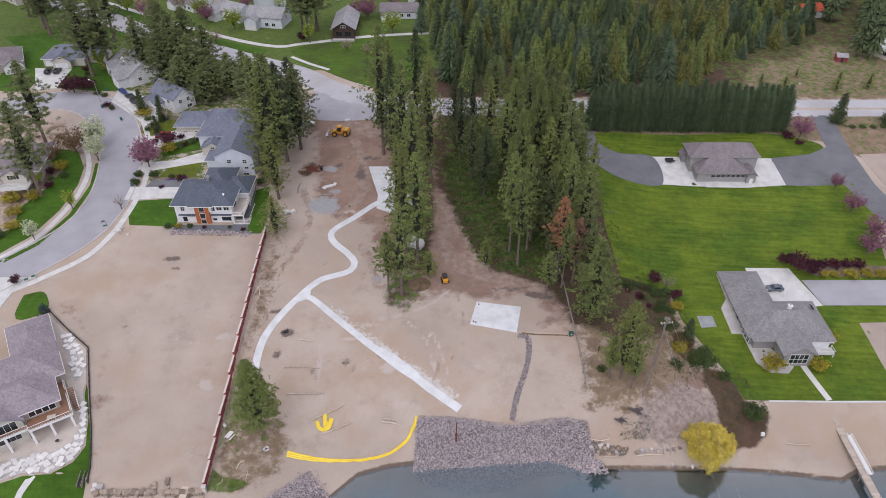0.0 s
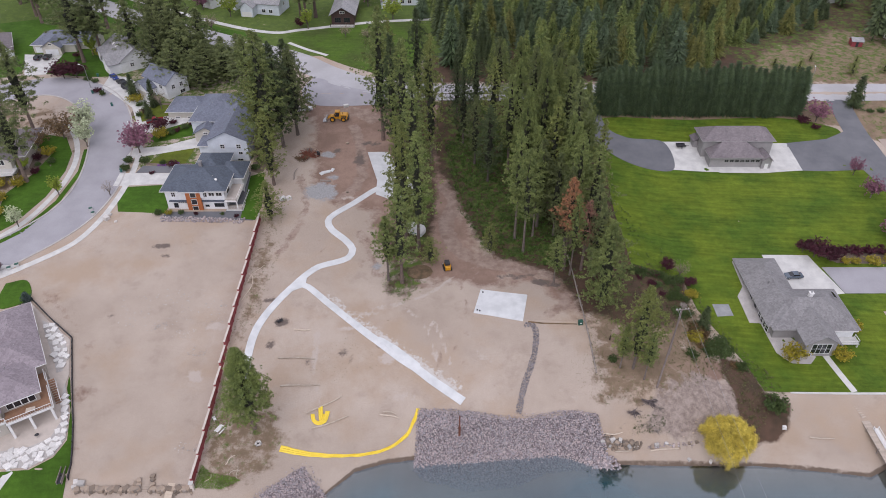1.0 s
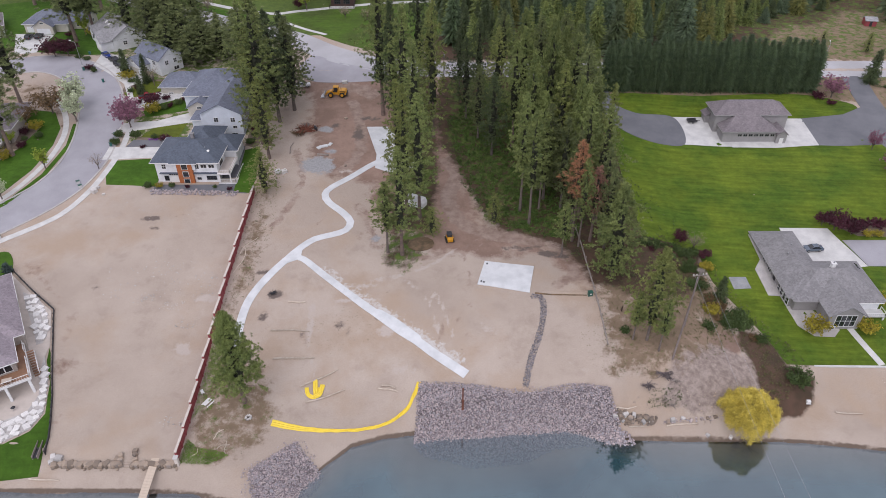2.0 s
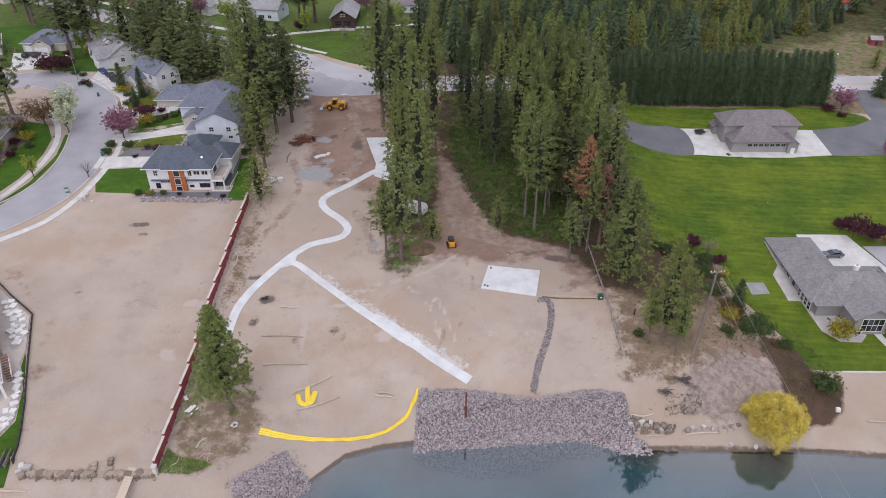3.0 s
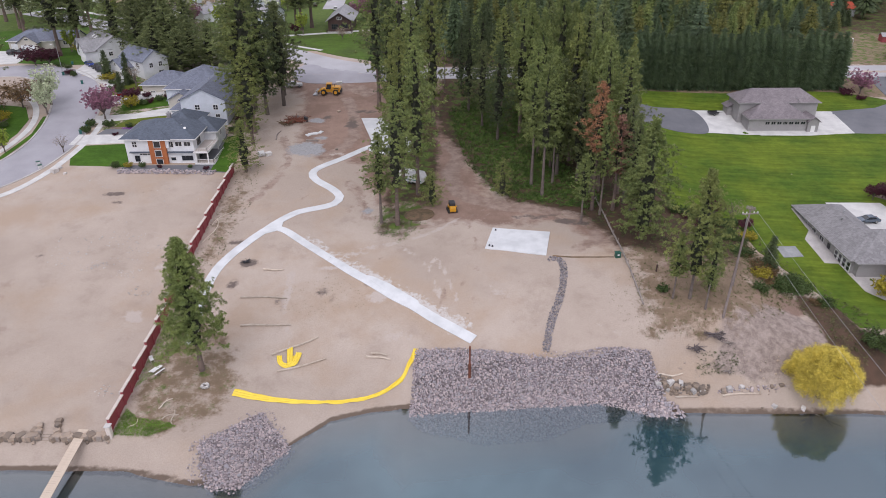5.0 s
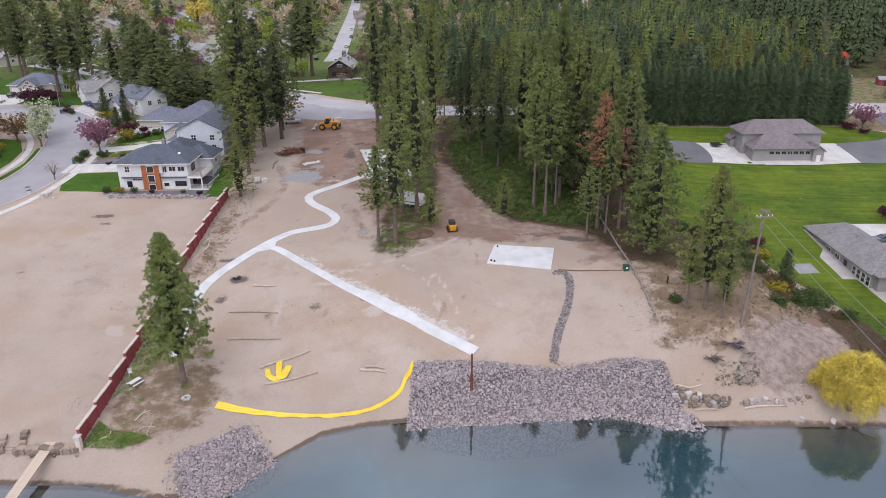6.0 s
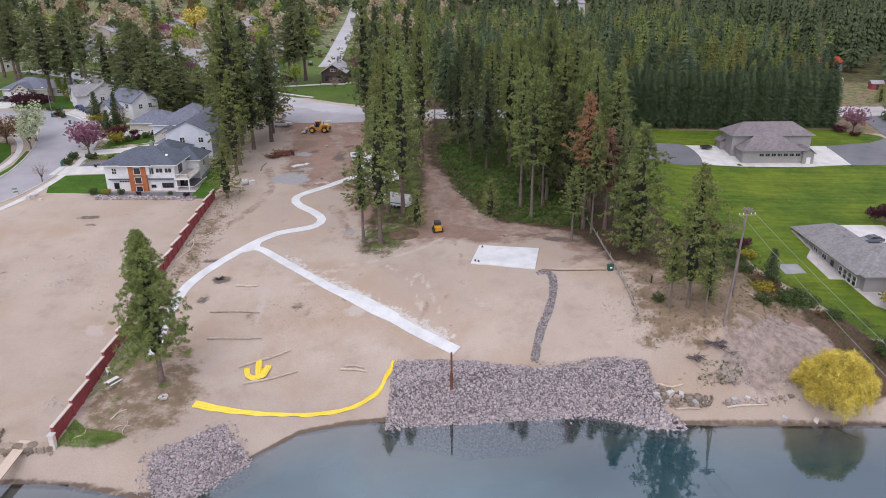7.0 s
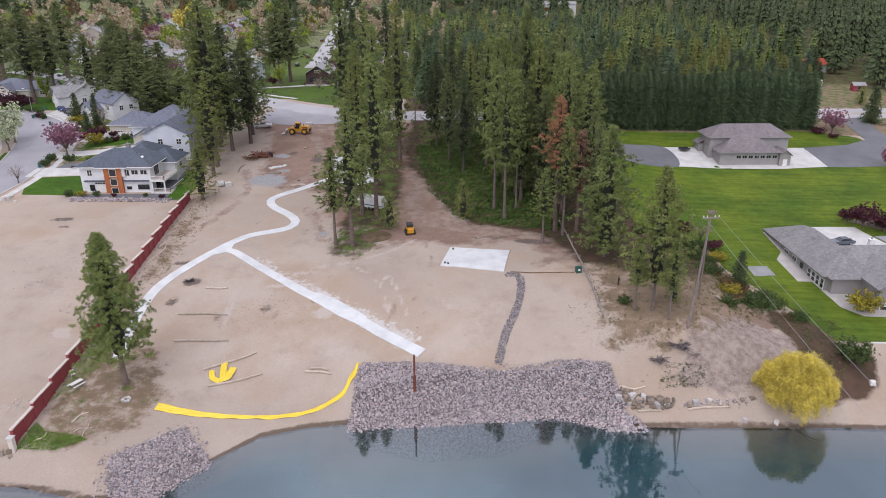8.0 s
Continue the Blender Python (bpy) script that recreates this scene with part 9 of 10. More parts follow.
def wheel_loader(x, y, turn):
    o = thing("wheel_loader", x, y, terrain(x, y), turn, "yellow wheel loader with raised cab on bare earth", "wheel loader")
    part("rear_body", side_shape([(-3.9, 0.9), (-4.0, 1.9), (-3.6, 2.35), (-1.2, 2.45), (-0.9, 1.2), (-1.2, 0.8)], 1.15), "cat_yellow", o)
    part("counterweight", Geo().box(-4.2, -1.2, 0.8, -3.7, 1.2, 1.7, cut=0.1), "dark_paint", o)
    part("engine_grille", Geo().box(-3.4, -1.17, 1.4, -1.9, 1.17, 2.1), "dark_paint", o)
    cabp = part("cab", side_shape([(-1.3, 1.8), (-1.25, 3.2), (0.1, 3.2), (0.45, 2.3), (0.3, 1.7)], 0.8), "glass", o)
    part("cab_roof", Geo().box(-1.4, -0.9, 3.2, 0.25, 0.9, 3.4, cut=0.06), "cat_yellow", cabp)
    for s in (-1, 1):
        part("cab_post", Geo().box(-1.35, s * 0.8 - 0.06, 1.8, -1.2, s * 0.8 + 0.06, 3.25).box(0.05, s * 0.8 - 0.06, 2.2, 0.18, s * 0.8 + 0.06, 3.25), "cat_yellow", cabp)
    part("front_frame", side_shape([(-0.9, 0.8), (-0.7, 1.5), (1.0, 2.1), (1.8, 1.7), (1.9, 0.8)], 0.6), "cat_yellow", o)
    for s in (-1, 1):
        part("lift_arm", Geo().tube([(0.6, s * 0.62, 1.9), (1.9, s * 0.62, 1.6), (3.0, s * 0.62, 0.7)], [0.2, 0.24, 0.16], 6), "cat_yellow", o)
        part("fender", Geo().box(-3.2, s * 1.05 - 0.3, 1.75, -1.7, s * 1.05 + 0.3, 1.85), "cat_yellow", o)
        for u in (-2.45, 1.15):
            wheel(o, u, s * 1.1, 0.85, 0.62, "black_rubber", "cat_yellow")
    bk = side_shape([(2.9, 0.25), (2.8, 1.0), (3.1, 1.45), (3.35, 1.3), (3.15, 0.45), (4.4, 0.12), (4.35, 0.05), (3.0, 0.05)], 1.45)
    part("bucket", bk, "steel", o, "worn steel bucket")
    part("exhaust", Geo().tube([(-2.2, 0.4, 2.4), (-2.2, 0.4, 3.1)], 0.08, 8), "dark_paint", o)
    return o


wheel_loader(-35.9, 214.2, 180)


def skid_steer(x, y, turn):
    o = thing("skid_steer", x, y, terrain(x, y), turn, "compact yellow skid steer loader on a dirt track", "skid steer")
    part("body", side_shape([(-1.5, 0.4), (-1.55, 1.2), (-0.9, 1.45), (0.7, 1.0), (0.9, 0.4)], 0.65), "cat_yellow", o)
    c = part("cab", Geo().box(-0.85, -0.6, 0.9, 0.75, 0.6, 2.0, cut=0.05), "dark_paint", o, "black cab frame")
    part("cab_roof", Geo().box(-0.9, -0.62, 2.0, 0.8, 0.62, 2.12, cut=0.04), "dark_paint", c), part("windscreen", Geo().box(0.752, -0.45, 1.2, 0.77, 0.45, 1.9), "glass", c)
    for s in (-1, 1):
        part("lift_arm", Geo().tube([(-1.4, s * 0.72, 1.5), (0.6, s * 0.72, 1.15), (1.3, s * 0.72, 0.4)], [0.1, 0.12, 0.1], 6), "cat_yellow", o)
        tk = part("track", side_shape([(-1.2, 0.0), (-1.4, 0.3), (-1.1, 0.62), (0.8, 0.62), (1.1, 0.3), (0.9, 0.0)], 0.18), "black_rubber", o)
        tk.matrix_basis = pose(0, s * 0.85, 0)
    part("bucket", side_shape([(1.2, 0.1), (1.15, 0.65), (1.3, 0.65), (1.35, 0.2), (2.0, 0.06), (1.95, 0.0), (1.25, 0.0)], 0.95), "steel", o)
    return o


skid_steer(0.5, 144.4, 100)


def camper(x, y, turn):
    o = thing("camper_trailer", x, y, terrain(x, y), turn, "white camper trailer parked under pines", "camper trailer")
    part("shell", side_shape([(-3.1, 0.55), (-3.2, 1.8), (-2.7, 2.75), (2.7, 2.8), (3.15, 2.1), (3.05, 0.55)], 1.2), "white_car", o)
    part("stripe", Geo().box(-3.12, -1.22, 1.0, 3.05, 1.22, 1.2), "teal_plastic", o)
    for u in (-1.9, 0.1, 1.9):
        window(o, u, -1.2, 1.8, 0, 0.9, 0.6, 0)
    panel_door(o, 1.0, -1.2, 0.6, 0, 0.7, 1.7, "white_paint", "door")
    part("roof_unit", Geo().box(-0.5, -0.4, 2.78, 0.5, 0.4, 3.05, cut=0.05), "white_paint", o)
    for s in (-1, 1):
        wheel(o, -0.4, s * 1.05, 0.36, 0.24), wheel(o, 0.5, s * 1.05, 0.36, 0.24)
    part("hitch", Geo().tube([(3.0, 0.6, 0.5), (4.1, 0, 0.5)], 0.05, 5).tube([(3.0, -0.6, 0.5), (4.1, 0, 0.5)], 0.05, 5), "dark_paint", o)
    return o


camper(-8.6, 158.4, 152)
ut = thing("utility_trailer", 75.0, 201.0, terrain(75, 201) + 0.08, 5, "small dark utility trailer on concrete", "trailer")
part("bed", Geo().box(-1.4, -0.75, 0.5, 1.4, 0.75, 0.58).box(-1.4, -0.8, 0.5, 1.4, -0.75, 1.0).box(-1.4, 0.75, 0.5, 1.4, 0.8, 1.0).box(-1.45, -0.8, 0.5, -1.4, 0.8, 1.0), "dark_paint", ut), part("hitch", Geo().tube([(1.4, 0, 0.5), (2.6, 0, 0.45)], 0.05, 6), "dark_paint", ut)
wheel(ut, 0, -0.92, 0.3, 0.2), wheel(ut, 0, 0.92, 0.3, 0.2)


def wheelie_bin(x, y, turn):
    o = thing("wheelie_bin", x, y, terrain(x, y) + 0.06, turn, "teal wheeled rubbish bin at the kerb", "bin", "kerbside bins")
    part("tub", Geo().add([(-0.25, -0.3, 0.05), (0.25, -0.3, 0.05), (0.25, 0.3, 0.05), (-0.25, 0.3, 0.05), (-0.33, -0.4, 1.0), (0.33, -0.4, 1.0), (0.33, 0.4, 1.0), (-0.33, 0.4, 1.0)], [(3, 2, 1, 0), (4, 5, 6, 7), (0, 1, 5, 4), (1, 2, 6, 5), (2, 3, 7, 6), (3, 0, 4, 7)]), "teal_plastic", o)
    part("lid", Geo().box(-0.36, -0.44, 1.0, 0.36, 0.42, 1.1, cut=0.03), "green_plastic", o)
    for s in (-0.28, 0.28):
        wheel(o, s, 0.32, 0.12, 0.08)
    return o


for x, y in ((-98.0, 190.7), (-97.5, 185.6), (-122.5, 230.4), (-112.8, 222.0), (-126.0, 244.2)):
    wheelie_bin(x, y, x * 7 % 90)
for x, y in ((-112.8, 144.6), (-111.3, 145.8), (-100.2, 168.0), (-98.9, 166.2)):
    o = thing("utility_pedestal", x, y, terrain(x, y), 30, "grey-green utility pedestal beside the pavement", "utility box", "pedestals")
    part("cabinet", Geo().box(-0.45, -0.35, -0.1, 0.45, 0.35, 0.75, cut=0.05), "concrete", o), part("lid", Geo().box(-0.5, -0.4, 0.75, 0.5, 0.4, 0.82), "green_plastic", o)
mbx = thing("mailbox", -103.5, 210.5, label="white mailbox on a post beside the street", category="mailbox")
part("post", Geo().box(-0.05, -0.05, -0.1, 0.05, 0.05, 1.05), "white_paint", mbx), part("box", Geo().box(-0.12, -0.25, 1.05, 0.12, 0.25, 1.3, cut=0.04), "white_paint", mbx)

# far buildings east of the road
fh = thing("shed", 168.0, 322.0, None, 10, "white shed with an orange-red roof among trees", "shed")
block(fh, -5, -4, 5, 4, -0.5, 3.5, "side_white", "red_roof", 2.0, "x", 0.5)
window(fh, 0, -4.02, 1.8, 0, 1.4, 1.0, 1)
fs2 = thing("shed", 161.0, 271.5, None, -10, "small dark red shed with pale roof", "shed")
block(fs2, -2, -1.8, 2, 1.8, -0.3, 2.2, "red_vinyl", "roof_pale", 0.9, "x", 0.3)
panel_door(fs2, 0, -1.82, 0, 0, 0.9, 1.9, "dark_paint")
fw = thing("house", 186, 272.0, None, -62, "pale house with a large white roof behind pines", "house")
block(fw, -11, -6, 11, 6, -0.5, 4.0, "side_cream", "white_roof", 3.2, "x", 0.6)
window(fw, -4, -6.02, 2.2, 0, 1.6, 1.4, 1), window(fw, 3, -6.02, 2.2, 0, 1.6, 1.4, 1)
fb = thing("warehouse", 106.0, 652.0, None, 0, "white and red roadside building beyond the wood", "building")
block(fb, -16, -8, 16, 8, -0.5, 12.0, "side_white", "roof_pale", 2.0, "x", 0.6)
part("red_band", Geo().box(-16.1, -8.2, 6.5, 10, -7.98, 9.5), "red_car", fb)

# ---- garden trees and shrubs ----
SHRUBS = {
    "plum": broadleaf("plum_tree", 101, 8.0, 1.6, 3.6, 34, 10, "plum", "grey_bark", 0.34, 13, "flowering plum tree in dusky pink blossom"),
    "plum_dark": broadleaf("plum_tree", 102, 6.0, 1.2, 3.0, 32, 10, "plum_dark", "grey_bark", 0.42, 7, "dark purple-leaved plum tree"),
    "white": broadleaf("pear_tree", 103, 10.0, 1.8, 2.8, 36, 10, "blossom", "grey_bark", 0.42, 7, "ornamental pear tree in white blossom"),
    "lime": broadleaf("maple_sapling", 104, 7.0, 1.4, 1.9, 26, 9, "lime", "grey_bark", 0.38, 6, "slim young tree with lime-green leaves"),
    "bronze": broadleaf("maple_tree", 105, 8.0, 1.6, 4.4, 38, 10, "bronze", "grey_bark", 0.42, 6, "spreading tree with bronze spring buds"),
    "bare": broadleaf("bare_tree", 106, 6.0, 1.5, 2.0, 26, 6, "bare", "grey_bark", 0.45, 4, "young leafless tree with fine grey twigs", width=0.06),
    "gold": broadleaf("gold_shrub", 107, 3.4, 0.3, 2.4, 30, 9, "gold", "grey_bark", 0.34, 7, "rounded yellow-green flowering shrub", "shrub"),
    "green": broadleaf("garden_shrub", 108, 1.8, 0.1, 1.3, 22, 8, "shrub", "grey_bark", 0.26, 7, "rounded dark green garden shrub", "shrub"),
    "purple": broadleaf("barberry_shrub", 109, 1.6, 0.1, 1.4, 22, 8, "plum_dark", "grey_bark", 0.26, 7, "low dark purple barberry shrub", "shrub"),
    "laurel": broadleaf("laurel_bush", 110, 4.2, 0.3, 2.7, 40, 10, "shrub", "grey_bark", 0.34, 8, "dense round dark green bush on the bank", "shrub"),
    "juniper": broadleaf("juniper_shrub", 111, 1.3, 0.05, 2.0, 26, 9, "shrub", "grey_bark", 0.28, 7, "low spreading dark green juniper on the bank", "shrub"),
    "bronze_low": broadleaf("bronze_shrub", 118, 1.2, 0.05, 1.7, 24, 8, "bronze", "grey_bark", 0.26, 6, "low ragged brown shrub on the bank", "shrub"),
    "spring": broadleaf("spring_tree", 112, 11.0, 2.2, 4.6, 38, 9, "lime", "grey_bark", 0.6, 6, "street tree with fresh yellow-green leaves"),
    "yellow": broadleaf("yellow_willow", 113, 14.0, 2.5, 6.5, 40, 9, "willow", "grey_bark", 0.75, 6, "large round tree with golden yellow leaves"),
    "oak": broadleaf("leafless_tree", 114, 10.0, 2.0, 4.2, 36, 7, "bare", "grey_bark", 0.7, 5, "leafless street tree with tan twigs", width=0.1),
    "blue": conifer("blue_spruce", 115, 3.0, 0.03, 1.5, 45, 7, "fir", "blue_spruce", "grey_bark", 0.4, 9, 0.14, "small silvery blue spruce"),
}
tagged(SHRUBS["blue"], "small silvery blue spruce tree")
plant = [
    ("plum", -95.0, 195.4, 1.15, 1.3), ("plum", -97.2, 200.5, 0.95, 1.0), ("plum_dark", -91.6, 207.6, 0.75, 1.0), ("plum_dark", -137.5, 242.5, 1.1, 1.6), ("plum_dark", -133, 243.0, 1.0, 1.4), ("plum_dark", -115.4, 143.9, 0.45, 0.55),
    ("white", -114.6, 205.5, 1.2, 1.35), ("white", -112.4, 198.5, 1.0, 1.1), ("white", -117.6, 161.0, 0.72, 0.75), ("lime", -111.8, 174.6, 1.0, 1.0), ("bronze", -121.5, 203.0, 1.1, 1.25), ("bronze", -127.5, 198, 0.75, 0.8),
    ("bare", -97.0, 174.6, 0.85, 1.0), ("bare", -95.4, 220.0, 1.3, 1.1), ("lime", -135, 263, 1.3, 1.4), ("lime", -127, 187, 0.6, 1.0), ("gold", -125.5, 179, 0.9, 1.0), ("gold", -128, 172, 0.75, 1.1), ("gold", -126, 166, 0.7, 1.0), ("green", -128, 162, 1.3, 1.3), ("purple", -123, 185, 1.2, 1.1),
    ("green", -96.7, 190.4, 1.2, 1.1), ("green", -92.0, 190.6, 1.0, 1.3), ("green", -100.5, 219.0, 0.9, 1.0), ("purple", -97.0, 209.0, 0.7, 0.9), ("purple", -89.0, 211.4, 1.0, 1.0), ("purple", -82.4, 211.0, 1.0, 1.1), ("green", -78.0, 204, 1.0, 1.0),
    ("purple", -88, 184.9, 0.45, 0.7), ("green", -80.6, 166.0, 1.0, 0.9), ("gold", -77.5, 166.3, 0.4, 0.5), ("green", -74.2, 166.4, 0.8, 0.7), ("purple", -70, 166.2, 0.5, 0.5), ("purple", -58.4, 165.2, 0.6, 0.6), ("green", -62.6, 166.2, 0.5, 0.5), ("blue", -103.2, 133.4, 1.0, 1.0),
    ("plum", 122.9, 214.6, 0.95, 1.15), ("purple", 118.5, 214.4, 1.2, 1.6), ("purple", 121.5, 210.8, 0.8, 1.2), ("plum", 124.2, 187.4, 0.8, 0.62), ("plum", 124.6, 176.4, 0.85, 0.9), ("plum", 125.8, 164.0, 1.0, 1.0), ("plum", 121.5, 158, 0.9, 1.0), ("plum", 128.6, 158, 0.95, 1.05), ("plum_dark", 98.6, 151.8, 1.0, 1.1), ("plum_dark", 102.4, 150.2, 0.75, 0.9), ("plum_dark", 96.2, 153.6, 0.7, 0.7),
    ("gold", 106.0, 149.6, 0.5, 0.6), ("gold", 108.8, 149.5, 0.45, 0.6), ("gold", 113.4, 149.4, 0.6, 0.9), ("gold", 117.8, 149.6, 0.65, 0.8), ("gold", 122, 149.6, 0.5, 0.8),
    ("gold", 80.6, 118.2, 1.15, 1.25), ("gold", 91.8, 117.8, 0.95, 1.0), ("gold", 97.9, 126.2, 1.0, 0.9), ("laurel", 72.2, 104.6, 1.0, 1.0),
    ("gold", 59.0, 122.5, 0.45, 0.9), ("gold", 62.2, 137.6, 0.5, 0.8), ("juniper", 56.6, 116.8, 0.9, 0.9), ("green", 37.5, 113.4, 0.9, 0.9), ("bare", 60.5, 143.5, 0.9, 1.2), ("plum_dark", 57.5, 145.5, 0.6, 0.7), ("plum_dark", 62.6, 141.0, 0.45, 0.6),
    ("yellow", -172, 520, 1.5, 1.4), ("spring", -110, 318, 0.9, 0.9), ("spring", -92, 304, 0.9, 0.9), ("plum", -106, 312, 1.1, 1.1), ("plum", -92, 330, 1.0, 1.1), ("plum", -34, 316, 1.3, 1.2), ("plum_dark", -60, 291, 0.7, 0.8), ("lime", -56.5, 289.5, 1.3, 1.4), ("oak", -40, 281, 0.5, 0.6), ("oak", -31, 278, 0.5, 0.6), ("oak", -96, 288, 0.7, 0.8), ("spring", -146, 324, 0.8, 0.8), ("spring", -22, 300, 0.9, 1.0),
]
BANK = [(61.2, 143), (62.4, 133), (65.2, 126), (68.6, 117), (69.6, 112), (66.5, 112.5), (62.5, 116.5), (57.6, 119), (56, 127), (55, 133), (51, 138), (47, 140), (47, 143.5), (54, 144.5)]
green = random.Random(77)
tries = 0
while tries < 46:
    x, y = green.uniform(47, 70), green.uniform(112, 144)
    if edge_far(x, y, BANK) > 0.6:
        tries += 1
        plant.append((green.choice(("juniper", "juniper", "juniper", "green", "purple")) if y > 134 else green.choice(("juniper", "juniper", "juniper", "bronze_low")), x, y, green.uniform(0.5, 1.1), green.uniform(0.55, 1.15)))
bed = random.Random(41)
for kind, x, y in (("green", -86, 189.6), ("purple", -83, 189.4), ("green", -88, 205.6), ("purple", -86.5, 207.0), ("green", -84.5, 208.6), ("gold", -90.5, 203.4), ("green", -96.2, 186.4), ("green", -97.6, 187.6), ("green", -101.5, 215.5), ("purple", -99.6, 217.6), ("green", -103.5, 222.5), ("gold", -105.8, 225.5), ("green", -118.5, 229), ("purple", -121, 231.4), ("green", -125.2, 239.6), ("green", -128.4, 241.2), ("gold", -131, 262), ("green", -139, 258), ("purple", -141, 262), ("green", -57.6, 188), ("green", -56.8, 191), ("purple", -57.4, 195), ("green", -120.5, 190.5), ("gold", -122.6, 194), ("green", -124, 189), ("purple", -125.6, 192.5), ("green", -130, 183.5), ("gold", -131.5, 178)):
    plant.append((kind, x, y, bed.uniform(0.6, 1.2), bed.uniform(0.7, 1.3)))
for n in range(5):
    plant.append(("purple", 103.5 + n * 3.4, 153.2, 1.3, 1.4))
for n in range(7):
    plant.append(("green", 143 + n * 3.6, 219.5, 0.55, 1.0))
for kind, leaf in (("far_spring", "lime"), ("far_oak", "far_tan"), ("far_plum", "plum"), ("far_bronze", "bronze"), ("far_white", "blossom")):
    SHRUBS[kind] = broadleaf("street_tree", 120 + len(SHRUBS), 10.0, 2.0, 4.4, 18, 7, leaf, "grey_bark", 1.15, 5, {"lime": "far street tree in fresh yellow-green leaf", "far_tan": "far leafless street tree with tan twigs", "plum": "far plum tree in pink blossom", "bronze": "far street tree with bronze buds", "blossom": "far street tree in white blossom"}[leaf], width=0.3)
sub = random.Random(21)
for n in range(260):
    y = sub.uniform(315, 640)
    x = off_street(sub.uniform(-300, -64) if sub.random() < 0.78 else sub.uniform(-50, -12), y)
    plant.append((sub.choice(("far_spring", "far_oak", "far_oak", "far_oak", "far_plum", "far_bronze", "far_spring", "far_oak", "far_white", "far_oak", "far_spring")), x, y, sub.uniform(0.6, 1.0), sub.uniform(0.7, 1.0)))
grow(SHRUBS, plant)


def willow(x, y, h, radius):
    """A weeping willow: arching limbs with long hanging strands of leaves."""
    rng = np.random.default_rng(55)
    o = thing("weeping_willow", x, y, label="bright yellow weeping willow hanging over the water", category="tree")
    g = Geo()
    g.tube([(0, 0, -0.4), (0.1, 0.1, 1.4), (-0.1, 0.2, 2.8)], [0.5, 0.38, 0.32], 9)
    pts, outs = [], []
    for i in range(60):
        a = i * 2.39996
        reach = radius * (0.04 + 0.96 * math.sqrt((i + 0.5) / 60)) * rng.uniform(0.78, 1.12) * (1 + 0.12 * math.sin(3 * a + 1.0))
        crest = h * (1.02 - 0.36 * (reach / radius) ** 2) * rng.uniform(0.82, 1.08)
        e = np.array([reach * math.cos(a), reach * math.sin(a), crest])
        if i % 3 == 0:
            part("limb", Geo().tube([(-0.1, 0.2, 2.6), (e[0] * 0.45, e[1] * 0.45, crest * 0.85), tuple(e * np.array([0.9, 0.9, 0.97]))], [0.18, 0.1, 0.03], 5), "grey_bark", o)
        for s in range(14):
            st0 = e + np.array([*rng.normal(0, radius * 0.075, 2), rng.normal(0, 0.2)])
            ln = rng.uniform(0.30, 0.76) * max(1.0, crest - 0.4)
            nn = int(ln / 0.28) + 2
            t = np.linspace(0, 1, nn)[:, None]
            out = np.array([math.cos(a), math.sin(a), 0])
            q = st0 + out * 0.55 * t * (1 - 0.3 * t) - np.array([0, 0, 1.0]) * ln * t ** 1.25 + rng.normal(0, 0.05, (nn, 3))
            pts.append(q)
            outs.append(np.tile(np.array([0.25 * math.cos(a), 0.25 * math.sin(a), -1.0]), (nn, 1)))
    p, d = np.concatenate(pts), np.concatenate(outs)
    part("trunk", g, "grey_bark", o)
    part("crown", blades_mesh("crown", tufts(rng, p, d, np.full(len(p), 0.62), 7, 0.042, 0.2)), "willow", o)
    return o


willow(59.0, 95.9, 8.9, 4.75)


def undergrowth(name, poly, count, seed, size, leaf, label, blades=16):
    c, s = scatter(poly, count, seed, size, 0.05)
    rng = np.random.default_rng(seed)
    out = np.tile(np.array([0, 0, 0.8]), (len(c), 1))
    v = tufts(rng, c, out, s, blades, 0.075, 0.85)
    return tagged(part(name, blades_mesh(name, v), leaf), label, "undergrowth", kind="stuff")


undergrowth("undergrowth", [(0, 200), (4, 168), (10, 152), (16, 148), (26, 144.5), (31, 143), (34, 150), (27, 165), (22, 200), (14, 220)], 3200, 61, (0.35, 0.95), "brush", "bright green bushes and brambles under the trees")
undergrowth("undergrowth", FOREST, 1500, 62, (0.25, 0.7), "shrub", "dark green undergrowth on the wood floor")
undergrowth("weeds", [(-50.6, 86.6), (-45, 86.2), (-41.6, 88.0), (-43.5, 88.9), (-48, 89.6), (-50.4, 91.5)], 2300, 63, (0.12, 0.28), "fresh_grass", "fresh green grass tufts beside the fence", 7)
undergrowth("weeds", [(-50.8, 96), (-48.6, 99), (-46.6, 104), (-47, 110), (-50.8, 115)], 1700, 64, (0.12, 0.28), "fresh_grass", "green grass tufts beside the fence", 7)
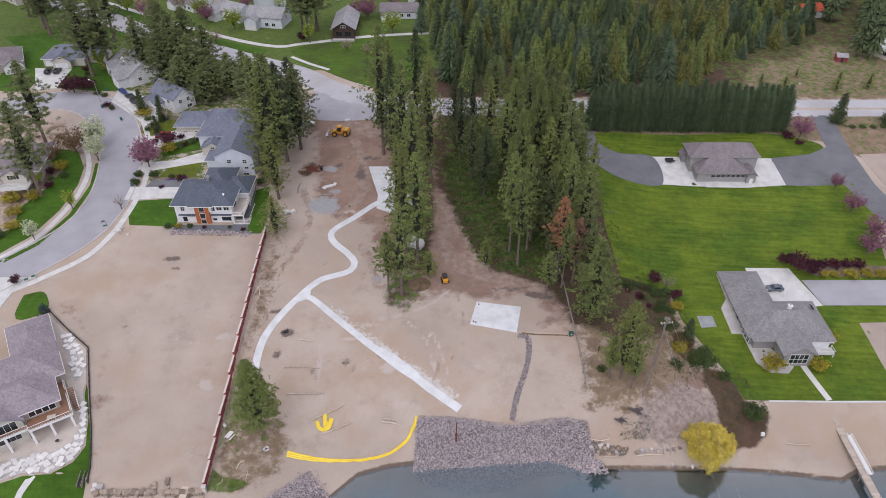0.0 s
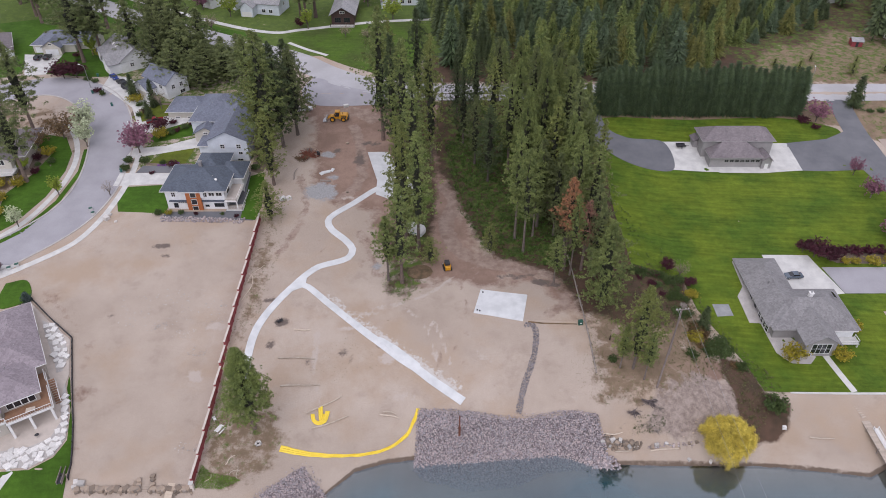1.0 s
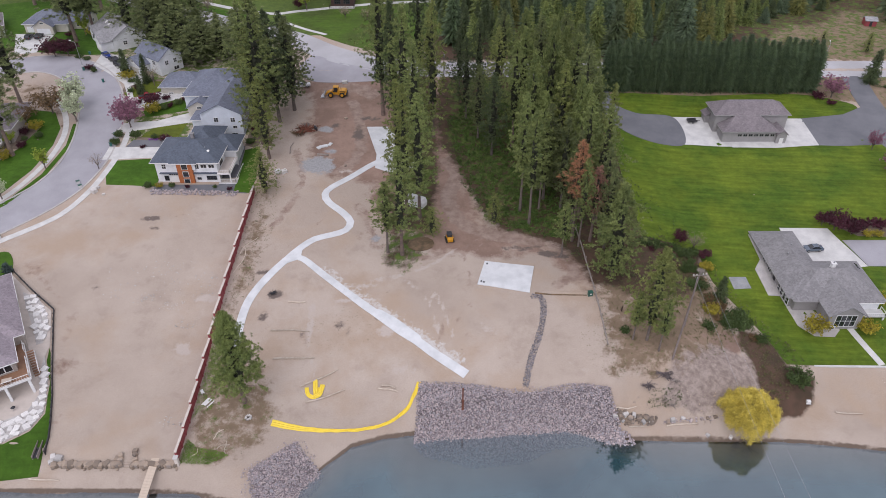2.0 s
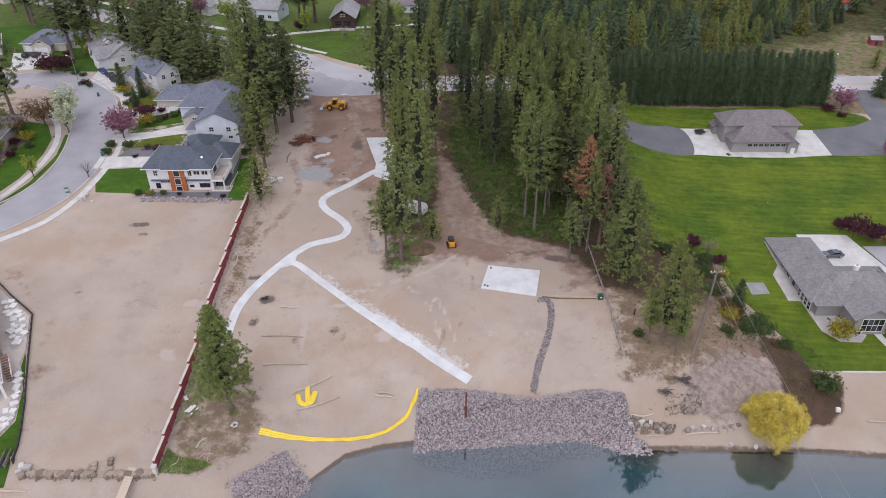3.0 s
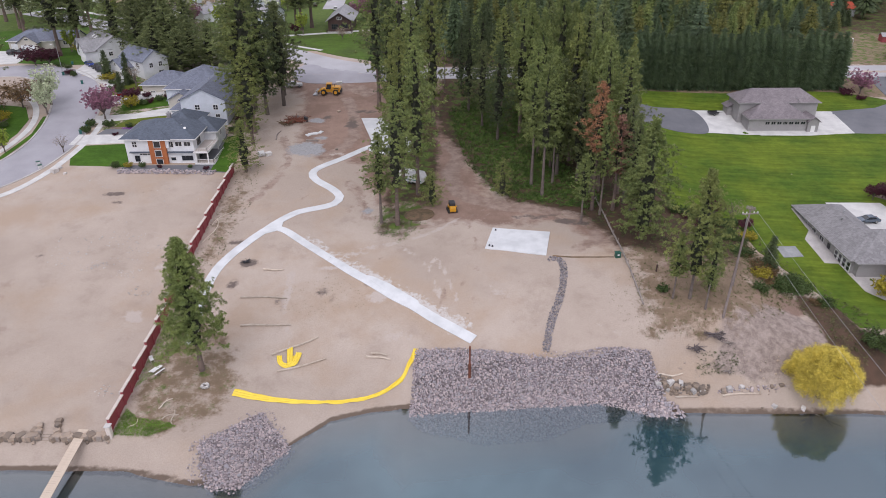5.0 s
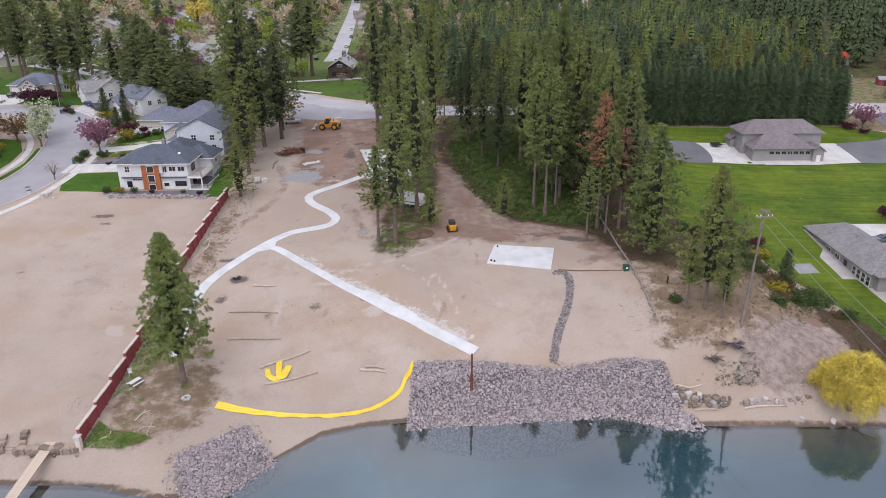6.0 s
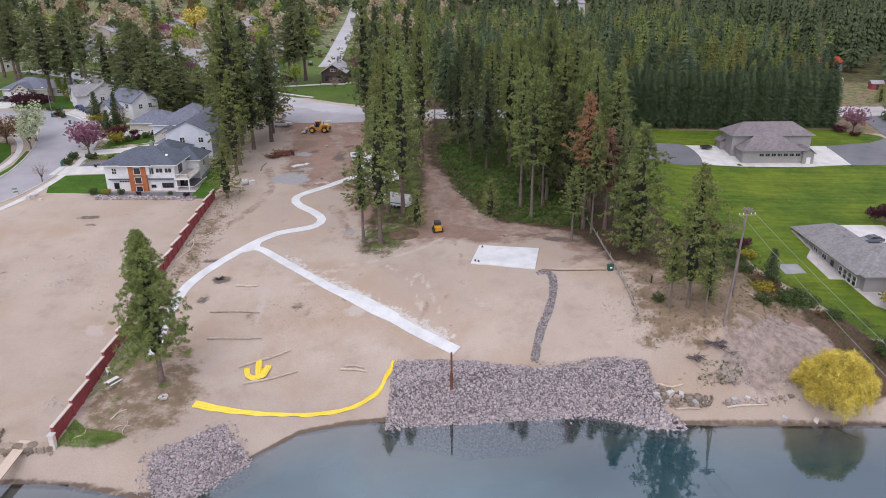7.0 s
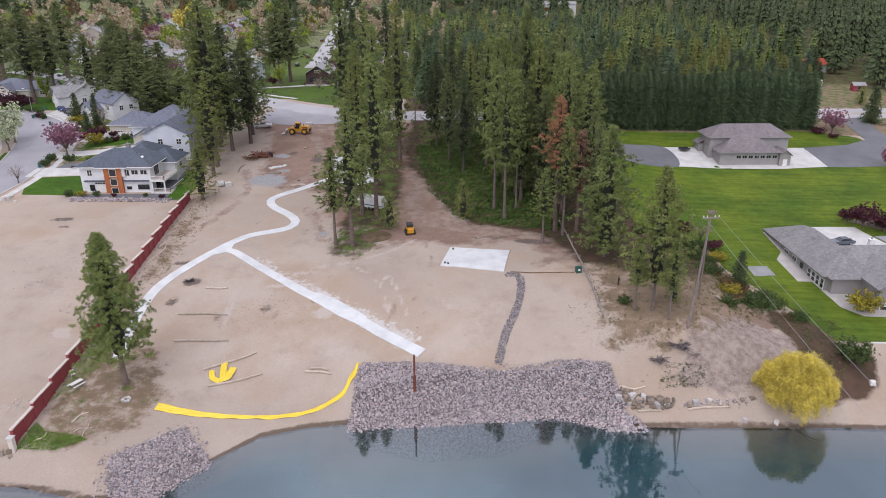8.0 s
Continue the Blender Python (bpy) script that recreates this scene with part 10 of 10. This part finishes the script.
undergrowth("weeds", [(-50.5, 92), (-38, 88), (-34, 97), (-40, 110), (-50, 114)], 1500, 76, (0.08, 0.2), "dry_weed", "thin dry grass under the pine", 6)
undergrowth("weeds", [(-51, 118), (-45, 130), (-44, 150), (-46, 172), (-51, 165)], 420, 65, (0.1, 0.3), "dry_weed", "sparse weeds beside the fence")
undergrowth("weeds", DRYLAND, 1500, 66, (0.12, 0.36), "dry_weed", "sparse dry weeds on the bluff")
undergrowth("weeds", [(27, 112), (30, 106), (34, 104), (36, 112), (35, 121), (33, 126), (31, 119)], 170, 67, (0.06, 0.2), "dry_weed", "scattered weeds on bare earth")
undergrowth("weeds", [(40, 99), (48, 99), (47, 102.5), (41, 102)], 130, 68, (0.15, 0.4), "shrub", "clump of green weeds on the sandy slope")
undergrowth("weeds", [(-33, 118), (-27, 122), (-22, 125), (-17, 119), (-14, 114), (-20, 115), (-25, 112), (-31, 114)], 260, 69, (0.05, 0.16), "dry_weed", "scattered weeds on bare earth")
undergrowth("weeds", FOREST_C, 420, 70, (0.12, 0.4), "shrub", "low weeds under the pines")
undergrowth("weeds", [(-16, 141), (-14, 135), (-8, 135), (-6, 140), (-10, 144)], 260, 71, (0.08, 0.26), "brush", "grass tufts round the pine trunks")
undergrowth("weeds", [(50, 118), (58, 110), (64, 118), (60, 134), (50, 136)], 420, 72, (0.15, 0.45), "dry_weed", "rough grass and shrubs on the bank")
undergrowth("weeds", [(60, 146), (64, 138), (66, 131), (71, 118.5), (76, 108.6), (67, 99), (64, 102), (63, 110), (58.5, 124), (54, 134), (52, 147)], 1100, 75, (0.15, 0.5), "dry_weed", "rough brown and green grass on the bark slope")
for fx, fy in ((-86.1, 188.8), (-82.5, 189.8)):
    undergrowth("flower_clump", [(fx - 1.3, fy - 0.35), (fx + 1.3, fy - 0.35), (fx + 1.3, fy + 0.35), (fx - 1.3, fy + 0.35)], 26, 90, (0.3, 0.5), "pink", "low clump of lilac flowers beside the driveway")
undergrowth("field_grass", FIELD, 900, 73, (0.2, 0.5), "lawn_leaf", "rough pale grass of the open field")
